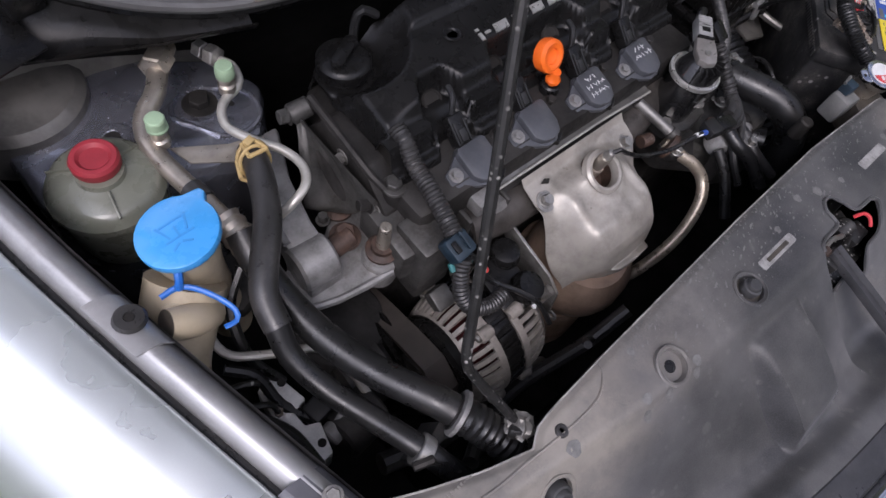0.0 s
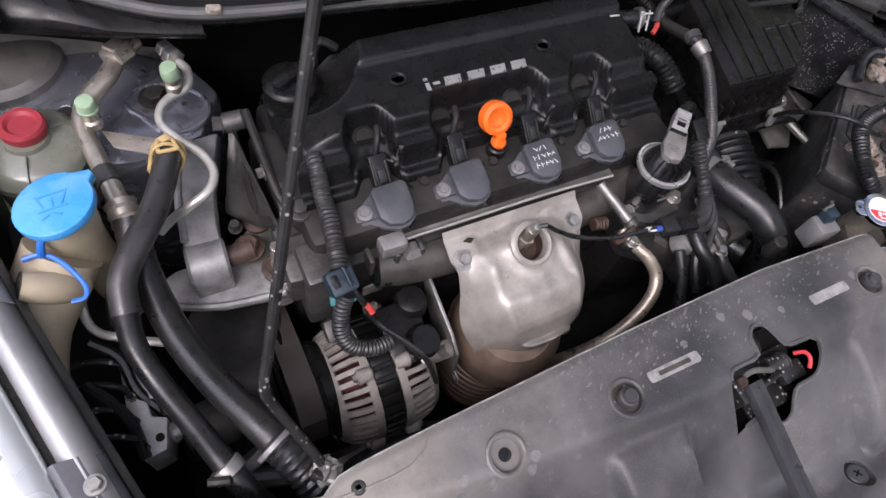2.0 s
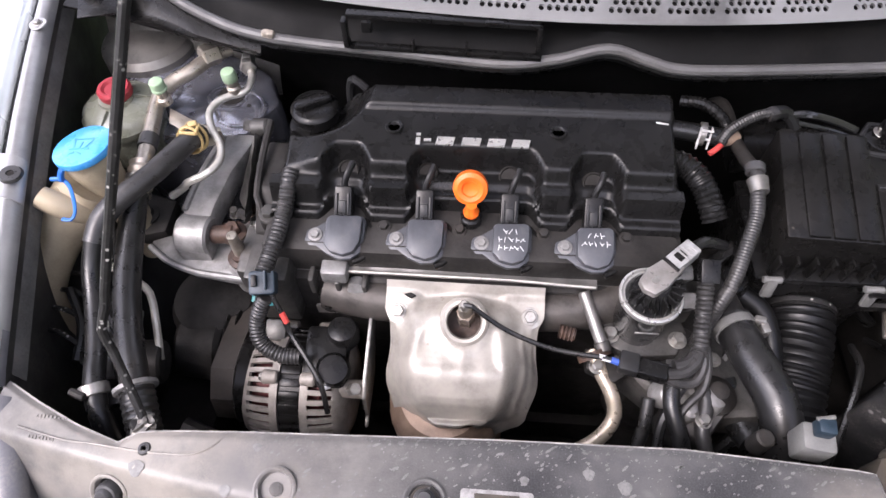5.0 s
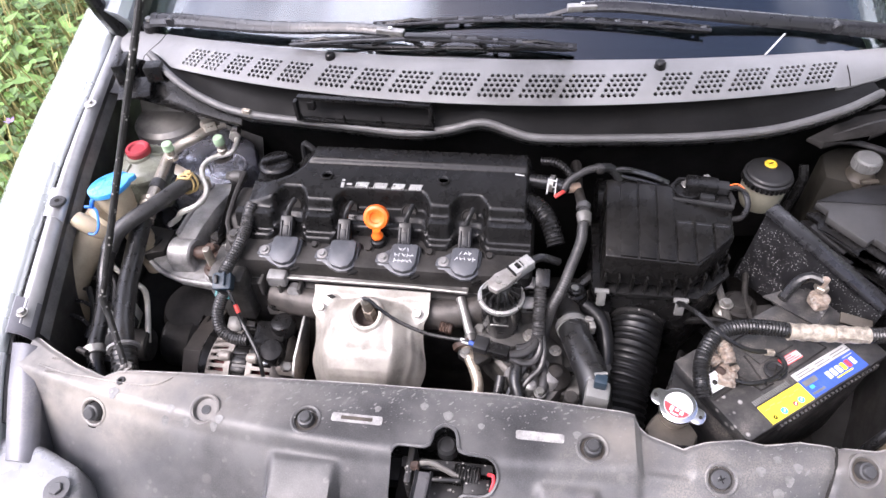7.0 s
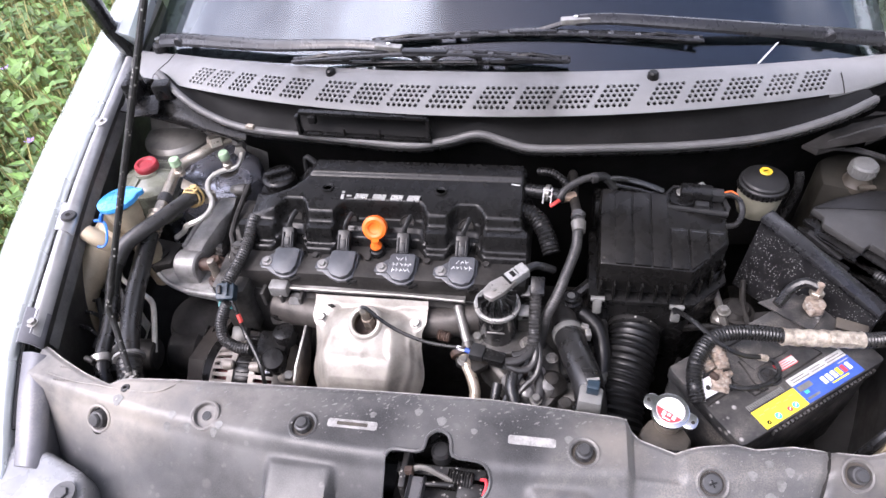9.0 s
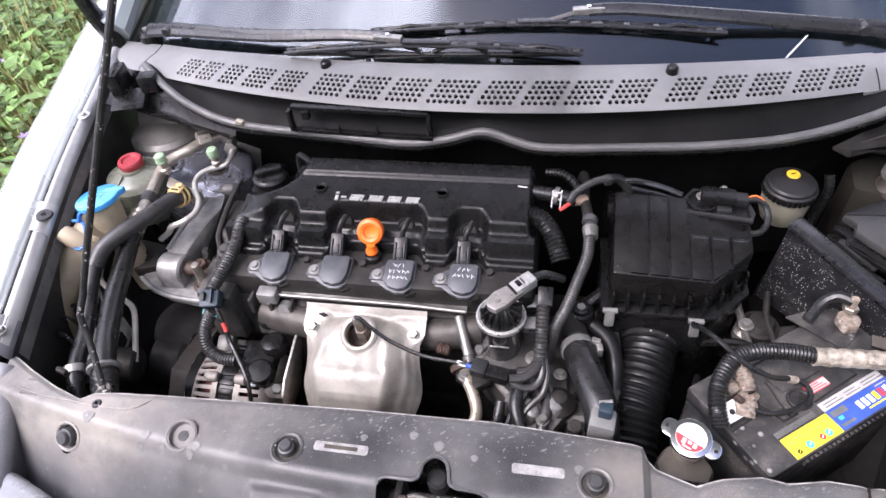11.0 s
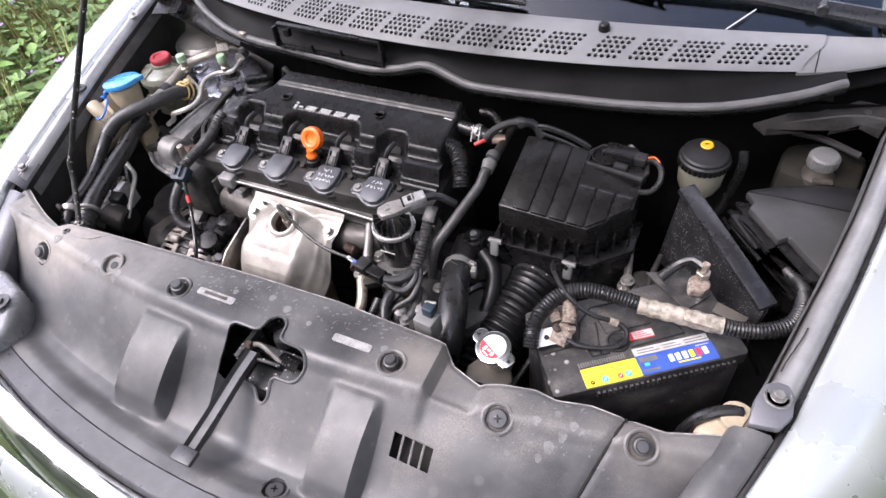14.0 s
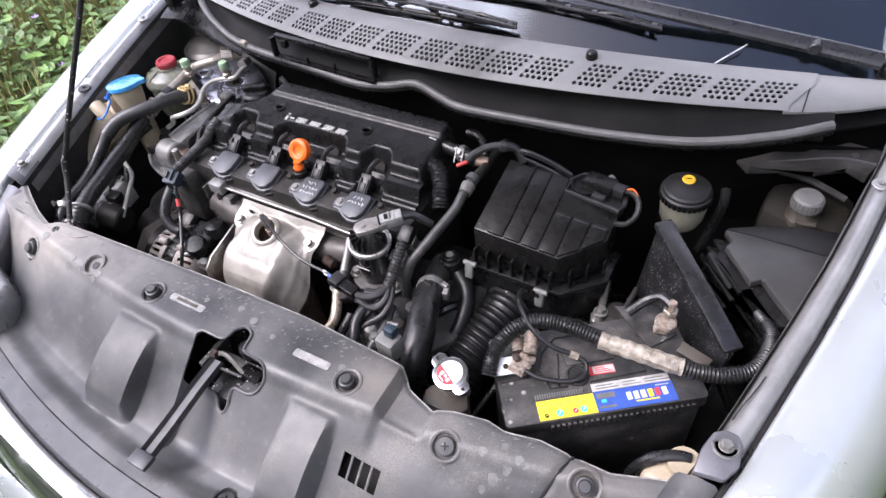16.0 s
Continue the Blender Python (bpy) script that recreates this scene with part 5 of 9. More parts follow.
part("exhaust_manifold", tube([(-0.30, -0.02, 0.785), (-0.25, -0.028, 0.782), (-0.15, -0.03, 0.775), (-0.02, -0.028, 0.78), (0.06, -0.01, 0.79)], 0.026, 18, 0.02), MANIFOLD, engine, "browned cast exhaust manifold")
part("head_boss", lathe([(0, 0), (0.011, 0), (0.0095, 0.012), (0.0, 0.013)], m=pose(-0.262, -0.024, 0.806, 70, 0, 0), seg=14), ALLOY, engine)
part("head_lug", box((-0.285, -0.022, 0.828), (0.03, 0.022, 0.022), (0, 0, 0), 0.004), ALLOY, engine)
for x in (-0.25, -0.165, -0.072, 0.018):
    bolt(engine, (x + 0.018, 0.022, 0.857), 0.0055, 0.006, (0, -0.2, 1), ALLOY_DARK)
part("gearbox", box((0.17, 0.02, 0.60), (0.20, 0.20, 0.26), (0, 0, 0), 0.04), ALLOY_DARK, engine, "oily cast gearbox casing")
part("gearbox_top", prism([(0.03, -0.08), (0.10, -0.14), (0.20, -0.14), (0.24, -0.06), (0.22, 0.03), (0.12, 0.05), (0.05, 0.02)], 0.70, lambda x, y: 0.755 + 0.02 * math.sin(40 * x), 0.012), ALLOY_MID, engine, "dusty cast gearbox top")
part("sump", box((-0.1, 0.05, 0.38), (0.40, 0.2, 0.08), (0, 0, 0), 0.02), ALLOY_DARK, engine)

# heat rail between the coils and the manifold shield
def strip_pt(x, k):
    top = 0.832 + 0.006 * math.sin(22 * x) - 0.004 * smooth(-0.05, 0.02, x)
    yz = ((0.012, top + 0.006), (-0.006, top - 0.001), (-0.017, 0.8275), (-0.0215, 0.8285), (-0.0225, 0.826))[k]
    sway = -0.004 * smooth(-0.10, 0.02, x)
    return (x, yz[0] + sway, yz[1])


rail_ob = part("heat_strip", sheet(strip_pt, span(-0.275, 0.008, 40), range(5), 0.0012), STRIP_METAL, engine, "bent metal heat strip with a bright edge", 60)
part("strip_edge", tube([Vector(strip_pt(x, 3)) + Vector((0, -0.0004, 0.0002)) for x in span(-0.272, 0.006, 30)], 0.0015, 8, straight=True), PIPE_PALE, rail_ob, "bright folded edge")

# ---- engine cover ----
RECESS = ((-0.306, -0.250, 0.0955), (-0.208, -0.058, 0.0965), (-0.028, 0.030, 0.0945))
HOLES = ((-0.278, 0.080), (-0.187, 0.081), (-0.094, 0.080), (0.000, 0.077))


def cover_edge(x):
    y = 0.073
    for a, c, d in RECESS:
        w = smooth(a - 0.001, a + 0.016, x) * smooth(c + 0.001, c - 0.016, x)
        y = max(y, 0.073 + (d - 0.073) * w ** 0.6)
    return y


def shell_z(x, y):
    top = 0.908 + 0.17 * (y - 0.075) + 0.006 * smooth(0.142, 0.147, y) - 0.03 * smooth(0.170, 0.182, y)
    top -= 0.013 * smooth(-0.300, -0.350, x) * (1 - 0.25 * smooth(0.09, 0.16, y)) + 0.040 * smooth(-0.346, -0.363, x)
    top -= 0.03 * smooth(0.082, 0.094, x)
    d = cover_edge(x) - y
    deep = 0.0
    for a, c, _ in RECESS:
        deep = max(deep, smooth(a, a + 0.008, x) * smooth(c, c - 0.008, x))
    low1 = 0.891 - 0.012 * deep
    z = top + (low1 - top) * smooth(-0.003, 0.009, d)
    z += (0.866 - low1) * smooth(0.022, 0.032, d) * (1 - 0.5 * deep)
    z -= 0.02 * smooth(0.040, 0.052, d)
    z = min(z, 0.878 + 1.2 * max(0.0, math.hypot(x + 0.331, y - 0.165) - 0.034))
    return z


def shell(x, y):
    return (x, y, shell_z(x, y))


ecover = thing("engine_cover", (-0.13, 0.1, 0.87), "matt black moulded plastic engine cover", "engine cover")
shell_ob = part("shell", sheet(shell, span(-0.362, 0.094, 153), span(0.022, 0.184, 63), 0.003), PLASTIC, ecover, sharp=60)
for x, y in HOLES:
    part("coil_port", lathe([(0.0, 0.0005), (0.0095, 0.0005), (0.011, 0.003), (0.0125, 0.001), (0.0125, -0.003)], m=pose(x, y + 0.003, shell_z(x, y + 0.003) + 0.001, 38, 0, 0), seg=20), VOID, shell_ob, "dark round port for a coil lead")
for x, y in ((-0.227, 0.119), (-0.043, 0.120)):
    part("cover_stud", lathe([(0.0, 0.0), (0.006, 0.0), (0.0075, 0.0018), (0.0095, 0.002), (0.0105, 0.0)], at=(x, y, shell_z(x, y) + 0.0005), seg=20), PLASTIC, shell_ob)
# raised badge as plain slabs of its size and colour, and a fainter row of dark slabs behind it
b = bmesh.new()
x0, tilt = -0.203, math.atan(0.17)


def slab(bm, x, y, w, h, skew=0.0, up=0.0012):
    pts = [(x - w / 2 - skew, y - h / 2), (x + w / 2 - skew, y - h / 2), (x + w / 2 + skew, y + h / 2), (x - w / 2 + skew, y + h / 2)]
    prism(pts, lambda p, q: shell_z(p, q) - 0.001, lambda p, q: shell_z(p, q) + up, 0.0, bm=bm)


slab(b, -0.1985, 0.1015, 0.0048, 0.009)
slab(b, -0.1985, 0.1105, 0.0048, 0.003)
slab(b, -0.188, 0.1035, 0.008, 0.003)
for x, w in ((-0.168, 0.023), (-0.139, 0.024), (-0.111, 0.022), (-0.084, 0.022)):
    slab(b, x, 0.1035, w * 0.86, 0.0095, 0.001)
part("badge", b, ZINC, shell_ob, "silver raised badge")
b = bmesh.new()
for i in range(5):
    slab(b, -0.178 + 0.022 * i, 0.1225, 0.013, 0.008, up=0.0008)
part("embossed_badge", b, PLASTIC, shell_ob, "black embossed badge")

cap = thing("oil_filler_cap", (-0.328, 0.165, 0.88), "black plastic oil filler cap with a grip bar", "oil cap")
part("cap_body", lathe([(0, -0.03), (0.024, -0.03), (0.025, -0.012), (0.028, -0.010), (0.029, 0.004), (0.027, 0.007), (0.023, 0.009), (0.0, 0.010)], at=(-0.331, 0.165, 0.891), seg=32), PLASTIC, cap, "round cap body")
part("grip", prism(rounded(0.046, 0.015, 0.007), 0, 0.009, 0.003, m=pose(-0.331, 0.165, 0.900, 0, 0, 30)), PLASTIC, cap)

# ---- ignition coils ----
first = None
for i, (x, marks) in enumerate(((-0.307, 0), (-0.216, 0), (-0.122, 2), (-0.031, 1))):
    if first is None or marks:
        at = (x, 0.006, 0.856)
        coil = thing("ignition_coil", at, "dark grey ignition coil with white handwriting on its lid" if marks else "dark grey ignition coil bolted to the engine", "ignition coil", "ignition coils")
        plate = [(-0.012, -0.008), (-0.006, -0.013), (0.002, -0.013), (0.014, -0.021), (0.028, -0.027), (0.042, -0.026), (0.052, -0.018), (0.055, -0.004), (0.055, 0.020), (0.050, 0.025), (0.018, 0.024), (0.012, 0.018), (0.0, 0.010), (-0.010, 0.006)]
        m = pose(*at, 14, 0, 0)
        part("flange", prism(plate, -0.004, 0.003, 0.0015, m=m), COIL, coil)
        lid = [(0.012, -0.012), (0.020, -0.021), (0.034, -0.0245), (0.046, -0.020), (0.0515, -0.008), (0.052, 0.019), (0.048, 0.0225), (0.016, 0.0215), (0.012, 0.018)]
        part("lid", prism(lid, 0.0, 0.0115, 0.0022, m=m), COIL, coil)
        part("body", rod(m @ Vector((0.036, 0.0, -0.004)), m @ Vector((0.036, 0.0, -0.03)), 0.022, 0.020, bev=0.002), PLASTIC_DUSTY, coil)
        part("skirt", tube([m @ Vector((0.036 + 0.028 * math.cos(t), 0.028 * math.sin(t), -0.006)) for t in span(-1.3, 1.0, 9)], 0.004, 8, 0.005), PLASTIC_DUSTY, coil)
        bolt(coil, m @ Vector((0.0, 0.0, 0.003)), 0.0052, 0.004, m.to_3x3() @ Vector((0, 0, 1)), ALLOY, 1.6, label="dull hexagon bolt")
        cm = m @ pose(0.029, 0.039, 0.010, 24, 0, 0)
        plug = part("plug", prism(rounded(0.0195, 0.034, 0.003), -0.008, 0.007, 0.0015, m=cm), PLASTIC, coil, "black lead connector")
        for dx in (-0.0065, 0.0065):
            part("rib", placed(box((0, 0, 0), (0.0025, 0.024, 0.003), bev=0.0006), cm @ pose(dx, -0.003, 0.008)), PLASTIC_GREY, plug)
        part("latch_tab", placed(box((0, 0, 0), (0.009, 0.014, 0.003), bev=0.0008), cm @ pose(0, -0.006, 0.008)), PLASTIC_GREY, plug)
        part("lead", tube([cm @ Vector((0, 0.014, 0)), cm @ Vector((0.002, 0.024, 0.006)), cm @ Vector((0.006, 0.034, 0.008)), cm @ Vector((0.009, 0.043, 0.002))], 0.0042, 10, 0.004, flat=0.8), PLASTIC_GREY, coil, "short grey lead")
        if marks:
            b = bmesh.new()
            rnd = random.Random(marks)
            for row in range(3 if marks == 2 else 2):
                for k in range(5 if row else 3):
                    px, py = 0.019 + 0.0062 * k + (0.006 if row == 0 else 0), 0.012 - 0.0095 * row
                    a = rnd.uniform(-0.8, 0.8)
                    box(tuple(m @ Vector((px, py, 0.0118))), (0.0007, 0.0050 + 0.002 * rnd.random(), 0.0004), (14, 0, math.degrees(a)), 0.0, bm=b)
                    if rnd.random() < 0.6:
                        box(tuple(m @ Vector((px + 0.002, py, 0.0118))), (0.0034, 0.0007, 0.0004), (14, 0, math.degrees(a)), 0.0, bm=b)
            part("pen_marks", b, WHITE, coil, "white pen marks")
        first = first or coil
    else:
        copy_thing(first, pose(x, 0.006, 0.856))

dip = thing("dipstick", (-0.136, 0.05, 0.86), "orange plastic dipstick with a ring handle", "dipstick")
dm = Matrix.Translation((-0.137, 0.052, 0.897)) @ pose(0, 0, 0, 58, 0, 0)
part("ring_handle", lathe([(0.0085, -0.004), (0.0095, -0.0065), (0.014, -0.008), (0.0185, -0.006), (0.0195, 0.0), (0.0185, 0.006), (0.014, 0.008), (0.0095, 0.0065), (0.0085, 0.004), (0.0, 0.001)], m=dm, seg=30), ORANGE, dip, "orange ring handle")
part("collar", lathe([(0, -0.006), (0.005, -0.005), (0.0085, -0.001), (0.009, 0.003), (0.006, 0.008), (0.006, 0.014)], at=(-0.135, 0.036, 0.872), seg=20), ORANGE, dip)
part("tube", rod((-0.135, 0.034, 0.80), (-0.135, 0.036, 0.868), 0.013, 0.012, bev=0.002), PLASTIC, dip, "black dipstick tube")

# ---- exhaust heat shield ----
def shield_pt(x, v):
    c = (x + 0.137) / 0.089
    y = table(v, [(0, -0.026), (0.10, -0.040), (0.22, -0.056), (0.34, -0.074), (0.5, -0.100), (0.7, -0.130), (0.85, -0.144), (1.0, -0.147)])
    z = table(v, [(0, 0.823), (0.05, 0.815), (0.10, 0.813), (0.22, 0.806), (0.34, 0.797), (0.5, 0.782), (0.7, 0.754), (0.85, 0.730), (1.0, 0.706)])
    rho = ((abs(c + 0.03) / 0.90) ** 3 + (max(0.0, 0.50 - v) / 0.43) ** 3) ** (1 / 3)
    dome = smooth(1.0, 0.58, rho)
    rise = (0.021 + 0.011 * smooth(0.34, 0.62, v)) * dome * (1 - 0.32 * min(1.0, abs(c + 0.04)) ** 2)
    inner = max(abs(c + 0.06) / 0.60, abs(v - 0.30) / 0.27)
    rise -= 0.0035 * smooth(1.0, 0.70, inner)
    r = math.hypot((x + 0.136), (v - 0.27) * 0.16)
    rise += 0.0035 * math.exp(-((r - 0.026) / 0.008) ** 2)
    for k in (-0.50, -0.24, 0.02, 0.28):
        rise += 0.0007 * math.exp(-((c - k) / 0.07) ** 2) * smooth(0.40, 0.48, v) * smooth(0.66, 0.56, v)
    rise += 0.003 * math.exp(-((c - 0.80) / 0.05) ** 2) * smooth(0.25, 0.4, v)
    rise += 0.010 * smooth(0.88, 0.96, v) * smooth(1.04, 0.97, v) - 0.005 * smooth(0.74, 0.85, v) * smooth(0.93, 0.86, v)
    edge = 0.007 * smooth(0.90, 1.0, abs(c)) * smooth(0.2, 0.35, v) + 0.030 * smooth(0.62, 1.05, abs(c)) ** 1.6 * smooth(0.28, 0.5, v)
    arch = 0.016 * math.exp(-((c - 0.30) / 0.22) ** 2) * smooth(0.86, 1.0, v)
    narrow = 1 - 0.07 * smooth(0.20, 0.30, v) + 0.05 * smooth(0.36, 0.56, v) + 0.014 * math.sin(16 * v) * smooth(0.3, 0.5, v) * smooth(0.95, 0.8, v) - 0.10 * smooth(0.58, 0.78, v) - 0.42 * smooth(0.74, 1.0, v) ** 1.4
    return (-0.137 + (x + 0.137) * narrow, y - 0.5 * rise, z + rise - edge + arch)


hs = thing("exhaust_heat_shield", (-0.137, -0.09, 0.70), "dull silver pressed-metal exhaust heat shield", "heat shield")
hs_pan = sheet(shield_pt, span(-0.226, -0.048, 91), span(0, 1, 91), 0.0016)
rim_at, rim_up = Vector((-0.136, -0.0735, 0.8235)), Vector((0, -0.44, 0.90))
bmesh.ops.delete(hs_pan, geom=[f for f in hs_pan.faces if (lambda d: (d - rim_up * d.dot(rim_up)).length < 0.0195 and d.length < 0.05)(f.calc_center_median() - rim_at)], context="FACES")
pan = part("pressing", hs_pan, SHIELD, hs, sharp=50)
part("sensor_rim", lathe([(0.0240, -0.010), (0.0185, -0.009), (0.0180, 0.000), (0.0195, 0.0035), (0.0230, 0.004), (0.0262, 0.0015), (0.0275, -0.005), (0.0240, -0.010)], m=pose(-0.136, -0.0735, 0.8235, 26, 0, 0), seg=36), SHIELD, pan, "rolled rim round the sensor hole")
for x, y, z in ((-0.211, -0.057, 0.805), (-0.064, -0.055, 0.804)):
    part("bolt_washer", lathe([(0.0, 0.0), (0.0125, 0.0), (0.0125, 0.0018), (0.0, 0.002)], m=pose(x, y, z, 26, 0, 0), seg=24), STEEL, pan)
    bolt(pan, (x, y, z + 0.002), 0.0070, 0.007, (0, -0.45, 1), STEEL, 1.3)
bolt(pan, (-0.116, -0.150, 0.708), 0.0065, 0.006, (0, -1, 0.3), STEEL, 1.7)
# no opening here, a dark slab paints the shade of one
part("flange_slot_shade", prism([(-0.205, -0.040), (-0.198, -0.0375), (-0.192, -0.041), (-0.197, -0.0445)], lambda x, y: 0.8142, lambda x, y: 0.8165, 0.0), VOID, pan, "small dark slab standing for the shade in a flange slot")
part("port_wall", lathe([(0.021, -0.030), (0.0215, -0.006), (0.0225, -0.006), (0.022, -0.032), (0.0, -0.034), (0.0, -0.031)], m=pose(-0.136, -0.0735, 0.8235, 26, 0, 0), seg=28), RUST, pan, "rusty port inside the sensor hole")
o2 = thing("oxygen_sensor", (-0.135, -0.062, 0.79), "heat-stained oxygen sensor with a black lead", "sensor")
part("hex_body", rod((-0.135, -0.055, 0.79), (-0.1355, -0.062, 0.822), 0.0115, 0.010, seg=6), CORRODED, o2, "rusty hexagon body")
part("barrel", rod((-0.1355, -0.062, 0.82), (-0.136, -0.067, 0.846), 0.0075, 0.0068, bev=0.001), PIPE, o2)
part("tip", rod((-0.136, -0.067, 0.845), (-0.1365, -0.070, 0.857), 0.006, 0.0045, bev=0.001), STEEL, o2)
part("lead", tube([(-0.1365, -0.070, 0.855), (-0.128, -0.073, 0.858), (-0.115, -0.078, 0.848), (-0.085, -0.088, 0.832), (-0.04, -0.100, 0.824), (0.01, -0.106, 0.824), (0.03, -0.110, 0.822)], 0.0028, 8, 0.006), RUBBER, o2, "thin black sensor lead")

cat = thing("catalytic_converter", (-0.13, -0.10, 0.42), "rusty catalytic converter below the heat shield", "catalytic converter")
part("cone", lathe([(0.060, 0.105), (0.067, 0.108), (0.0705, 0.116), (0.0715, 0.130), (0.066, 0.16), (0.05, 0.18)], m=pose(-0.145, -0.097, 0.551, 8, -4, 0), seg=32), CAT, cat, "brown rusted upper cone")
for k in range(9):
    part("clamp_ring", lathe([(0.060, 0), (0.0655, 0.002), (0.0685, 0.007), (0.0655, 0.012), (0.060, 0.014)], m=pose(-0.147, -0.098, 0.640 - 0.0165 * k, 8, -4, 0), seg=32), CAT, cat, "ribbed rusty band")
part("lower_can", rod((-0.15, -0.10, 0.36), (-0.147, -0.104, 0.655), 0.055, 0.06, seg=28, bev=0.006), RUST, cat)


# ---- left side of the bay: strut tower, pipes and reservoirs ----
tower = thing("strut_tower", (-0.54, 0.22, 0.60), "silver painted strut tower with a dusty engine mount bracket", "strut tower")
part("tower_top", prism([(-0.64, 0.20), (-0.60, 0.165), (-0.50, 0.150), (-0.43, 0.165), (-0.395, 0.22), (-0.42, 0.275), (-0.48, 0.31), (-0.56, 0.335), (-0.64, 0.34)], 0.60, lambda x, y: 0.846 + 0.04 * (y - 0.2), 0.012), TOWER, tower, "silver painted tower top")
part("tower_dome", lathe([(0.068, -0.04), (0.066, 0.006), (0.058, 0.014), (0.035, 0.019), (0.0, 0.020)], at=(-0.605, 0.320, 0.852), seg=32), BROWN_METAL, tower, "dusty pressed dome")
part("side_panel", sheet(lambda x, k: (x, 0.285 + 0.03 * k + 0.1 * (x + 0.55) ** 2, 0.80 + 0.055 * k), span(-0.66, -0.42, 9), range(4), 0.003), BROWN_METAL, tower, "dusty brown panel behind the tower")
part("tower_hole", lathe([(0.0, 0.0), (0.008, 0.0), (0.0095, 0.0016), (0.016, 0.0022), (0.02, 0.0)], at=(-0.553, 0.232, 0.8485), seg=22), TOWER, tower)
part("hole_dark", lathe([(0.0, 0.0), (0.0078, 0.0), (0.0078, 0.0006), (0.0, 0.0006)], at=(-0.553, 0.232, 0.8492), seg=18), VOID, tower)
mount = thing("engine_mount", (-0.441, 0.15, 0.78), "dusty grey cast engine mount arm with a round rubber mount", "engine mount")
PLATE = [(-0.446 + 0.032 * math.cos(t), 0.205 + 0.031 * math.sin(t)) for t in span(-2.3, 1.25, 18)] + [(-0.464 + 0.030 * math.cos(t), 0.226 + 0.022 * math.sin(t)) for t in span(1.25, 3.9, 12)]
cup = part("mount_plate", prism(PLATE, 0.80, 0.846, 0.004), TOWER, mount, "oval pressed metal mount plate")
part("rolled_rim", tube([(x, y, 0.846) for x, y in PLATE + PLATE[:1]], 0.0032, 8, 0.006), TOWER, cup)
part("plate_hole", lathe([(0, 0), (0.003, 0), (0.003, 0.0005), (0, 0.0005)], at=(-0.437, 0.212, 0.8462), seg=14), VOID, cup)
part("plate_hub", lathe([(0.024, -0.002), (0.022, 0.0025), (0.0, 0.003)], at=(-0.464, 0.227, 0.8455), seg=28), TOWER, cup)
part("cup_wall", lathe([(0.0, -0.09), (0.027, -0.09), (0.030, -0.05), (0.031, -0.012), (0.0, -0.012)], at=(-0.446, 0.204, 0.835), seg=32), RUBBER, mount, "black rubber body of the mount")
arm = prism([(-0.462, 0.165), (-0.478, 0.10), (-0.484, 0.05), (-0.484, 0.030), (-0.448, 0.028), (-0.446, 0.06), (-0.436, 0.11), (-0.412, 0.168)], lambda x, y: 0.790 + 0.12 * (y - 0.03), lambda x, y: 0.828 + 0.11 * (y - 0.03), 0.006)
part("arm", arm, ALLOY, mount, "grey cast arm widening towards the round mount")
part("arm_web", tube([(-0.481, 0.05, 0.8305), (-0.474, 0.10, 0.836), (-0.458, 0.160, 0.8425)], 0.004, 8, 0.01), ALLOY, mount)
part("arm_eye", rod((-0.486, 0.030, 0.810), (-0.446, 0.028, 0.810), 0.0245, seg=32, bev=0.003), ALLOY, mount, "round cast eye of the arm")
part("eye_skirt", box((-0.466, 0.027, 0.790), (0.038, 0.045, 0.034), bev=0.003), ALLOY, mount)
part("eye_bush", rod((-0.447, 0.029, 0.812), (-0.418, 0.030, 0.814), 0.0115, seg=20, bev=0.002), RUST, mount, "rusty bush and bolt through the eye")
part("belt_dome", lathe([(0, 0.022), (0.034, 0.020), (0.050, 0.012), (0.058, -0.004), (0.057, -0.06)], at=(-0.462, -0.012, 0.716), seg=32), VOID, mount, "grimy domed cover below the mount")
bolt(mount, (-0.464, 0.227, 0.848), 0.0105, 0.009, (0, 0, 1), ALLOY_DARK, 1.7, label="large dark hexagon nut")
part("bridge_plate", prism([(-0.535, 0.030), (-0.520, 0.014), (-0.495, -0.002), (-0.465, -0.013), (-0.43, -0.018), (-0.40, -0.022), (-0.382, -0.016), (-0.372, 0.0), (-0.37, 0.06), (-0.40, 0.085), (-0.44, 0.05), (-0.50, 0.045)], 0.776, lambda x, y: 0.790 + 0.10 * max(0.0, x + 0.43), 0.005), ALLOY, mount, "curved cast bridge plate")
part("bridge_lip", tube([(-0.530, 0.020, 0.791), (-0.500, 0.0, 0.791), (-0.465, -0.012, 0.791), (-0.43, -0.017, 0.792), (-0.402, -0.020, 0.794)], 0.0042, 8, 0.008), ALLOY, mount)
part("stud_boss", lathe([(0.0, -0.03), (0.020, -0.03), (0.0205, 0.010), (0.018, 0.014), (0.0, 0.014)], at=(-0.402, 0.0, 0.790), seg=24), ALLOY, mount)
part("flat_bolt", lathe([(0, 0), (0.016, 0), (0.017, 0.003), (0.011, 0.005), (0.010, 0.010), (0, 0.011)], at=(-0.546, 0.062, 0.797), seg=18), ALLOY_DARK, mount, "dark flange bolt beside the arm")
part("side_bracket", prism([(-0.575, 0.05), (-0.545, 0.03), (-0.515, 0.04), (-0.515, 0.09), (-0.57, 0.10)], 0.775, 0.797, 0.005), ALLOY_DARK, mount)
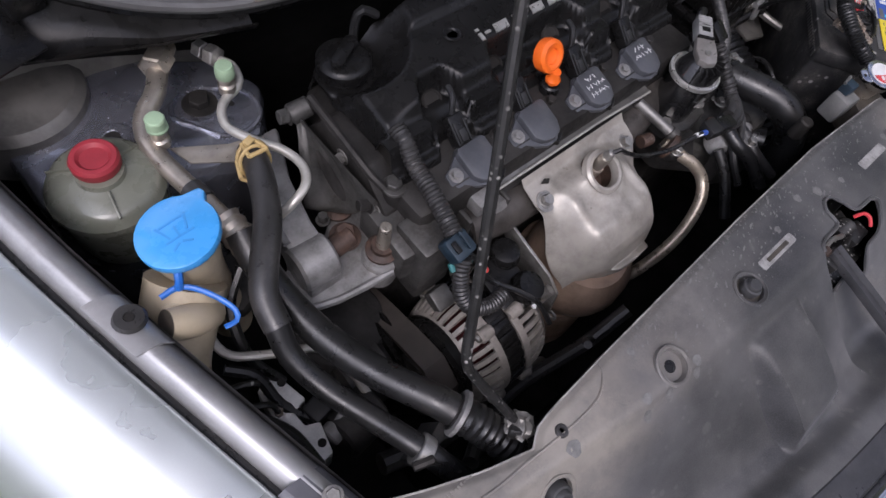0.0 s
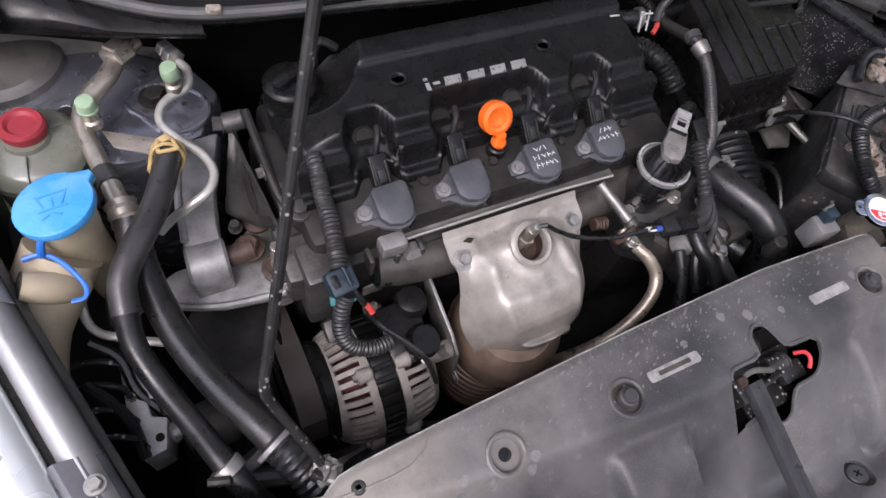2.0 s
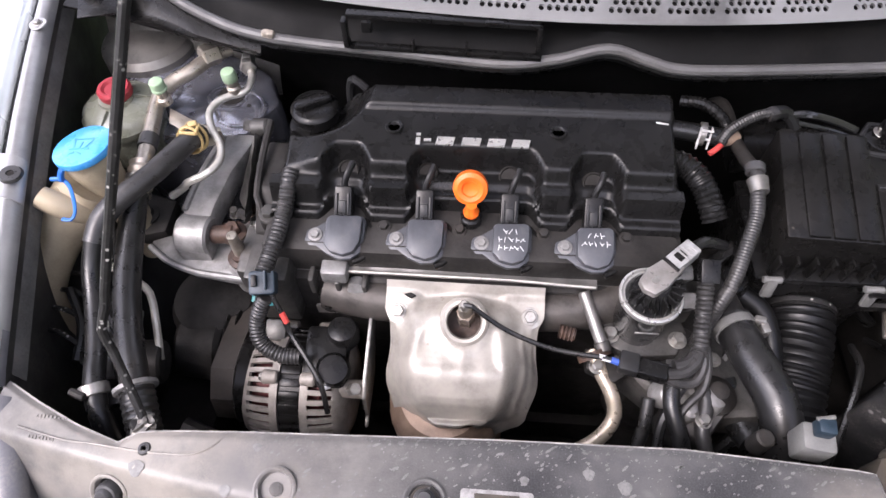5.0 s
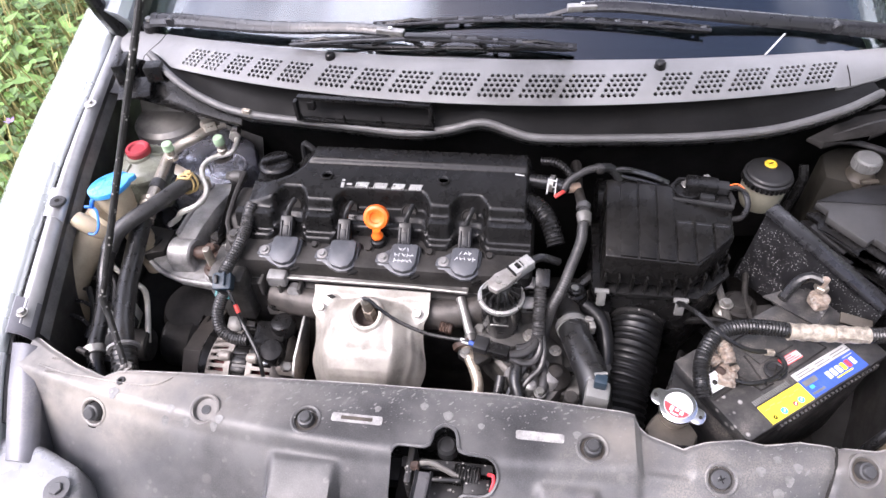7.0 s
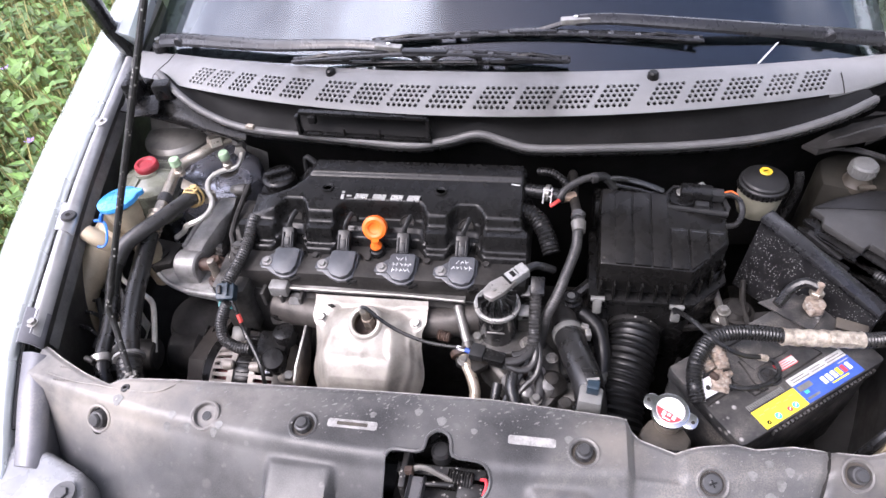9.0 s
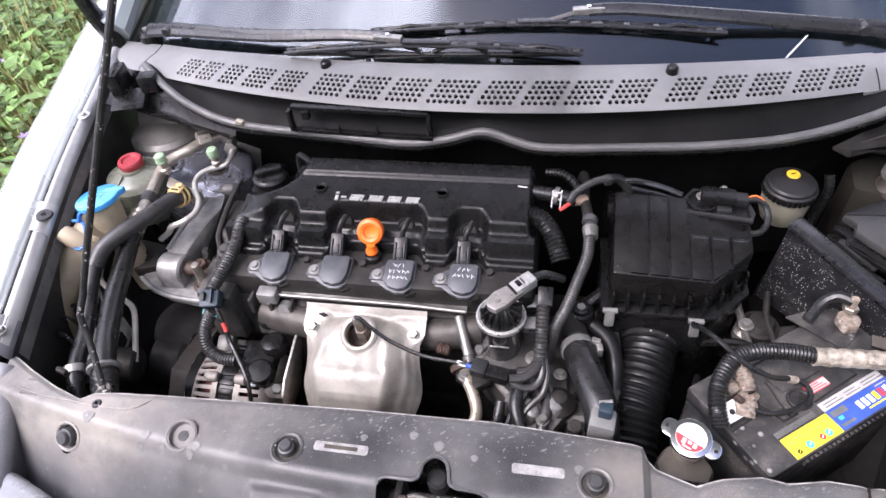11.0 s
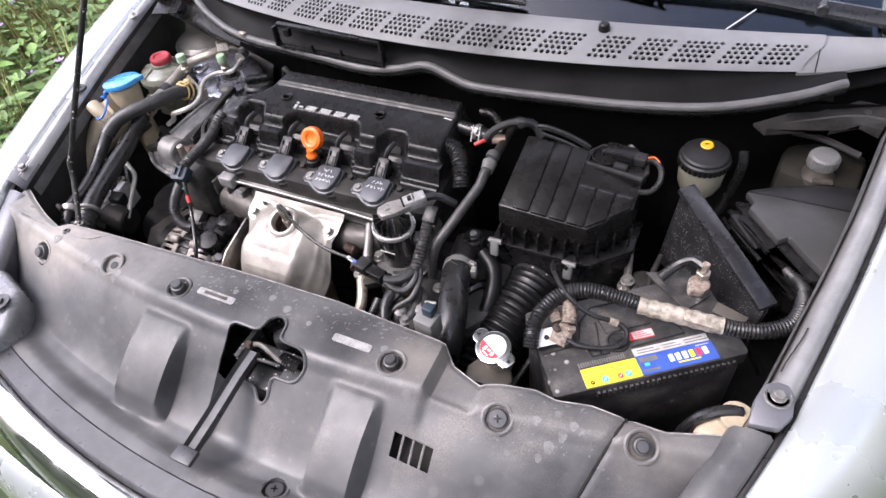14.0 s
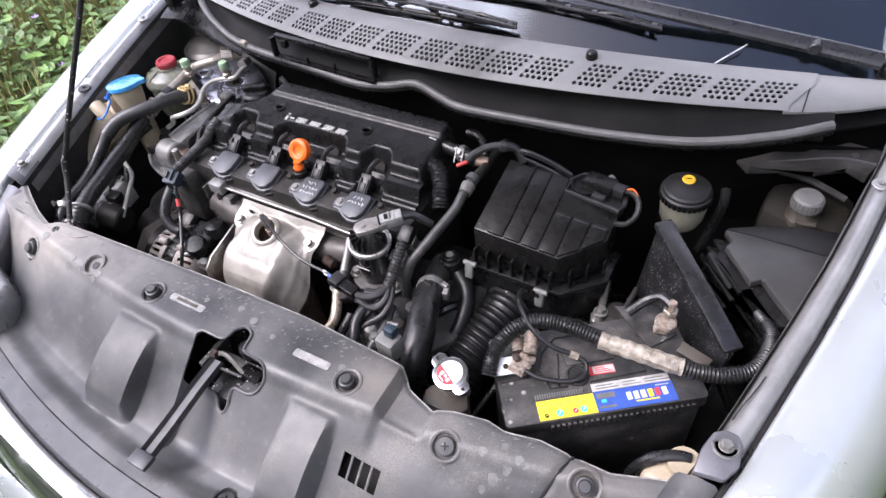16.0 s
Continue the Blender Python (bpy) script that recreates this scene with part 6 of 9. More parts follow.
for x, y, z in ((-0.404, 0.072, 0.796), (-0.423, 0.034, 0.808)):
    part("rust_nut", lathe([(0.0, 0.0), (0.0165, 0.0), (0.0165, 0.003), (0.0115, 0.005), (0.0, 0.005)], at=(x, y, z), seg=20), RUST, mount, "rusty flange")
    part("rust_bolt", rod((x, y, z + 0.004), (x, y, z + 0.015), 0.0105, seg=6, bev=0.0015), RUST, mount, "rusty hexagon bolt head")
part("stud_washer", lathe([(0, 0), (0.017, 0), (0.0175, 0.005), (0.012, 0.008), (0.012, 0.014), (0, 0.014)], at=(-0.402, 0.0, 0.808), seg=18), RUST, mount, "rusty stud washer")
part("stud", rod((-0.402, 0.0, 0.82), (-0.402, 0.0, 0.858), 0.0075, 0.006, bev=0.001), PIPE, mount, "threaded steel stud")
part("relay_bracket", prism([(-0.522, 0.175), (-0.475, 0.150), (-0.448, 0.145), (-0.452, 0.128), (-0.482, 0.130), (-0.515, 0.150)], 0.872, 0.8745, 0.0006), PIPE, mount, "small bent bracket with holes")
part("bracket_flange", box((-0.455, 0.133, 0.868), (0.022, 0.002, 0.02), (0, 0, 25), 0.0005), PIPE, mount)

suction = thing("air_conditioning_pipe", (-0.52, 0.15, 0.86), "dull beige metal air-conditioning pipe with a hexagon union", "pipe")
part("pipe", tube([(-0.466, 0.272, 0.890), (-0.485, 0.252, 0.891), (-0.503, 0.226, 0.890), (-0.524, 0.209, 0.886), (-0.534, 0.190, 0.883), (-0.5355, 0.168, 0.879), (-0.532, 0.140, 0.877), (-0.527, 0.108, 0.877), (-0.522, 0.070, 0.876)], 0.0095, 14, 0.006), PIPE, suction)
part("union_nut", rod((-0.477, 0.261, 0.893), (-0.494, 0.245, 0.896), 0.0145, seg=6, bev=0.002), PIPE, suction, "large hexagon union nut")
part("band", rod((-0.5295, 0.124, 0.8765), (-0.5265, 0.104, 0.877), 0.0115, bev=0.001), RUBBER_GREY, suction)
part("crimp", tube([(-0.523, 0.080, 0.877), (-0.519, 0.040, 0.870)], 0.0135, 16, rib=0.010, depth=0.002), PIPE, suction, "ribbed metal crimp")
part("valve_stem", lathe([(0, -0.022), (0.009, -0.022), (0.009, -0.014), (0.0068, -0.012), (0.0068, -0.004), (0.008, -0.003), (0.008, 0.0)], at=(-0.526, 0.179, 0.902), seg=18), PIPE, suction)
part("valve_cap", lathe([(0, 0), (0.0092, 0), (0.0098, 0.001), (0.0098, 0.003), (0.0090, 0.004), (0.0090, 0.0125), (0.0080, 0.014), (0, 0.0145)], at=(-0.525, 0.178, 0.9015), seg=12), GREEN, suction, "pale green valve cap")
liquid = thing("air_conditioning_pipe", (-0.443, 0.20, 0.87), "thin pale metal pipe with a green cap and hexagon fittings", "pipe")
part("pipe", tube([(-0.432, 0.240, 0.882), (-0.425, 0.222, 0.886), (-0.428, 0.206, 0.881), (-0.438, 0.199, 0.879), (-0.449, 0.195, 0.879), (-0.462, 0.183, 0.879), (-0.4665, 0.163, 0.878), (-0.453, 0.134, 0.879), (-0.439, 0.114, 0.878), (-0.434, 0.090, 0.877), (-0.444, 0.071, 0.876), (-0.466, 0.064, 0.868), (-0.482, 0.070, 0.848), (-0.500, 0.066, 0.835)], 0.0046, 12, 0.005), PIPE_PALE, liquid)
part("valve_stem", lathe([(0, -0.024), (0.0085, -0.024), (0.0085, -0.014), (0.0065, -0.012), (0.0065, -0.006), (0.009, -0.005), (0.009, 0.0), (0.007, 0.002), (0.0, 0.002)], at=(-0.443, 0.202, 0.903), seg=16), PIPE, liquid)
part("valve_cap", lathe([(0, 0), (0.009, 0), (0.0095, 0.002), (0.009, 0.012), (0.0078, 0.014), (0, 0.0145)], at=(-0.443, 0.202, 0.900), seg=12), GREEN, liquid, "pale green valve cap")
for a, c, r in (((-0.440, 0.262, 0.884), (-0.437, 0.250, 0.886), 0.0095), ((-0.436, 0.247, 0.886), (-0.432, 0.236, 0.888), 0.011)):
    part("hex_fitting", rod(a, c, r, seg=6, bev=0.001), STEEL, liquid, "bright hexagon fitting")

hose_a = thing("heater_hose", (-0.54, -0.05, 0.82), "thick grey rubber hose joined to a thinner black hose", "hose")
part("sleeve", tube([(-0.466, 0.128, 0.880), (-0.471, 0.109, 0.889), (-0.481, 0.082, 0.893), (-0.494, 0.055, 0.894), (-0.509, 0.034, 0.893), (-0.525, 0.014, 0.890), (-0.538, -0.006, 0.883), (-0.542, -0.030, 0.872)], 0.0124, 18, 0.008), RUBBER_GREY, hose_a, "thick grey outer hose")
part("inner_hose", tube([(-0.542, -0.027, 0.874), (-0.545, -0.052, 0.854), (-0.535, -0.090, 0.838), (-0.518, -0.135, 0.834), (-0.505, -0.172, 0.836), (-0.494, -0.200, 0.826), (-0.48, -0.225, 0.80)], 0.0108, 16, 0.01), RUBBER, hose_a, "black inner hose")
yc = tube([(-0.469 + 0.0150 * math.cos(a), 0.118 + 0.006 * math.sin(a), 0.885 + 0.0158 * math.sin(a)) for a in span(0, 6.28, 17)], 0.0020, 8, 0.005)
tube([(-0.471 + 0.0148 * math.cos(a), 0.110 + 0.006 * math.sin(a), 0.888 + 0.0156 * math.sin(a)) for a in span(0, 6.28, 17)], 0.0018, 8, 0.005, bm=yc)
for a, c in (((-0.474, 0.126, 0.899), (-0.477, 0.108, 0.903)), ((-0.462, 0.126, 0.898), (-0.459, 0.108, 0.902)), ((-0.477, 0.108, 0.903), (-0.459, 0.108, 0.902)), ((-0.484, 0.120, 0.888), (-0.490, 0.104, 0.884)), ((-0.490, 0.104, 0.884), (-0.483, 0.098, 0.880))):
    tube([a, c], 0.0021, 8, 0.005, bm=yc)
box((-0.468, 0.124, 0.901), (0.010, 0.007, 0.005), (20, 0, 20), 0.001, bm=yc)
part("retaining_clip", yc, TAN, hose_a, "tan plastic retaining clip")
part("screw_clamp", lathe([(0.0135, -0.006), (0.0148, -0.005), (0.0148, 0.005), (0.0135, 0.006)], m=aim((-0.503, -0.180, 0.834), (-0.494, -0.200, 0.826))[0], seg=24), STEEL, hose_a, "dull steel screw clamp")
part("clamp_screw", rod((-0.520, -0.186, 0.844), (-0.502, -0.192, 0.846), 0.0042, seg=8, bev=0.001), ALLOY_DARK, hose_a)
part("clamp_box", box((-0.507, -0.187, 0.843), (0.010, 0.009, 0.007), (0, 0, 20), 0.002), ALLOY, hose_a)
hose_b = thing("coolant_hose", (-0.49, -0.08, 0.80), "long black rubber hose ending in a ribbed clamped sleeve", "hose")
part("hose", tube([(-0.519, 0.060, 0.880), (-0.521, 0.030, 0.866), (-0.518, -0.012, 0.850), (-0.508, -0.060, 0.842), (-0.490, -0.110, 0.840), (-0.470, -0.152, 0.842), (-0.455, -0.184, 0.838)], 0.0145, 18, 0.01), RUBBER, hose_b)
part("ribbed_sleeve", tube([(-0.461, -0.172, 0.839), (-0.452, -0.190, 0.836), (-0.440, -0.218, 0.826), (-0.430, -0.245, 0.81)], 0.0160, 18, rib=0.007, depth=0.0016), RUBBER, hose_b, "ribbed black sleeve")
part("ring_clamp", lathe([(0.0195, -0.003), (0.0215, -0.002), (0.0215, 0.002), (0.0195, 0.003)], m=aim((-0.459, -0.176, 0.839), (-0.452, -0.190, 0.836))[0], seg=28), ALLOY, hose_b, "spring ring clamp")
low = thing("brake_line", (-0.5, -0.02, 0.70), "thin bare metal line bent along the bay floor", "pipe")
part("line", tube([(-0.582, 0.037, 0.830), (-0.585, 0.008, 0.815), (-0.579, -0.006, 0.810), (-0.569, -0.014, 0.809), (-0.547, -0.025, 0.803), (-0.514, -0.040, 0.796), (-0.504, -0.053, 0.790), (-0.497, -0.073, 0.780), (-0.491, -0.110, 0.750)], 0.0044, 10, 0.006), PIPE_PALE, low)
for i, pts in enumerate(([(-0.59, -0.01, 0.80), (-0.57, -0.03, 0.79), (-0.565, -0.06, 0.77), (-0.545, -0.09, 0.75)], [(-0.60, -0.05, 0.80), (-0.575, -0.09, 0.79), (-0.57, -0.13, 0.78)], [(-0.53, 0.05, 0.84), (-0.556, 0.03, 0.82), (-0.565, -0.01, 0.79), (-0.55, -0.04, 0.76)])):
    th = thing("wiring_loom", pts[0], "thin black wiring loom in the dusty bay corner", "cable", "corner looms")
    part("loom", tube(pts, 0.0055, 8, 0.008), RUBBER, th)

ps = thing("power_steering_reservoir", (-0.585, 0.165, 0.78), "grey-green plastic fluid reservoir with a red cap", "reservoir")
part("bottle", lathe([(0.0, 0.0), (0.042, 0.0), (0.046, 0.02), (0.047, 0.064), (0.0505, 0.066), (0.0505, 0.074), (0.048, 0.077), (0.046, 0.082), (0.040, 0.0865), (0.026, 0.090), (0.021, 0.092), (0.020, 0.097), (0.0, 0.097)], at=(-0.584, 0.172, 0.796), seg=40), RES_GREY, ps, "dusty grey-green bottle")
part("cap", lathe([(0, 0), (0.019, 0), (0.0205, 0.003), (0.0205, 0.010), (0.0185, 0.013), (0.0145, 0.013), (0.0115, 0.010), (0.0, 0.010)], at=(-0.583, 0.177, 0.892), seg=32), RED, ps, "dark red screw cap")
for a in (20, 140, 260):
    part("web", box((-0.584 + 0.033 * math.cos(radians(a)), 0.172 + 0.033 * math.sin(radians(a)), 0.882), (0.026, 0.002, 0.010), (0, 22, a), 0.0006), RES_GREY, ps)
wash = thing("washer_bottle", (-0.585, 0.04, 0.60), "aged yellowish washer bottle with a blue flip cap", "washer bottle")
part("filler_neck", lathe([(0.020, -0.16), (0.0215, -0.05), (0.0235, -0.026), (0.0265, -0.012), (0.0275, 0.0), (0.028, 0.010), (0.026, 0.013)], m=pose(-0.567, 0.062, 0.902, -4, -6, 0), seg=30), TANK, wash, "cloudy filler neck")
part("neck_spout", tube([(-0.611, 0.014, 0.893), (-0.600, 0.012, 0.886), (-0.588, 0.014, 0.874), (-0.578, 0.022, 0.858)], 0.0128, 16, 0.006, ends=0.0160), TANK, wash, "wedge-shaped moulded spout")
part("spout_mouth", lathe([(0, 0), (0.0115, 0.0), (0.0125, 0.0008), (0.0, 0.0012)], m=aim((-0.6112, 0.0141, 0.8931), (-0.622, 0.016, 0.900))[0], seg=18), TANK_END, wash, "dark spout mouth")
part("lower_neck", tube([(-0.578, 0.050, 0.872), (-0.600, 0.032, 0.850), (-0.624, 0.008, 0.83), (-0.640, -0.030, 0.805), (-0.646, -0.062, 0.765), (-0.646, -0.075, 0.62)], 0.0335, 18, 0.012, ends=0.024), TANK, wash, "yellowed lower neck")
part("spout_web", tube([(-0.604, 0.022, 0.886), (-0.598, 0.030, 0.866), (-0.594, 0.026, 0.84)], 0.010, 12, 0.008, ends=0.016), TANK, wash)
lidp = [(0.0335 * math.cos(a), 0.0335 * math.sin(a)) for a in span(0.95, 2 * math.pi + 0.35, 30)] + [(0.036, 0.019), (0.034, 0.025)]
wl = part("flip_cap", prism(lidp, -0.004, 0.005, 0.002, m=pose(-0.567, 0.064, 0.919, -5, -8, 0)), BLUE, wash, "bright blue flip cap")
BLUE_MARK = material("blue_relief", (0.04, 0.26, 0.62), 0.4, 0.0, 0.06, 20, 0.0, 600)
mk = bmesh.new()
wm = pose(-0.567, 0.064, 0.919, -5, -8, 0)
for p, s, r in (((-0.010, 0.004, 0.0052), (0.002, 0.016, 0.0006), 20), ((0.010, 0.004, 0.0052), (0.002, 0.016, 0.0006), -20), ((0.0, -0.006, 0.0052), (0.024, 0.0018, 0.0006), 0), ((0.0, 0.010, 0.0052), (0.020, 0.0018, 0.0006), 0), ((-0.007, -0.013, 0.0052), (0.008, 0.0018, 0.0006), 30), ((0.003, -0.013, 0.0052), (0.008, 0.0018, 0.0006), -30), ((0.0, 0.0, 0.0052), (0.0018, 0.01, 0.0006), 0)):
    q = wm @ Vector(p)
    box(tuple(q), s, (-5, -8, r), 0.0, bm=mk)
part("symbol_relief", mk, BLUE_MARK, wl, "faint moulded washer symbol")
part("strap", tube([(-0.604, 0.034, 0.899), (-0.591, 0.034, 0.900), (-0.580, 0.027, 0.899), (-0.569, 0.010, 0.896), (-0.5635, -0.005, 0.892), (-0.567, -0.012, 0.889), (-0.577, -0.011, 0.888)], 0.0026, 8, 0.004, flat=0.7), BLUE_STRAP, wash, "blue retaining strap")
part("strap_arm", tube([(-0.583, 0.040, 0.915), (-0.586, 0.034, 0.910), (-0.589, 0.032, 0.901)], 0.0034, 8, 0.004), BLUE_STRAP, wash)

absu = thing("brake_modulator", (-0.55, -0.11, 0.70), "grey alloy brake modulator block with line unions", "brake modulator")
MB = [(-0.576, -0.036), (-0.568, -0.032), (-0.552, -0.033), (-0.544, -0.068), (-0.560, -0.073), (-0.559, -0.089), (-0.546, -0.095), (-0.553, -0.125), (-0.574, -0.128), (-0.580, -0.10)]
blk = part("block", prism(MB, 0.715, 0.768, 0.0015), BLOCK, absu, "grey alloy block with a stepped edge")
for x, y in ((-0.568, -0.042), (-0.571, -0.065), (-0.573, -0.089), (-0.570, -0.117)):
    part("union", rod((x, y, 0.766), (x, y, 0.774), 0.0046, seg=6), CORRODED, absu, "small stained union")
    part("rigid_line", tube([(x, y, 0.772), (x - 0.004, y + 0.006, 0.790), (x - 0.024, y + 0.014, 0.796), (x - 0.06, y + 0.02, 0.790)], 0.0030, 8, 0.006), ROD, absu, "thin dark brake line")
part("port", lathe([(0, 0), (0.0042, 0), (0.0042, 0.001), (0, 0.001)], at=(-0.553, -0.042, 0.7684), seg=14), VOID, blk)
part("port", lathe([(0, 0), (0.0042, 0), (0.0042, 0.001), (0, 0.001)], at=(-0.556, -0.112, 0.7684), seg=14), VOID, blk)
part("plug_body", box((-0.538, -0.082, 0.757), (0.026, 0.022, 0.024), (0, 0, 10), 0.003), PLASTIC_GREY, absu, "dark connector body")
part("pump_barrel", rod((-0.548, -0.110, 0.757), (-0.520, -0.104, 0.757), 0.0115, 0.0105, seg=18, bev=0.002), ALLOY, absu, "short round pump barrel")
part("motor", rod((-0.54, -0.115, 0.745), (-0.49, -0.108, 0.74), 0.026, bev=0.003), ALLOY_DARK, absu)
part("fitting", rod((-0.521, -0.104, 0.757), (-0.513, -0.102, 0.757), 0.0055, seg=6), CORRODED, absu)
part("side_bracket", box((-0.49, -0.175, 0.80), (0.04, 0.012, 0.04), (20, 0, 20), 0.002), PAINT_DUSTY_SHADE, absu)
part("warning_tag", box((-0.622, -0.121, 0.752), (0.016, 0.020, 0.003), (0, 20, 20), 0.001), LABEL_RED, absu, "small red tag")
comp = thing("steering_pump", (-0.46, -0.06, 0.66), "dark round pump below the hoses", "pump")
part("housing", rod((-0.50, -0.06, 0.685), (-0.44, -0.06, 0.685), 0.042, 0.046, seg=28, bev=0.006), ALLOY_DARK, comp)
part("pulley", lathe([(0.0, 0), (0.05, 0.0), (0.055, 0.004), (0.05, 0.010), (0.055, 0.016), (0.05, 0.022), (0.03, 0.024), (0.0, 0.018)], m=pose(-0.437, -0.05, 0.68, 0, 90, 0), seg=36), PLASTIC_DUSTY, comp, "grooved drive pulley")

# ---- alternator and drive belt ----
alt = thing("alternator", (-0.33, -0.105, 0.64), "dirty grey alternator with slotted end shells", "alternator")
AX = Vector((0, -0.108, 0.688))


def ring_x(profile, seg=40):
    return lathe(profile, m=Matrix.Translation(AX) @ pose(0, 0, 0, 0, 90, 0), seg=seg)


R = 0.069
part("stator", ring_x([(R * 0.9, -0.347), (R * 0.97, -0.345), (R * 0.97, -0.319), (R * 0.9, -0.317)]), PLASTIC_DUSTY, alt, "dark laminated stator band")
part("core", ring_x([(0, -0.385), (R * 0.72, -0.383), (R * 0.80, -0.30), (0.0, -0.27)]), COPPER, alt, "coppery windings inside")
def slotted_shell(x1, sg):
    """A cast end shell: a plain rim, a ring of cooling slots and a rounded shoulder."""
    rows = [(1.03, 0.0), (1.03, 0.009), (1.02, 0.018), (0.99, 0.028), (0.94, 0.037), (0.85, 0.045), (0.68, 0.050), (0.40, 0.052)]
    b = bmesh.new()
    cells = 38
    angles = [2 * math.pi * (i + f) / cells for i in range(cells) for f in (0.0, 0.5)]
    rings = [[b.verts.new(AX + Vector((x1 - sg * dx, R * r * math.cos(t), R * r * math.sin(t)))) for t in angles] for r, dx in rows]
    n = len(angles)
    for k in range(len(rows) - 1):
        for j in range(n):
            if j % 2 and 1 <= k <= 3:
                continue
            b.faces.new((rings[k][j], rings[k][(j + 1) % n], rings[k + 1][(j + 1) % n], rings[k + 1][j]))
    b.faces.new(rings[-1])
    bmesh.ops.recalc_face_normals(b, faces=b.faces)
    bmesh.ops.solidify(b, geom=b.faces[:] + b.edges[:] + b.verts[:], thickness=0.0042)
    return b


for x1, sg, nm in ((-0.345, 1, "front_shell"), (-0.319, -1, "rear_shell")):
    sh = part(nm, slotted_shell(x1, sg), ALT, alt, "cast end shell with a ring of slots", 50)
    for deg in (25, 104, 196):
        a = radians(deg)
        c = Vector((0, R * 1.05 * math.cos(a), R * 1.05 * math.sin(a))) + AX
        part("lug", rod(c + Vector((x1 - sg * 0.018, 0, 0)), c + Vector((x1, 0, 0)), 0.0085, 0.0075, seg=14, bev=0.002), ALT, sh)
        part("lug_screw", rod(c + Vector((x1 - sg * 0.022, 0, 0)), c + Vector((x1 - sg * 0.016, 0, 0)), 0.0045, seg=6, bev=0.0008), STEEL, sh)
for i in range(30):
    a = radians(12 * i)
    p = AX + Vector((-0.332, R * 0.985 * math.cos(a), R * 0.985 * math.sin(a)))
    part("lamination_block", box(tuple(p), (0.023, 0.006, 0.0095), (12 * i, 0, 0), 0.001), PLASTIC_DUSTY, alt)
part("mount_ear", box((-0.362, -0.062, 0.748), (0.026, 0.026, 0.018), (25, 0, 0), 0.004), ALLOY_MID, alt)
part("regulator", box((-0.295, -0.095, 0.752), (0.05, 0.07, 0.026), (12, 0, 0), 0.006), PLASTIC_DUSTY, alt, "black plastic regulator housing")
part("terminal_boot", lathe([(0, 0), (0.019, 0), (0.019, 0.014), (0.016, 0.022), (0.009, 0.025), (0.0, 0.025)], at=(-0.277, -0.070, 0.758), seg=24), PLASTIC, alt, "black rubber terminal boot")
part("terminal_boot", lathe([(0, 0), (0.019, 0), (0.020, 0.016), (0.016, 0.024), (0.0, 0.026)], m=pose(-0.284, -0.112, 0.752, 15, 10, 0), seg=24), PLASTIC, alt, "black rubber terminal boot")
part("nut", rod((-0.262, -0.13, 0.745), (-0.255, -0.132, 0.755), 0.007, seg=6), STEEL, alt)
part("sleeve", rod((-0.278, -0.125, 0.735), (-0.245, -0.125, 0.735), 0.011, bev=0.002), ALT, alt)
part("white_mark", box((-0.287, -0.135, 0.762), (0.010, 0.005, 0.004), (0, 0, 20), 0.001), WHITE, alt)
bracket = thing("alternator_bracket", (-0.246, -0.09, 0.72), "thin stamped steel bracket plate beside the alternator", "bracket")
part("plate", prism([(-0.146, 0.700), (-0.140, 0.745), (-0.12, 0.760), (-0.046, 0.778), (-0.04, 0.76), (-0.09, 0.70)], -0.002, 0.002, 0.0008, m=Matrix(((0, 0, 1, -0.246), (1, 0, 0, 0), (0, 1, 0, 0), (0, 0, 0, 1)))), STEEL, bracket)
part("back_plate", prism([(-0.318, 0.742), (-0.247, 0.746), (-0.247, 0.769), (-0.298, 0.766), (-0.318, 0.760)], -0.0015, 0.0015, 0.0006, m=Matrix(((1, 0, 0, 0), (0, 0, 1, -0.031), (0, 1, 0, 0), (0, 0, 0, 1)))), STEEL, bracket, "upright rear plate")
part("eyelet", lathe([(0.004, -0.0012), (0.0075, -0.0012), (0.0075, 0.0012), (0.004, 0.0012), (0.004, -0.0012)], m=pose(-0.246, -0.150, 0.700, 0, 90, 0), seg=18), STEEL, bracket)
part("rubber_cap", lathe([(0, 0), (0.018, 0), (0.018, 0.012), (0.015, 0.018), (0, 0.019)], at=(-0.292, -0.030, 0.775), seg=22), PLASTIC, bracket)
belt = thing("drive_belt", (-0.40, -0.08, 0.60), "black ribbed drive belt running over its pulleys", "drive belt")
loop = [(-0.145, 0.655), (-0.155, 0.69), (-0.145, 0.725), (-0.115, 0.748), (-0.08, 0.742), (0.03, 0.70), (0.06, 0.60), (0.04, 0.48), (-0.02, 0.42), (-0.08, 0.46), (-0.12, 0.58)]
b = bmesh.new()
pts = curve([(0, *p) for p in loop + loop[:1]], 0.02)
ra = [b.verts.new((-0.430, p.y, p.z)) for p in pts]
rb = [b.verts.new((-0.402, p.y, p.z)) for p in pts]
ctr = Vector((0, -0.05, 0.6))
rc = [b.verts.new((-0.402, p.y + (ctr.y - p.y) * 0.06, p.z + (ctr.z - p.z) * 0.06)) for p in pts]
rd = [b.verts.new((-0.430, p.y + (ctr.y - p.y) * 0.06, p.z + (ctr.z - p.z) * 0.06)) for p in pts]
for i in range(len(pts) - 1):
    for p, q in ((ra, rb), (rb, rc), (rc, rd), (rd, ra)):
        b.faces.new((p[i], p[i + 1], q[i + 1], q[i]))
part("belt", b, BELT, belt)
part("alternator_pulley", lathe([(0.0, 0), (0.034, 0), (0.036, 0.003), (0.032, 0.008), (0.035, 0.013), (0.032, 0.018), (0.036, 0.024), (0, 0.026)], m=pose(-0.43, -0.112, 0.70, 0, 90, 0), seg=30), ALLOY_DARK, belt)
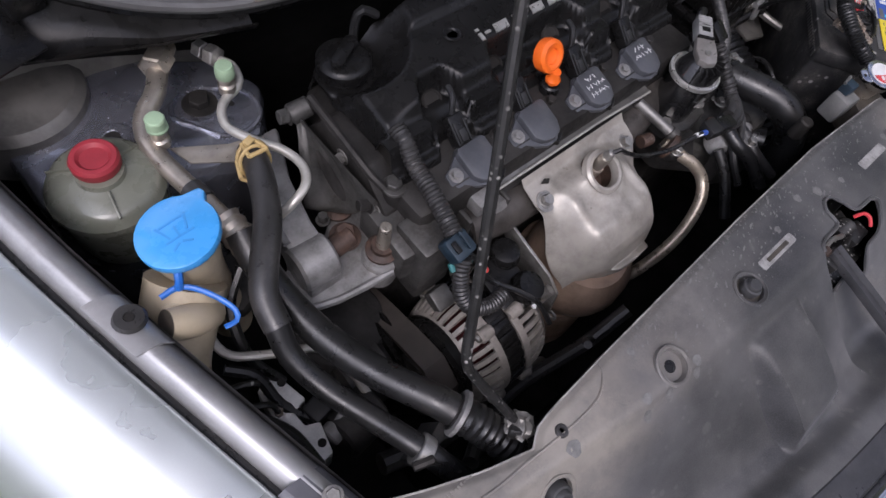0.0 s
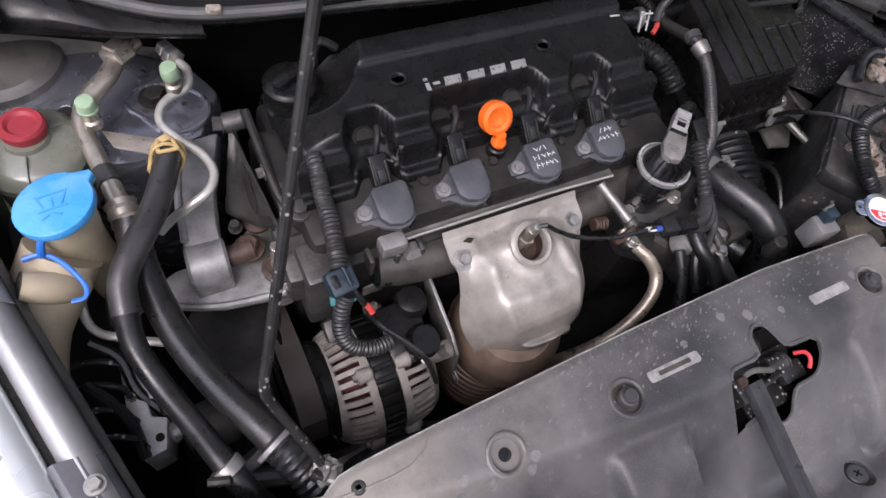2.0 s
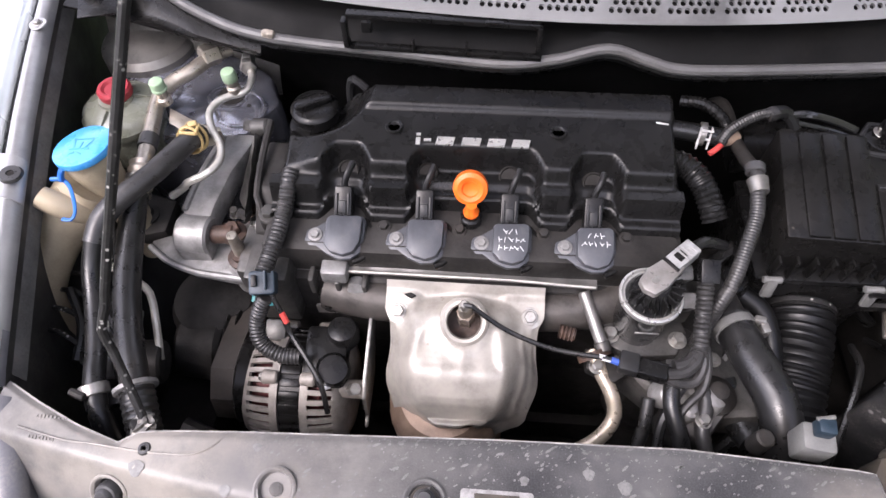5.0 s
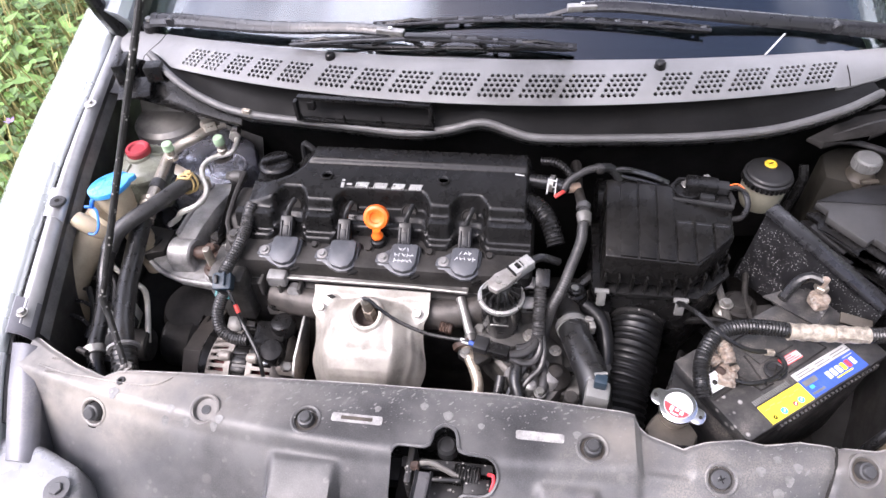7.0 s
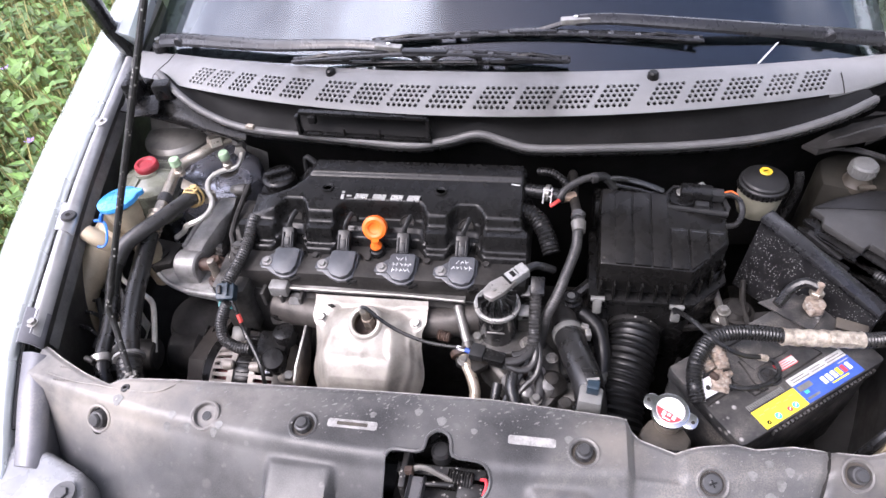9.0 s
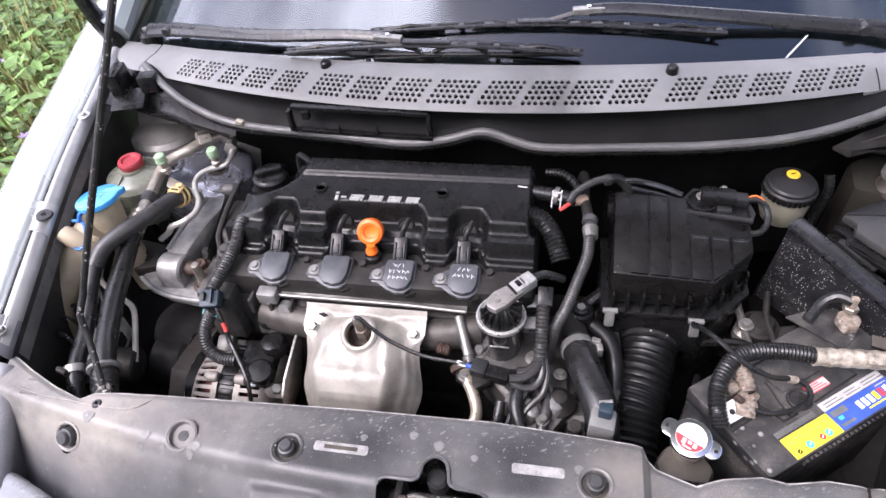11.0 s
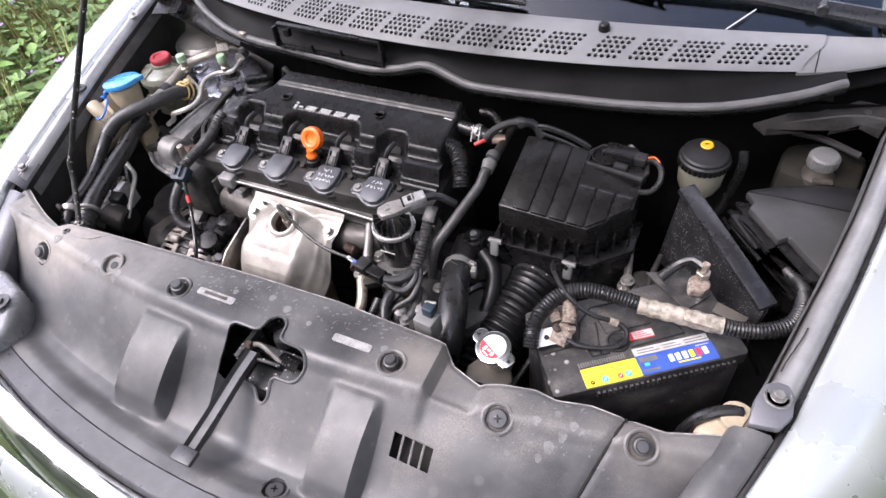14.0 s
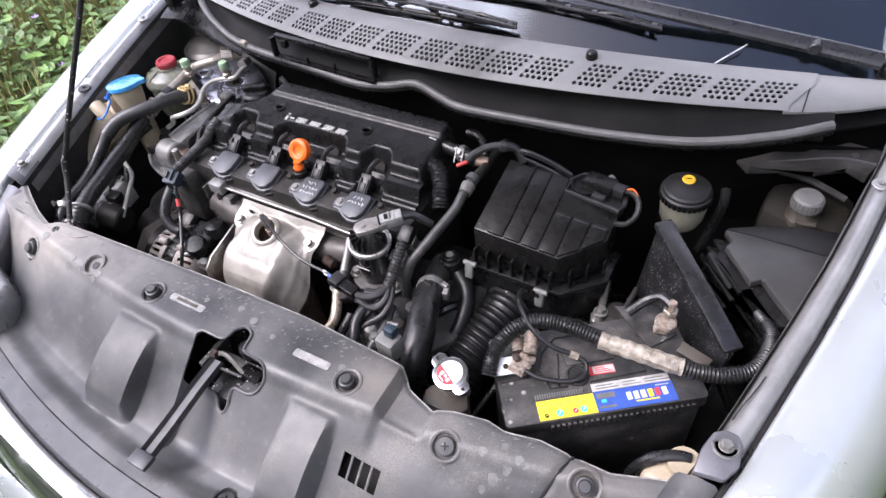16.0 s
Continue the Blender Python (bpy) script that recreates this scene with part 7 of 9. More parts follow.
part("crank_pulley", lathe([(0.0, 0), (0.066, 0), (0.07, 0.004), (0.066, 0.012), (0.07, 0.022), (0, 0.024)], m=pose(-0.428, 0.0, 0.50, 0, 90, 0), seg=36), ALLOY_DARK, belt)
part("pulley_guard", lathe([(0.04, 0), (0.055, 0.0), (0.06, 0.004), (0.055, 0.018), (0.05, 0.02)], m=pose(-0.4010, -0.105, 0.695, 0, 90, 0), seg=36), PLASTIC_DUSTY, belt)

loom = thing("alternator_harness", (-0.34, 0.0, 0.80), "grey corrugated wiring conduit with a blue-grey connector", "wiring harness")
part("conduit", tube([(-0.340, 0.068, 0.892), (-0.341, 0.052, 0.888), (-0.343, 0.03, 0.874), (-0.346, 0.0, 0.868), (-0.351, -0.03, 0.862), (-0.354, -0.046, 0.858)], 0.0085, 14, rib=0.0042, depth=0.0014), RUBBER_GREY, loom, "grey corrugated conduit")
part("connector", prism(rounded(0.028, 0.026, 0.004), -0.009, 0.009, 0.002, m=pose(-0.355, -0.054, 0.848, 25, 0, 8)), BLUE_PLUG, loom, "blue-grey connector block")
for k in range(4):
    part("seal_plug", rod((-0.366 + 0.0065 * k, -0.060 - 0.001 * k, 0.834), (-0.367 + 0.0065 * k, -0.068 - 0.001 * k, 0.829), 0.0034, seg=10, bev=0.0008), TEAL, loom, "teal rubber wire seal")
part("connector_latch", box((-0.362, -0.058, 0.859), (0.006, 0.013, 0.003), (25, 0, 8), 0.001), PLASTIC, loom)
part("connector_lip", box((-0.350, -0.056, 0.860), (0.003, 0.022, 0.004), (25, 0, 8), 0.001), BLUE_PLUG, loom)
part("lower_conduit", tube([(-0.352, -0.064, 0.838), (-0.360, -0.072, 0.825), (-0.366, -0.086, 0.806), (-0.360, -0.100, 0.79), (-0.340, -0.108, 0.782), (-0.318, -0.108, 0.780)], 0.0082, 12, rib=0.0042, depth=0.0013), RUBBER_GREY, loom, "grey corrugated conduit")
part("side_cable", tube([(-0.347, -0.062, 0.842), (-0.338, -0.074, 0.826), (-0.328, -0.090, 0.80), (-0.306, -0.116, 0.788), (-0.290, -0.138, 0.775), (-0.283, -0.160, 0.75)], 0.0032, 8, 0.006), RUBBER, loom, "thin black cable")
part("red_sleeve", tube([(-0.336, -0.076, 0.824), (-0.331, -0.083, 0.814)], 0.0034, 8, 0.004), RED_WIRE, loom, "red wire sleeve")

# ---- right of the engine: EGR valve, hoses and cables ----
egr = thing("exhaust_gas_valve", (0.058, -0.045, 0.78), "black round valve with a silver crimped ring and grey plug", "valve")
part("lower_body", lathe([(0.0, -0.085), (0.026, -0.085), (0.027, -0.06), (0.0285, -0.055), (0.029, -0.012), (0.031, -0.006), (0.0, -0.006)], at=(0.058, -0.045, 0.8540), seg=32), GLOSS_BLACK, egr)
part("silver_ring", lathe([(0.0285, -0.005), (0.0325, -0.004), (0.0335, 0.0), (0.0328, 0.0025), (0.0305, 0.0032), (0.0290, 0.001)], at=(0.058, -0.045, 0.8520), seg=40), ZINC, egr, "crimped silver ring")
part("upper_dome", lathe([(0.0275, 0.0), (0.026, 0.004), (0.017, 0.022), (0.014, 0.027), (0.0, 0.028)], at=(0.058, -0.045, 0.8520), seg=32), GLOSS_BLACK, egr, "black domed top")
for k in range(9):
    a = radians(200 + 22 * k)
    part("dome_fin", box((0.058 + 0.0215 * math.cos(a), -0.045 + 0.0215 * math.sin(a), 0.8650), (0.013, 0.0018, 0.022), (0, 0, math.degrees(a)), 0.0004), PLASTIC, egr)
part("top_plate", prism([(-0.012, -0.012), (0.004, -0.014), (0.034, -0.010), (0.036, 0.010), (0.004, 0.014), (-0.012, 0.010), (-0.016, 0.0)], 0.0, 0.010, 0.002, m=pose(0.054, -0.045, 0.8760, 0, -4, 42)), PLATE_PALE, egr, "dull pale metal top plate")
part("plate_screw", lathe([(0, 0), (0.0042, 0), (0.004, 0.0014), (0, 0.0016)], m=pose(0.054, -0.046, 0.8860, 0, -4, 0), seg=14), STEEL, egr)
part("plug_window", box((0.080, -0.0195, 0.8926), (0.010, 0.010, 0.0012), (0, -6, 42), 0.0), PLASTIC, egr)
part("plug_seal", box((0.071, -0.028, 0.8830), (0.003, 0.020, 0.016), (0, -6, 42), 0.0005), PLASTIC, egr)
part("plug", box((0.084, -0.016, 0.8840), (0.034, 0.019, 0.017), (0, -6, 42), 0.002), PALE_PLUG, egr, "pale grey plug")
for d in (-0.006, 0.001, 0.008):
    part("plug_rib", box((0.086 + d * 0.74, -0.014 + d * 0.67, 0.8930), (0.0022, 0.017, 0.002), (0, -6, 42), 0.0004), PALE_PLUG, egr)
part("lead", tube([(0.097, -0.004, 0.8840), (0.108, 0.004, 0.8840), (0.122, 0.008, 0.8780), (0.136, 0.012, 0.8680)], 0.006, 10, 0.005), RUBBER, egr, "black sleeved lead")
for y, z, w in ((-0.002, 0.828, 0.024), (-0.034, 0.822, 0.026)):
    lug = part("cast_lug", box((0.099, y, z), (w, 0.018, 0.026), (20, 0, 4), 0.003), ALLOY, egr, "square cast lug beside the valve")
    part("lug_window", box((0.099, y - 0.0092, z + 0.001), (0.010, 0.0016, 0.011), (20, 0, 4), 0.0006), VOID, lug)
part("lug_post", box((0.099, -0.018, 0.797), (0.028, 0.044, 0.032), (0, 0, 4), 0.004), ALLOY_MID, egr)
part("body_slot", box((0.058, -0.0742, 0.822), (0.026, 0.002, 0.003), (0, 0, 0), 0.001), STEEL, egr, "bright slot low on the body")
part("base_flange", prism([(0.02, -0.07), (0.05, -0.085), (0.10, -0.08), (0.115, -0.05), (0.10, -0.01), (0.05, -0.005), (0.02, -0.02)], 0.768, 0.784, 0.004), ALLOY_MID, egr, "cast valve base")
for x, y in ((0.102, -0.062), (0.028, -0.06), (0.086, -0.018)):
    bolt(egr, (x, y, 0.784), 0.007, 0.008, (0, 0, 1), STEEL, 1.5)
pipe = thing("exhaust_gas_pipe", (0.03, -0.12, 0.70), "bent bare metal pipe below the valve", "pipe")
part("pipe", tube([(0.008, -0.078, 0.782), (0.016, -0.099, 0.775), (0.028, -0.122, 0.768), (0.033, -0.142, 0.756), (0.022, -0.160, 0.742), (0.000, -0.172, 0.722), (-0.03, -0.178, 0.695), (-0.065, -0.174, 0.655), (-0.10, -0.160, 0.61), (-0.12, -0.140, 0.56)], 0.0082, 14, 0.006), GOLD_PIPE, pipe)
part("flange", lathe([(0.0, -0.004), (0.019, -0.004), (0.019, 0.004), (0, 0.004)], m=aim((0.010, -0.084, 0.780), (0.016, -0.099, 0.775))[0], seg=20), RUST, pipe, "rusty pipe flange")
conn = thing("sensor_connector", (0.045, -0.112, 0.80), "black sensor connector with white and blue wires", "connector")
part("housing", box((0.052, -0.113, 0.818), (0.046, 0.018, 0.016), (0, 0, -12), 0.002), PLASTIC, conn)
part("housing_cap", box((0.036, -0.110, 0.823), (0.020, 0.022, 0.014), (0, 0, -12), 0.002), PLASTIC_GREY, conn)
part("tail", tube([(0.075, -0.118, 0.818), (0.092, -0.115, 0.818), (0.106, -0.104, 0.820), (0.112, -0.088, 0.822)], 0.006, 10, 0.005), RUBBER_GREY, conn, "taped grey wires")
part("white_wire", tube([(0.006, -0.105, 0.824), (0.026, -0.109, 0.822)], 0.0032, 8, 0.006), WHITE, conn, "white taped wire")
part("blue_wire", tube([(0.018, -0.1075, 0.8235), (0.028, -0.110, 0.822)], 0.0036, 8, 0.006), LABEL_BLUE, conn, "blue wire end")
part("red_seal", box((0.073, -0.117, 0.821), (0.0015, 0.010, 0.006), (0, 0, -12), 0.0003), RED_WIRE, conn)

harn = thing("engine_harness", (0.13, 0.05, 0.85), "grey corrugated main wiring harness crossing the engine bay", "wiring harness")
part("upper_conduit", tube([(0.167, 0.090, 0.907), (0.169, 0.074, 0.906), (0.167, 0.055, 0.901), (0.165, 0.034, 0.891), (0.154, 0.002, 0.876), (0.142, -0.028, 0.859), (0.130, -0.047, 0.840), (0.124, -0.058, 0.812), (0.122, -0.062, 0.780)], 0.0074, 14, rib=0.0034, depth=0.0005), RUBBER_GREY, harn, "grey corrugated conduit")
part("lower_conduit", tube([(0.112, -0.030, 0.868), (0.112, -0.045, 0.856), (0.112, -0.065, 0.840), (0.112, -0.085, 0.824), (0.108, -0.098, 0.815)], 0.0078, 14, rib=0.005, depth=0.0014), RUBBER_GREY, harn, "grey corrugated conduit")
part("socket", box((0.114, -0.024, 0.872), (0.020, 0.026, 0.016), (30, 0, 0), 0.002), PLASTIC, harn)
part("tie_band", rod((0.168, 0.092, 0.908), (0.167, 0.082, 0.907), 0.0104, bev=0.001), CLIP, harn, "dull tape band")
part("taped_bend", tube([(0.168, 0.074, 0.906), (0.169, 0.058, 0.903)], 0.0112, 12, 0.006, ends=0.0095), STRIP_METAL, harn, "worn foil tape on the conduit")
part("branch_hose", tube([(0.138, 0.126, 0.903), (0.146, 0.136, 0.912), (0.160, 0.143, 0.921), (0.175, 0.148, 0.927), (0.188, 0.149, 0.930)], 0.0055, 10, rib=0.003, depth=0.0005), RUBBER_GREY, harn, "thin ribbed sleeve over the wires")
part("branch_plug", box((0.190, 0.149, 0.929), (0.012, 0.014, 0.013), (0, 0, 20), 0.003), RUBBER_GREY, harn)
part("loom_tail", tube([(0.192, 0.150, 0.929), (0.204, 0.156, 0.926), (0.215, 0.154, 0.918), (0.222, 0.150, 0.908)], 0.0072, 10, 0.006), RUBBER, harn, "taped black loom over the air box corner")
part("red_wire", tube([(0.140, 0.125, 0.903), (0.133, 0.118, 0.902), (0.126, 0.114, 0.899)], 0.0032, 8, 0.004), RED_WIRE, harn, "red wire end")
part("wires_down", tube([(0.108, -0.098, 0.815), (0.100, -0.115, 0.80), (0.088, -0.135, 0.785), (0.078, -0.155, 0.77), (0.075, -0.18, 0.75)], 0.0055, 8, 0.006), RUBBER, harn)
part("wires_across", tube([(0.112, -0.088, 0.822), (0.10, -0.106, 0.812), (0.08, -0.11, 0.806), (0.07, -0.118, 0.80)], 0.005, 8, 0.006), RUBBER_GREY, harn)
cov_hose = thing("breather_conduit", (0.11, 0.08, 0.86), "black corrugated conduit leaving the engine cover", "wiring harness")
part("conduit", tube([(0.080, 0.105, 0.895), (0.096, 0.100, 0.895), (0.110, 0.088, 0.892), (0.122, 0.068, 0.884), (0.132, 0.045, 0.868)], 0.0125, 14, rib=0.006, depth=0.002), PLASTIC, cov_hose)
pcv = thing("vacuum_hose", (0.10, 0.138, 0.89), "short black hose with two white spring clamps", "hose")
part("hose", tube([(0.060, 0.150, 0.903), (0.085, 0.147, 0.902), (0.121, 0.142, 0.901), (0.148, 0.139, 0.897)], 0.0105, 14, 0.008), RUBBER, pcv)
for x, y, z in ((0.072, 0.149, 0.9025), (0.121, 0.142, 0.901)):
    part("spring_clamp", lathe([(0.0112, -0.004), (0.0132, -0.0035), (0.0132, 0.0035), (0.0112, 0.004)], m=aim((x, y, z), (x + 0.04, y - 0.009, z))[0], seg=22), STEEL, pcv, "bright spring clamp")
    for dx, dz, w, h in ((-0.006, 0.0, 0.0022, 0.026), (0.006, 0.0, 0.0022, 0.026), (0.0, 0.012, 0.014, 0.0022), (0.0, -0.001, 0.012, 0.0022)):
        part("clamp_wire", box((x + dx, y - 0.011, z + 0.004 + dz), (w, 0.0025, h), (-25, 0, -8), 0.0006), TAG_PALE, pcv, "pale clamp ear")
part("spigot", tube([(0.145, 0.138, 0.896), (0.163, 0.146, 0.893)], 0.0078, 12, 0.01), CAT, pcv, "browned pipe stub")
part("riser", tube([(0.160, 0.250, 0.84), (0.161, 0.220, 0.876), (0.162, 0.190, 0.888), (0.162, 0.150, 0.889), (0.165, 0.118, 0.895), (0.167, 0.090, 0.905)], 0.0075, 12, 0.008), ALLOY_DARK, pcv, "dark browned steel riser pipe")
behind = thing("fuel_hose", (-0.06, 0.2, 0.88), "thin black hose behind the engine cover", "hose")
part("hose", tube([(0.105, 0.195, 0.90), (0.13, 0.185, 0.905), (0.15, 0.165, 0.90), (0.155, 0.145, 0.89)], 0.0062, 10, rib=0.005, depth=0.001), PLASTIC, behind)
part("pipe_up", tube([(-0.295, 0.195, 0.86), (-0.292, 0.198, 0.90), (-0.285, 0.195, 0.915), (-0.27, 0.19, 0.905)], 0.005, 8, 0.008), PLASTIC_GREY, behind)
rad_hose = thing("radiator_hose", (0.18, -0.09, 0.75), "fat black radiator hose with a spring clamp", "hose")
part("spout", tube([(0.150, 0.010, 0.792), (0.155, -0.020, 0.795), (0.161, -0.045, 0.798)], 0.0185, 16, 0.008), ALLOY_DARK, rad_hose, "cast coolant outlet")
part("hose", tube([(0.160, -0.040, 0.798), (0.166, -0.068, 0.802), (0.177, -0.100, 0.804), (0.188, -0.130, 0.802), (0.193, -0.155, 0.792), (0.194, -0.174, 0.772), (0.190, -0.186, 0.740), (0.184, -0.195, 0.70)], 0.0215, 18, 0.008), RUBBER, rad_hose)
part("clamp", lathe([(0.0222, -0.0055), (0.0234, -0.005), (0.0234, 0.005), (0.0222, 0.0055)], m=aim((0.1615, -0.050, 0.7985), (0.166, -0.068, 0.802))[0], seg=32), GREY_PLUG, rad_hose, "grey spring clamp")
part("clamp_slot", box((0.1625, -0.0585, 0.8235), (0.016, 0.0050, 0.0016), (8, 0, -12), 0.0006), PLASTIC, rad_hose)
part("clamp_ear", box((0.189, -0.054, 0.806), (0.008, 0.012, 0.016), (0, 0, 10), 0.001), STEEL, rad_hose)
part("clamp_ear", box((0.184, -0.046, 0.812), (0.012, 0.008, 0.012), (0, 0, -15), 0.002), STEEL, rad_hose)
stub = thing("lower_coolant_pipe", (0.12, -0.14, 0.68), "dusty coolant pipe stub with a clamped rubber joint", "pipe")
part("stub", rod((0.118, -0.128, 0.775), (0.121, -0.142, 0.725), 0.0165, 0.018, seg=20, bev=0.002), ALLOY, stub, "cast stub")
part("joint", rod((0.121, -0.142, 0.735), (0.124, -0.155, 0.67), 0.0205, seg=20, bev=0.003), RUBBER, stub, "rubber joint")
part("clamp_band", lathe([(0.0205, -0.005), (0.0218, -0.004), (0.0218, 0.004), (0.0205, 0.005)], m=aim((0.1215, -0.144, 0.722), (0.1235, -0.153, 0.68))[0], seg=26), ROD, stub, "worm clamp band")
part("clamp_screw", box((0.140, -0.150, 0.722), (0.010, 0.012, 0.009), (0, 0, 20), 0.002), STEEL, stub)
part("rear_pipe", tube([(0.186, -0.155, 0.74), (0.175, -0.13, 0.735), (0.160, -0.09, 0.74)], 0.019, 14, 0.01), RUBBER, stub)
loop_w = thing("sensor_wiring", (0.10, -0.10, 0.80), "taped grey sensor wires looping below the valve", "cable")
for k, pts in enumerate(([(0.112, -0.085, 0.826), (0.116, -0.102, 0.814), (0.108, -0.118, 0.806), (0.092, -0.122, 0.806), (0.076, -0.119, 0.812)], [(0.116, -0.080, 0.826), (0.122, -0.100, 0.810), (0.118, -0.122, 0.796), (0.104, -0.136, 0.788), (0.092, -0.150, 0.778)], [(0.110, -0.092, 0.818), (0.098, -0.104, 0.816), (0.084, -0.108, 0.816)])):
    part("taped_wire", tube(pts, (0.0052, 0.0046, 0.0075)[k], 10, 0.005), RUBBER_GREY, loop_w, "grey taped wires")
neck = thing("valve_coolant_pipe", (0.0, -0.05, 0.78), "short dull alloy pipe beside the valve", "pipe")
part("pipe", rod((-0.004, -0.022, 0.812), (0.017, -0.078, 0.792), 0.0070, seg=16, bev=0.001), STRIP_METAL, neck)
part("end_collar", rod((0.0155, -0.074, 0.794), (0.019, -0.084, 0.790), 0.0090, seg=16, bev=0.001), ALLOY_MID, neck)
part("rust_foot", prism([(0.0, -0.075), (0.035, -0.085), (0.05, -0.10), (0.03, -0.115), (0.0, -0.10)], 0.765, 0.780, 0.003), ALLOY_DARK, neck, "dark cast flange")
bolt(neck, (0.012, -0.098, 0.780), 0.006, 0.006, (0, 0, 1), STEEL)
part("spring", tube([(-0.030, -0.062, 0.79), (-0.012, -0.066, 0.79)], 0.007, 12, rib=0.004, depth=0.0018), RUST, neck)
stat = thing("coolant_sensor", (0.164, 0.006, 0.78), "dark round coolant fitting with a flat cap", "sensor")
part("body", lathe([(0, 0), (0.019, 0), (0.020, 0.02), (0.017, 0.03), (0.013, 0.032), (0.012, 0.035), (0, 0.035)], at=(0.164, 0.006, 0.782), seg=24), PLASTIC_DUSTY, stat)
part("cap", lathe([(0, 0), (0.0105, 0), (0.011, 0.002), (0.009, 0.004), (0, 0.004)], at=(0.164, 0.006, 0.816), seg=20), PLASTIC, stat)
part("cap_button", lathe([(0, 0), (0.006, 0), (0.0055, 0.0012), (0, 0.0014)], at=(0.164, 0.006, 0.820), seg=16), GREY_PLUG, stat)
part("side_pipe", tube([(0.18, 0.0, 0.79), (0.205, -0.02, 0.78), (0.215, -0.06, 0.76), (0.21, -0.11, 0.74)], 0.012, 12, 0.01), BELLOWS, stat)
fan = thing("fan_connector", (0.186, -0.188, 0.84), "pale grey connector block with a blue plug", "connector")
part("block", box((0.186, -0.190, 0.854), (0.029, 0.026, 0.036), (0, 0, -8), 0.004), GREY_PLUG, fan)
part("plug", box((0.188, -0.184, 0.878), (0.015, 0.014, 0.016), (0, 0, -8), 0.002), BLUE_PLUG, fan, "blue-grey plug")
part("clip", tube([(0.180, -0.178, 0.884), (0.195, -0.176, 0.886)], 0.002, 6, 0.004), STEEL, fan)
part("stud", rod((0.158, -0.180, 0.80), (0.158, -0.180, 0.83), 0.010, 0.009, bev=0.002), ALLOY_DARK, fan)
for pts, r, mt in (([(0.09, -0.10, 0.80), (0.085, -0.14, 0.79), (0.095, -0.17, 0.775), (0.10, -0.20, 0.75)], 0.009, RUBBER), ([(0.115, -0.095, 0.785), (0.125, -0.13, 0.78), (0.12, -0.16, 0.77), (0.13, -0.2, 0.75)], 0.008, RUBBER_GREY), ([(0.065, -0.13, 0.78), (0.060, -0.16, 0.76), (0.045, -0.20, 0.72)], 0.007, RUBBER)):
    th = thing("coolant_branch_hose", pts[0], "thin rubber branch hose beside the gearbox", "hose", "branch hoses")
    part("hose", tube(pts, r, 12, 0.008), mt, th)
cast = thing("water_outlet_casting", (0.12, -0.06, 0.74), "rough grey cast water outlet with bolts", "casting")
part("casting", prism([(0.085, -0.15), (0.125, -0.17), (0.155, -0.13), (0.15, -0.06), (0.12, -0.03), (0.09, -0.06)], 0.70, lambda x, y: 0.772 + 0.015 * math.sin(60 * x + 50 * y), 0.008), ALLOY_MID, cast)
part("lobe", lathe([(0, 0), (0.022, 0), (0.022, 0.010), (0.016, 0.016), (0.010, 0.024), (0, 0.026)], at=(0.140, -0.118, 0.762), seg=20), ALLOY_DARK, cast)
for x, y, w in ((0.120, -0.105, 0.013), (0.088, -0.124, 0.015), (0.133, -0.124, 0.016), (0.106, -0.140, 0.011)):
    part("casting_knob", lathe([(0.0, -0.02), (w, -0.02), (w * 1.02, -0.004), (w * 0.86, 0.004), (w * 0.5, 0.0075), (0.0, 0.008)], m=pose(x, y, 0.778, 20 * math.sin(90 * x), 15, 0), seg=20), ALLOY, cast, "rounded boss of the casting")
part("rust_patch", lathe([(0, 0), (0.014, 0), (0.012, 0.006), (0, 0.007)], at=(0.098, -0.10, 0.775), seg=14), RUST, cast)
for x, y in ((0.10, -0.13), (0.14, -0.08), (0.12, -0.15)):
    bolt(cast, (x, y, 0.778), 0.006, 0.006, (0, 0, 1), STEEL)

# ---- air box ----
abx = thing("air_filter_box", (0.30, 0.07, 0.72), "dusty black ribbed air filter box", "air filter box")
LID = [(0.200, 0.020), (0.331, 0.020), (0.383, 0.070), (0.383, 0.112), (0.300, 0.126), (0.298, 0.146), (0.202, 0.146)]


def lid_z(x, y):
    return 0.879 + 0.27 * (y - 0.02) - 0.06 * (x - 0.2)


part("lid", prism(LID, 0.818, lid_z, 0.004), PLASTIC_DUSTY, abx, "ribbed sloping lid")
for i in range(6):
    x = 0.222 + 0.0265 * i
    ytop = 0.140 if x < 0.28 else 0.086
    ylow = 0.022 if x < 0.331 else 0.022 + (x - 0.331) * 0.96
    x1 = min(x + 0.0235, 0.380)
    ylow1 = 0.022 if x1 < 0.331 else 0.022 + (x1 - 0.331) * 0.96
    pts = [(x, ylow), (x1, ylow1), (x1, ytop if x1 < 0.383 else 0.11), (x, ytop)]
    part("raised_panel", prism(pts, lambda p, q: lid_z(p, q) - 0.002, lambda p, q: lid_z(p, q) + 0.0032, 0.0012), PLASTIC_DUSTY, abx)
    if i >= 3:
        part("raised_pad", prism([(x + 0.002, 0.081), (x + 0.0225 if i < 5 else x + 0.020, 0.081), (x + 0.0225 if i < 5 else x + 0.020, 0.096), (x + 0.002, 0.096)], lambda p, q: lid_z(p, q) - 0.006, lambda p, q: lid_z(p, 0.081) + 0.0042 - 0.5 * (q - 0.081), 0.0008), COIL, abx, "bevelled end of the raised panel")
base = [(x + (0.006 if x > 0.29 else -0.006), y + (0.004 if y > 0.08 else -0.008)) for x, y in LID]
part("base", prism(base, 0.66, 0.806, 0.006), PLASTIC, abx, "black base tray")
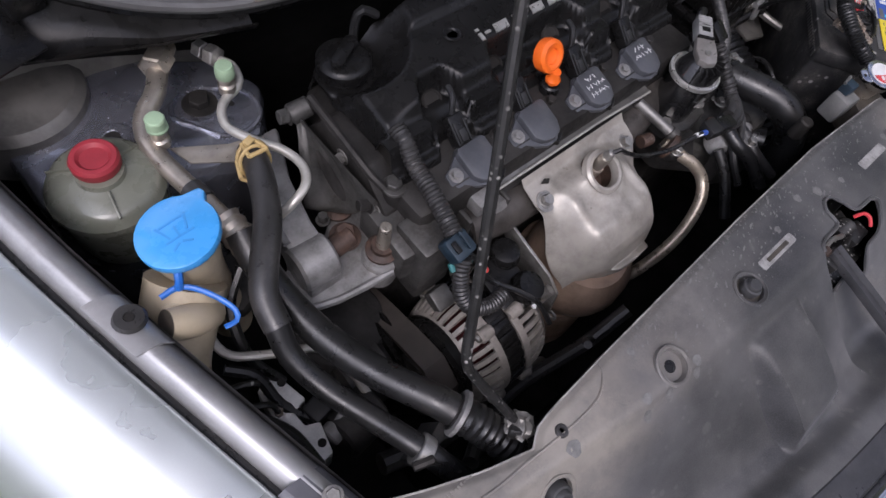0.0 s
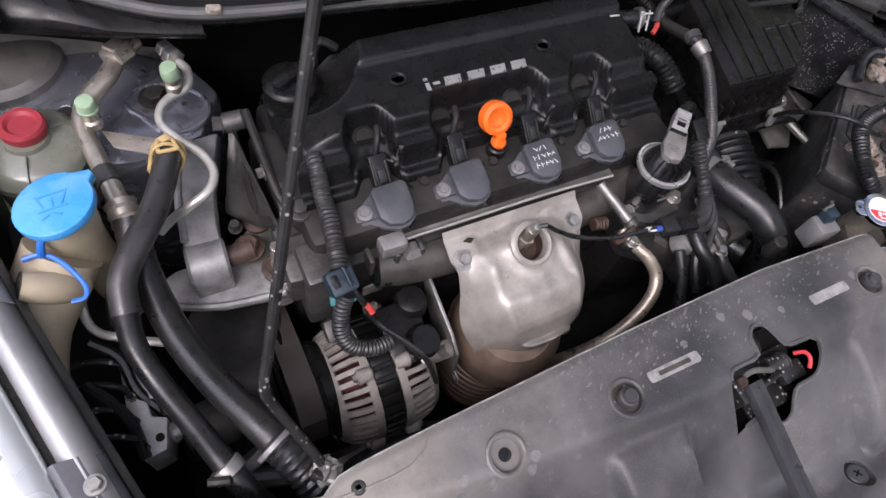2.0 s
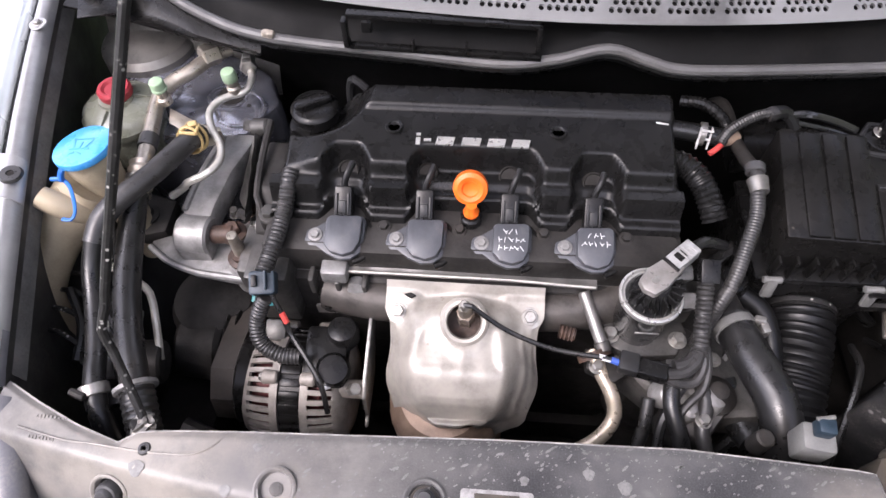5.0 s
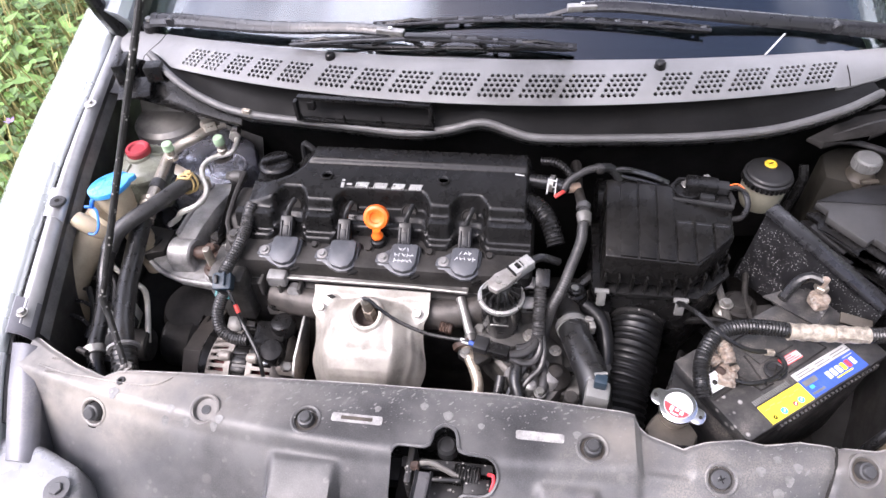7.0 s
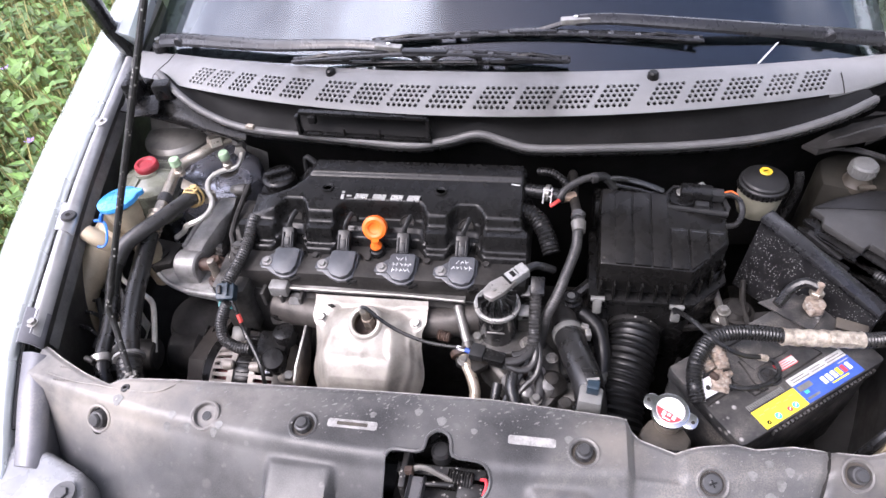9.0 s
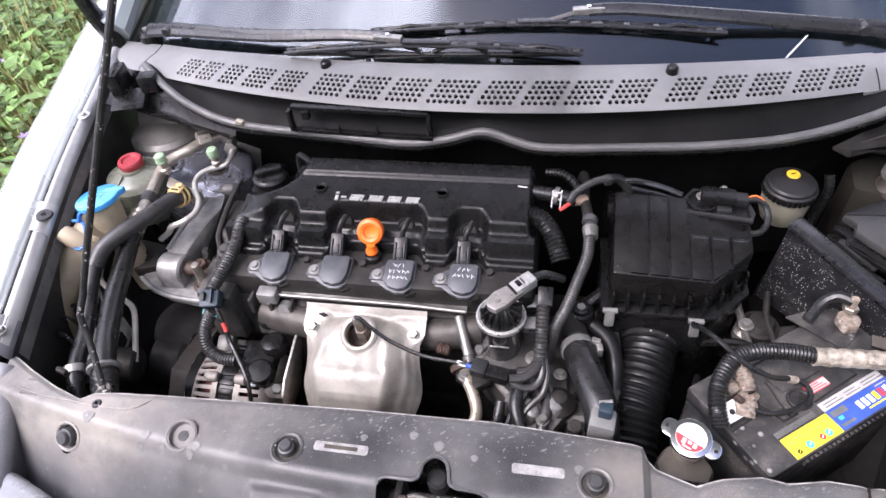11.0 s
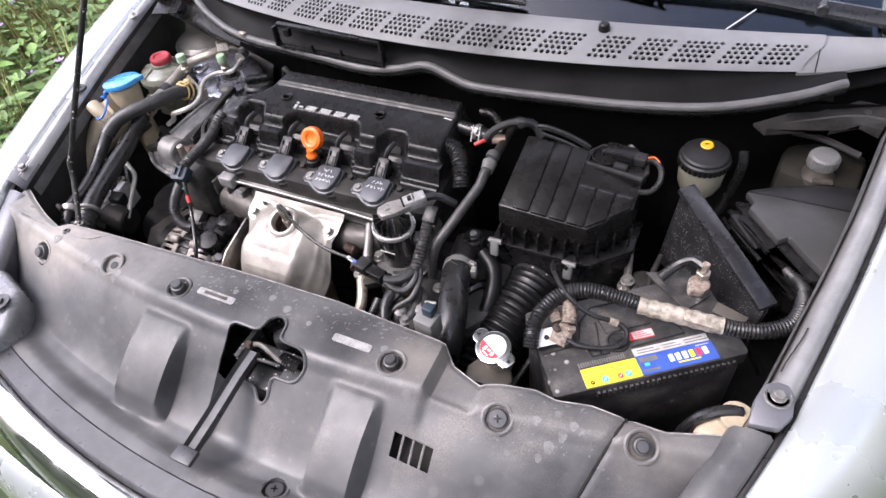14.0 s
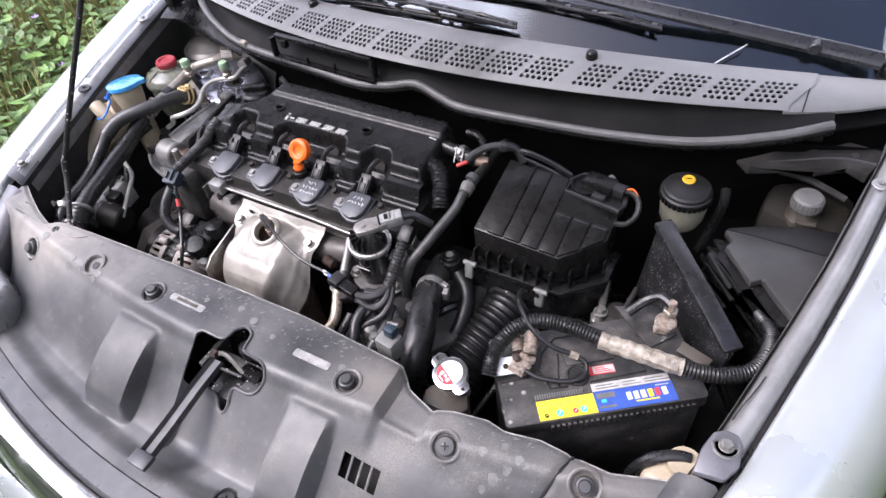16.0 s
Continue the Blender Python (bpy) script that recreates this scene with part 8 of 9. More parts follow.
part("joint_flange", prism([(x + (0.010 if x > 0.29 else -0.010), y + (0.006 if y > 0.08 else -0.012)) for x, y in LID], 0.803, 0.812, 0.002), PLASTIC, abx)
for i in range(10):
    f = i / 9
    x, y = (0.205 + 0.125 * f / 0.7, 0.014) if f < 0.7 else (0.334 + 0.05 * (f - 0.7) / 0.3, 0.016 + 0.05 * (f - 0.7) / 0.3)
    part("side_rib", box((x, y, 0.828), (0.003, 0.010, 0.034), (0, 0, 0), 0.0006), PLASTIC_DUSTY, abx)
for x, y, z in ((0.202, -0.004, 0.812), (0.315, -0.005, 0.804)):
    part("snap_clip", box((x, y, z), (0.0135, 0.007, 0.027), (-12, 0, 0), 0.003), GREY_PLUG, abx, "pale snap clip")
    part("clip_hinge", rod((x - 0.010, y + 0.004, z + 0.012), (x + 0.010, y + 0.004, z + 0.012), 0.004, seg=10), GREY_PLUG, abx)
part("lid_bar", tube([(0.205, 0.154, 0.922), (0.230, 0.153, 0.926), (0.265, 0.156, 0.915), (0.295, 0.157, 0.901)], 0.0045, 8, 0.008, flat=0.7), GLOSS_BLACK, abx, "glossy rail behind the lid")
part("lid_bar_lower", tube([(0.222, 0.150, 0.916), (0.258, 0.152, 0.906), (0.292, 0.150, 0.896)], 0.0030, 8, 0.008, flat=0.7), GLOSS_BLACK, abx)
maf = thing("airflow_duct", (0.34, 0.15, 0.87), "black intake duct with an airflow sensor and plug", "airflow duct")
part("duct", tube([(0.340, 0.125, 0.846), (0.338, 0.15, 0.840), (0.330, 0.18, 0.825), (0.31, 0.20, 0.815), (0.26, 0.21, 0.81), (0.2, 0.21, 0.81)], 0.034, 20, 0.012), PLASTIC, maf)
part("flange_plate", prism([(0.296, 0.120), (0.382, 0.110), (0.386, 0.124), (0.380, 0.165), (0.31, 0.17), (0.297, 0.15)], 0.884, lambda x, y: 0.897, 0.003), PLASTIC, maf, "square sensor flange")
part("flange_rim", tube([(0.298, 0.124, 0.899), (0.340, 0.118, 0.899), (0.382, 0.112, 0.899), (0.385, 0.126, 0.899), (0.379, 0.163, 0.899), (0.312, 0.168, 0.899), (0.299, 0.150, 0.899), (0.298, 0.124, 0.899)], 0.0038, 8, straight=True), PLASTIC_GREY, maf, "raised rim of the sensor flange")
part("sensor_dish", lathe([(0.0, 0.001), (0.017, 0.001), (0.019, 0.005), (0.021, 0.005), (0.022, 0.0)], at=(0.322, 0.146, 0.897), seg=28), PLASTIC, maf, "round dish in the flange")
part("sensor_body", box((0.342, 0.150, 0.905), (0.046, 0.026, 0.018), (0, 0, -6), 0.003), PLASTIC, maf)
part("sensor_plug", box((0.368, 0.146, 0.906), (0.024, 0.018, 0.014), (0, 0, -6), 0.002), PLASTIC_GREY, maf)
bolt(maf, (0.325, 0.157, 0.899), 0.007, 0.006, (0, 0, 1), STEEL, 1.5)
bolt(maf, (0.352, 0.168, 0.905), 0.004, 0.003, (0, 0, 1), STEEL, 1.5)
part("socket", box((0.348, 0.128, 0.899), (0.020, 0.012, 0.012), (0, 0, -6), 0.002), PLASTIC_GREY, maf)
part("wire", tube([(0.380, 0.145, 0.906), (0.392, 0.142, 0.910), (0.402, 0.135, 0.905), (0.405, 0.120, 0.895), (0.396, 0.105, 0.887), (0.380, 0.100, 0.886)], 0.0042, 8, 0.005), RUBBER, maf)
part("orange_wire", tube([(0.379, 0.148, 0.909), (0.390, 0.147, 0.914), (0.399, 0.140, 0.911)], 0.0011, 6, 0.004), ORANGE, maf, "thin orange and yellow wires")
bel = thing("intake_bellows", (0.235, -0.07, 0.70), "black corrugated rubber intake bellows", "intake hose")
part("bellows", tube([(0.264, 0.004, 0.748), (0.260, -0.02, 0.744), (0.250, -0.06, 0.735), (0.240, -0.10, 0.724), (0.234, -0.14, 0.710), (0.230, -0.18, 0.69)], 0.0365, 24, rib=0.0098, depth=0.0036), BELLOWS, bel)

part("end_collar", lathe([(0.036, -0.006), (0.0395, -0.005), (0.0395, 0.006), (0.036, 0.007)], m=aim((0.264, 0.004, 0.748), (0.260, -0.02, 0.744))[0], seg=32), PLASTIC, bel, "smooth rubber end collar")
part("collar_clamp", lathe([(0.0395, -0.003), (0.0405, -0.0025), (0.0405, 0.0025), (0.0395, 0.003)], m=aim((0.264, 0.004, 0.748), (0.260, -0.02, 0.744))[0], seg=32), ROD, bel, "dull metal clamp band")

# ---- brake fluid, scuttle corner, fuse box ----
bres = thing("brake_fluid_reservoir", (0.448, 0.205, 0.80), "yellowed brake fluid reservoir with a black cap", "reservoir")
part("bowl", lathe([(0, -0.05), (0.026, -0.05), (0.0315, -0.036), (0.0335, -0.012), (0.0335, 0.0), (0, 0.0)], at=(0.453, 0.205, 0.876), seg=36), RES_CLEAR, bres, "cloudy yellow bowl")
part("cap", lathe([(0.033, -0.002), (0.036, 0.0), (0.0365, 0.010), (0.0340, 0.012), (0.0335, 0.016), (0.031, 0.0185), (0.022, 0.0205), (0.015, 0.024), (0.0, 0.0245)], at=(0.453, 0.205, 0.876), seg=40), PLASTIC_GREY, bres, "ribbed dusty black screw cap")
part("cap_disc", lathe([(0, 0), (0.0085, 0), (0.0095, 0.002), (0.0085, 0.0035), (0.007, 0.004), (0.006, 0.0036), (0, 0.0036)], at=(0.452, 0.209, 0.9015), seg=18), YELLOW, bres, "yellow warning disc")
for k in range(32):
    a = 2 * math.pi * k / 32
    part("cap_knurl", box((0.453 + 0.0365 * math.cos(a), 0.205 + 0.0365 * math.sin(a), 0.880), (0.002, 0.004, 0.008), (0, 0, math.degrees(a)), 0.0), PLASTIC_DUSTY, bres)
part("cap_mark", box((0.452, 0.209, 0.9052), (0.007, 0.0018, 0.0008), (0, 0, 20), 0.0), PLASTIC, bres)
part("bracket", tube([(0.502, 0.215, 0.90), (0.505, 0.205, 0.88), (0.50, 0.20, 0.84), (0.49, 0.19, 0.79)], 0.007, 8, 0.01), PLASTIC, bres)
divider = thing("battery_shield_panel", (0.50, 0.05, 0.78), "black plastic divider panel splashed with white specks", "panel")
d0, d1 = Vector((0.440, 0.126, 0.889)), Vector((0.572, -0.016, 0.850))
dirv = (d1 - d0).normalized()
nrm = Vector((-dirv.y, dirv.x, 0)).normalized() * -1
b = bmesh.new()
q = [d0 + nrm * 0.004, d1 + nrm * 0.004, d1 + nrm * 0.016 + Vector((0, 0, -0.10)), d0 + nrm * 0.022 + Vector((0, 0, -0.14))]
fr = [b.verts.new(v) for v in q]
bk = [b.verts.new(v - nrm * 0.006) for v in q]
b.faces.new(fr)
b.faces.new(bk[::-1])
for i in range(4):
    j = (i + 1) % 4
    b.faces.new((fr[i], bk[i], bk[j], fr[j]))
part("panel", b, SPECKLED, divider, "speckled black face")
part("top_bar", box(tuple((d0 + d1) / 2), ((d1 - d0).length, 0.026, 0.010), (0, math.degrees(math.asin(-dirv.z)), math.degrees(math.atan2(dirv.y, dirv.x))), 0.003), WIPER, divider, "flat top rail")
fuse = thing("fuse_box", (0.60, 0.12, 0.78), "dark grey fuse box with a stepped lid edge", "fuse box")
FB = [(0.518, 0.165), (0.531, 0.148), (0.526, 0.133), (0.568, 0.083), (0.580, 0.094), (0.603, 0.066), (0.622, 0.046), (0.642, 0.048), (0.656, 0.166), (0.550, 0.167)]
part("lid", prism(FB, 0.858, 0.871, 0.003), FUSE_LID, fuse, "flat dark grey lid")
part("lid_slope", prism([(0.519, 0.167), (0.550, 0.1675), (0.656, 0.1665), (0.660, 0.222), (0.610, 0.214), (0.560, 0.193)], 0.85, lambda x, y: 0.871 - 0.10 * max(0.0, y - 0.167), 0.002), PLASTIC_GREY, fuse, "sloping rear part of the lid")
part("lid_skirt", prism([(x - 0.008, y - 0.006) for x, y in FB], 0.842, 0.856, 0.003), PLASTIC, fuse)
part("case", prism([(x - 0.014, y - 0.010) for x, y in FB], 0.72, 0.842, 0.004), PLASTIC, fuse, "black case")
for k in range(3):
    part("edge_step", prism([(x - 0.006 - 0.006 * k, y - 0.005 - 0.006 * k) for x, y in FB[:7]] + [(x - 0.010 - 0.006 * k, y - 0.010 - 0.006 * k) for x, y in FB[6::-1]], 0.850 - 0.012 * k, 0.855 - 0.012 * k, 0.001), PLASTIC, fuse)
part("side_latch", box((0.53, 0.11, 0.845), (0.06, 0.012, 0.012), (0, 8, -48), 0.002), PLASTIC_GREY, fuse)
wc = thing("clutch_fluid_cap", (0.606, 0.245, 0.86), "grey knurled plastic screw cap beside the fuse box", "cap")
part("cap", lathe([(0, 0), (0.0185, 0), (0.020, 0.003), (0.0195, 0.017), (0.017, 0.020), (0, 0.021)], at=(0.606, 0.245, 0.876), seg=30), GREY_PLUG, wc)
for k in range(24):
    a = 2 * math.pi * k / 24
    part("knurl", box((0.606 + 0.0198 * math.cos(a), 0.245 + 0.0198 * math.sin(a), 0.885), (0.002, 0.0022, 0.013), (0, 0, math.degrees(a)), 0.0), GREY_PLUG, wc)
part("neck", lathe([(0.024, 0.80), (0.023, 0.860), (0.019, 0.866), (0.017, 0.878)], at=(0.606, 0.245, 0.0), seg=28), TANK_END, wc, "stained neck below the cap")
part("tab", box((0.612, 0.222, 0.866), (0.026, 0.008, 0.006), (0, 0, 4), 0.002), TANK_END, wc)
tower_r = thing("strut_tower", (0.58, 0.24, 0.60), "dusty olive-brown strut tower behind the fuse box, darkened to hold its shade", "strut tower")
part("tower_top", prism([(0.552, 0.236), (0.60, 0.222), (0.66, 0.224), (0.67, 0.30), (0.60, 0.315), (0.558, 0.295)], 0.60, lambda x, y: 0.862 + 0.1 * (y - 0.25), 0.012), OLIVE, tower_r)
part("pipe", tube([(0.56, 0.285, 0.895), (0.60, 0.28, 0.895), (0.65, 0.265, 0.888)], 0.005, 8, 0.01), RUBBER_GREY, tower_r)
# coloured near-black in place of the shadow that the scuttle should cast on it
gus = part("gusset", prism([(0.503, 0.245), (0.521, 0.226), (0.600, 0.262), (0.637, 0.277), (0.660, 0.262), (0.682, 0.327), (0.633, 0.337), (0.591, 0.310), (0.545, 0.268)], 0.922, lambda x, y: 0.928 + 0.01 * math.sin(50 * x), 0.002), VOID, tower_r, "dusty gusset panel with the scuttle's shade put into its near-black colour")
part("gusset_hole", lathe([(0, 0), (0.005, 0), (0.005, 0.0008), (0, 0.0008)], m=pose(0.642, 0.300, 0.936, 20, 0, 0), seg=16), VOID, gus)
part("gusset_rib", tube([(0.530, 0.245, 0.928), (0.575, 0.268, 0.930), (0.630, 0.292, 0.932), (0.668, 0.290, 0.934)], 0.003, 8, 0.01), PAINT_DUSTY_SHADE, gus)

# ---- battery ----
ANG = math.degrees(math.atan2(0.143, 0.198))
BM = pose(0.365, -0.221, 0.0, 0, 0, ANG)
bat = thing("car_battery", (0.43, -0.10, 0.63), "dusty black car battery with yellow and blue labels", "battery")
part("case", prism(rounded(0.236, 0.124, 0.006), 0.632, 0.818, 0.003, m=BM @ pose(0.122, 0.0645, 0)), BATTERY, bat, "black battery case")
top = prism(rounded(0.244, 0.129, 0.006), 0.812, 0.834, 0.002, m=BM @ pose(0.122, 0.0645, 0))
tp = part("top", top, BATTERY, bat, "dusty moulded top")
for i in range(26):
    part("edge_tooth", box(tuple(BM @ Vector((0.055 + 0.0068 * i, -0.0012, 0.820))), (0.0036, 0.004, 0.010), (0, 0, ANG), 0.0), BATTERY, tp)


TAG_WHITE = material("dusty_white_print", (0.45, 0.44, 0.42), 0.55, 0.0, 0.2, 60, 0.0, 600, dust=0.5, dust_col=(0.28, 0.25, 0.21), dust_scale=60)


def on_top(x0, y0, x1, y1, mat, name, lift=0.0012, label="", base=0.834):
    return part(name, prism([(x0, y0), (x1, y0), (x1, y1), (x0, y1)], base - 0.001, base + lift, 0.0, m=BM), mat, tp, label)


on_top(0.041, 0.002, 0.1105, 0.0275, LABEL_YELLOW, "yellow_label", label="yellow warning label")
on_top(0.111, 0.002, 0.207, 0.0285, LABEL_BLUE, "blue_label", label="blue maker's label")
on_top(0.111, 0.029, 0.206, 0.0395, TAG_WHITE, "white_label", label="white strip of small print")
for i, (x, w) in enumerate(((0.112, 0.03), (0.145, 0.024), (0.172, 0.032))):
    on_top(x + 0.004, 0.0315, x + 0.002 + w, 0.0327, GREY_PLUG, "print_bar", 0.0016)
    on_top(x + 0.004, 0.0352, x + 0.002 + w * 0.8, 0.0364, GREY_PLUG, "print_bar", 0.0016)
for i, mt in enumerate((WHITE, WHITE, WHITE, LABEL_YELLOW, LABEL_RED, WHITE)):
    part("maker_block", prism([(-0.0032, -0.005), (0.0026, -0.005), (0.0032, 0.005), (-0.0026, 0.005)], 0.8345, 0.8357, 0.0, m=BM @ pose(0.152 + 0.0086 * i, 0.0165, 0, 0, 0, 4)), mt, tp)
on_top(0.158, 0.0075, 0.186, 0.0092, LABEL_YELLOW, "print_bar", 0.0017)
on_top(0.186, 0.0245, 0.203, 0.0255, TAG_WHITE, "print_bar", 0.0017)
on_top(0.118, 0.013, 0.124, 0.017, LABEL_CYAN, "print_patch", 0.0016)
on_top(0.114, 0.0185, 0.136, 0.0255, GREY_PLUG, "print_patch", 0.0016)
on_top(0.114, 0.0055, 0.134, 0.0085, GREY_PLUG, "print_patch", 0.0017)
for x, y, r, mt in ((0.066, 0.0085, 0.0042, LABEL_CYAN), (0.085, 0.0085, 0.0034, LABEL_RED), (0.095, 0.0090, 0.0040, LABEL_CYAN), (0.050, 0.0075, 0.0026, PLASTIC)):
    sym = part("symbol", lathe([(0, 0), (r, 0), (r, 0.0005), (0, 0.0005)], m=BM @ pose(x, y, 0.8352), seg=16), mt, tp)
    part("symbol_mark", placed(box((0, 0, 0), (r * 1.1, r * 0.35, 0.0004), (0, 0, 40), 0.0), BM @ pose(x, y, 0.8359)), WHITE if mt is not PLASTIC else LABEL_YELLOW, tp)
for i in range(6):
    on_top(0.046 + 0.010 * i, 0.019 + 0.002 * (i % 2), 0.0535 + 0.010 * i, 0.0198 + 0.002 * (i % 2), GREY_PLUG, "print_bar", 0.0016)
for i in range(20):
    on_top(0.041 + 0.0030 * i, 0.030, 0.0426 + 0.0030 * i, 0.0365, GREY_PLUG, "print_tick", 0.0012)
for i in range(17):
    part("edge_tooth", box(tuple(BM @ Vector((0.2442, 0.012 + 0.0068 * i, 0.820))), (0.004, 0.0036, 0.010), (0, 0, ANG), 0.0), BATTERY, tp)
for i in range(34):
    part("edge_tooth", box(tuple(BM @ Vector((0.008 + 0.0068 * i, 0.1295, 0.820))), (0.0036, 0.004, 0.010), (0, 0, ANG), 0.0), BATTERY, tp)
GROOVES = ([(0.004, 0.0605), (0.058, 0.0635), (0.0545, 0.070), (0.064, 0.095), (0.085, 0.114), (0.150, 0.114)], [(0.058, 0.0635), (0.063, 0.0425), (0.0845, 0.0420)],
           [(0.1125, 0.0435), (0.183, 0.0465), (0.177, 0.067), (0.166, 0.0715), (0.160, 0.100)], [(0.083, 0.090), (0.081, 0.077), (0.077, 0.062), (0.074, 0.0425)])
for pts in GROOVES:
    part("moulded_groove", tube([BM @ Vector((x, y, 0.8340)) for x, y in pts], 0.0013, 6, straight=True), VOID, tp)
part("top_step", prism([(0.090, 0.070), (0.150, 0.070), (0.158, 0.080), (0.156, 0.108), (0.095, 0.108), (0.087, 0.095)], 0.832, 0.8365, 0.001, m=BM), BATTERY, tp, "raised panel of the moulded top")
plug_m = BM @ pose(0.0985, 0.0535, 0.834)
plug = part("vent_plug", lathe([(0, 0), (0.0135, 0), (0.0142, 0.0015), (0.0142, 0.0035), (0.0120, 0.0045), (0.0108, 0.0032), (0.0, 0.0034)], m=plug_m, seg=26), PLASTIC_GREY, tp, "grey round vent plug")
for a in (35, 125):
    part("plug_slot", placed(box((0, 0, 0), (0.018, 0.0026, 0.0012), (0, 0, a), 0.0003), plug_m @ pose(0, 0, 0.0036)), VOID, plug)
on_top(0.1145, 0.0515, 0.1465, 0.0635, LABEL_RED, "red_tag", 0.0013, "small red and white tag")
on_top(0.1195, 0.0525, 0.1460, 0.0625, TAG_WHITE, "tag_print", 0.0018)
for k in range(3):
    on_top(0.122, 0.0540 + 0.0028 * k, 0.143 - 0.004 * k, 0.0551 + 0.0028 * k, LABEL_RED, "tag_bar", 0.0022)
neg = thing("battery_clamp", (0.345, -0.14, 0.835), "corroded negative battery clamp with a pale tab", "battery clamp")
part("post", rod((0.348, -0.140, 0.832), (0.348, -0.140, 0.849), 0.009, 0.008, bev=0.001), CORRODED, neg)
part("clamp_ring", lathe([(0.008, -0.006), (0.0125, -0.006), (0.013, 0.004), (0.010, 0.006), (0.0, 0.006)], at=(0.348, -0.140, 0.846), seg=16), CORRODED, neg)
part("clamp_arm", box((0.347, -0.126, 0.850), (0.011, 0.022, 0.008), (6, 8, -15), 0.003), CORRODED, neg)
part("wrapped_end", tube([(0.352, -0.126, 0.852), (0.349, -0.112, 0.858), (0.343, -0.099, 0.864)], 0.0085, 12, rib=0.006, depth=0.0016), CORRODED, neg, "coppery wrapped cable end")
part("wrapped_end", tube([(0.338, -0.128, 0.852), (0.330, -0.118, 0.856), (0.322, -0.104, 0.860)], 0.0068, 12, rib=0.005, depth=0.0014), CORRODED, neg)
part("clamp_jaw", box((0.357, -0.133, 0.851), (0.012, 0.008, 0.012), (0, 12, 30), 0.003), CORRODED, neg)
part("clamp_jaw", box((0.340, -0.138, 0.853), (0.008, 0.012, 0.010), (10, 0, 50), 0.003), RUST, neg)
part("clamp_bolt", rod((0.356, -0.152, 0.846), (0.336, -0.150, 0.848), 0.005, seg=6), CORRODED, neg)
part("tab", box((0.330, -0.152, 0.847), (0.024, 0.022, 0.003), (20, 0, 35), 0.001), WHITE, neg, "pale metal tab")
part("tab_hole", lathe([(0, 0), (0.0035, 0), (0.0035, 0.0005), (0, 0.0005)], m=pose(0.332, -0.152, 0.8478, 20, 0, 35), seg=12), VOID, neg)
part("cable_lug", tube([(0.346, -0.118, 0.853), (0.342, -0.106, 0.862), (0.338, -0.098, 0.868)], 0.006, 10, 0.005, flat=0.6), TAPE, neg)
pos = thing("battery_clamp", (0.488, -0.008, 0.835), "corroded positive battery clamp with a tall stud", "battery clamp")
part("post", rod((0.488, -0.008, 0.832), (0.488, -0.008, 0.850), 0.010, 0.009, bev=0.001), CORRODED, pos)
part("clamp_ring", lathe([(0.0, -0.006), (0.0135, -0.005), (0.0135, 0.005), (0.010, 0.007), (0.0, 0.007)], at=(0.488, -0.008, 0.849), seg=18), CORRODED, pos)
part("clamp_jaw", box((0.486, -0.020, 0.850), (0.020, 0.012, 0.010), (0, 10, 20), 0.003), CORRODED, pos)
part("stud", rod((0.489, 0.002, 0.846), (0.490, 0.004, 0.880), 0.0055, 0.005, bev=0.001), CORRODED, pos)
part("nut", rod((0.4893, 0.0025, 0.858), (0.4896, 0.003, 0.866), 0.0095, seg=6, bev=0.001), PIPE, pos)
part("rubber_cover", box((0.532, -0.034, 0.840), (0.040, 0.016, 0.003), (10, 4, ANG - 50), 0.001), TANK_END, pos, "brown flap of terminal cover")
part("bracket", prism([(0.42, 0.0), (0.47, 0.022), (0.505, -0.01), (0.48, -0.045)], 0.836, 0.839, 0.001), BATTERY, pos)
part("thin_cable", tube([(0.489, 0.004, 0.872), (0.475, 0.012, 0.872), (0.458, 0.008, 0.862), (0.440, -0.012, 0.850)], 0.007, 10, 0.006), RUBBER, pos)
cab = thing("battery_cable", (0.42, -0.09, 0.85), "black corrugated battery cable bandaged with peeling tape", "cable")
part("left_conduit", tube([(0.318, -0.172, 0.845), (0.314, -0.150, 0.856), (0.318, -0.125, 0.866), (0.335, -0.098, 0.873), (0.360, -0.085, 0.875), (0.395, -0.080, 0.873), (0.432, -0.080, 0.870)], 0.0090, 16, rib=0.0042, depth=0.0015), RUBBER, cab, "black corrugated conduit")
part("tape_wrap", tube([(0.426, -0.081, 0.870), (0.450, -0.080, 0.869), (0.480, -0.078, 0.868), (0.508, -0.076, 0.866), (0.524, -0.074, 0.865)], 0.0104, 16, rib=0.017, depth=0.0014), TAPE, cab, "peeling tan tape wrap")
part("tape_flap", box((0.500, -0.082, 0.876), (0.04, 0.014, 0.003), (20, 8, 5), 0.001), TAPE, cab)
part("right_conduit", tube([(0.520, -0.074, 0.865), (0.545, -0.070, 0.862), (0.575, -0.060, 0.862), (0.598, -0.040, 0.862), (0.608, -0.005, 0.858), (0.606, 0.03, 0.85), (0.590, 0.06, 0.84)], 0.0090, 16, rib=0.0042, depth=0.0015), RUBBER, cab, "black corrugated conduit")
thin = thing("earth_wire", (0.36, -0.10, 0.86), "thin black wire looped over the battery", "cable")
part("wire", tube([(0.316, 0.0, 0.800), (0.306, -0.02, 0.835), (0.305, -0.045, 0.862), (0.318, -0.080, 0.885), (0.345, -0.105, 0.878), (0.375, -0.112, 0.866), (0.405, -0.105, 0.855), (0.420, -0.108, 0.848), (0.422, -0.122, 0.845), (0.405, -0.137, 0.843), (0.375, -0.148, 0.846), (0.356, -0.148, 0.850)], 0.0032, 8, 0.006), RUBBER, thin)
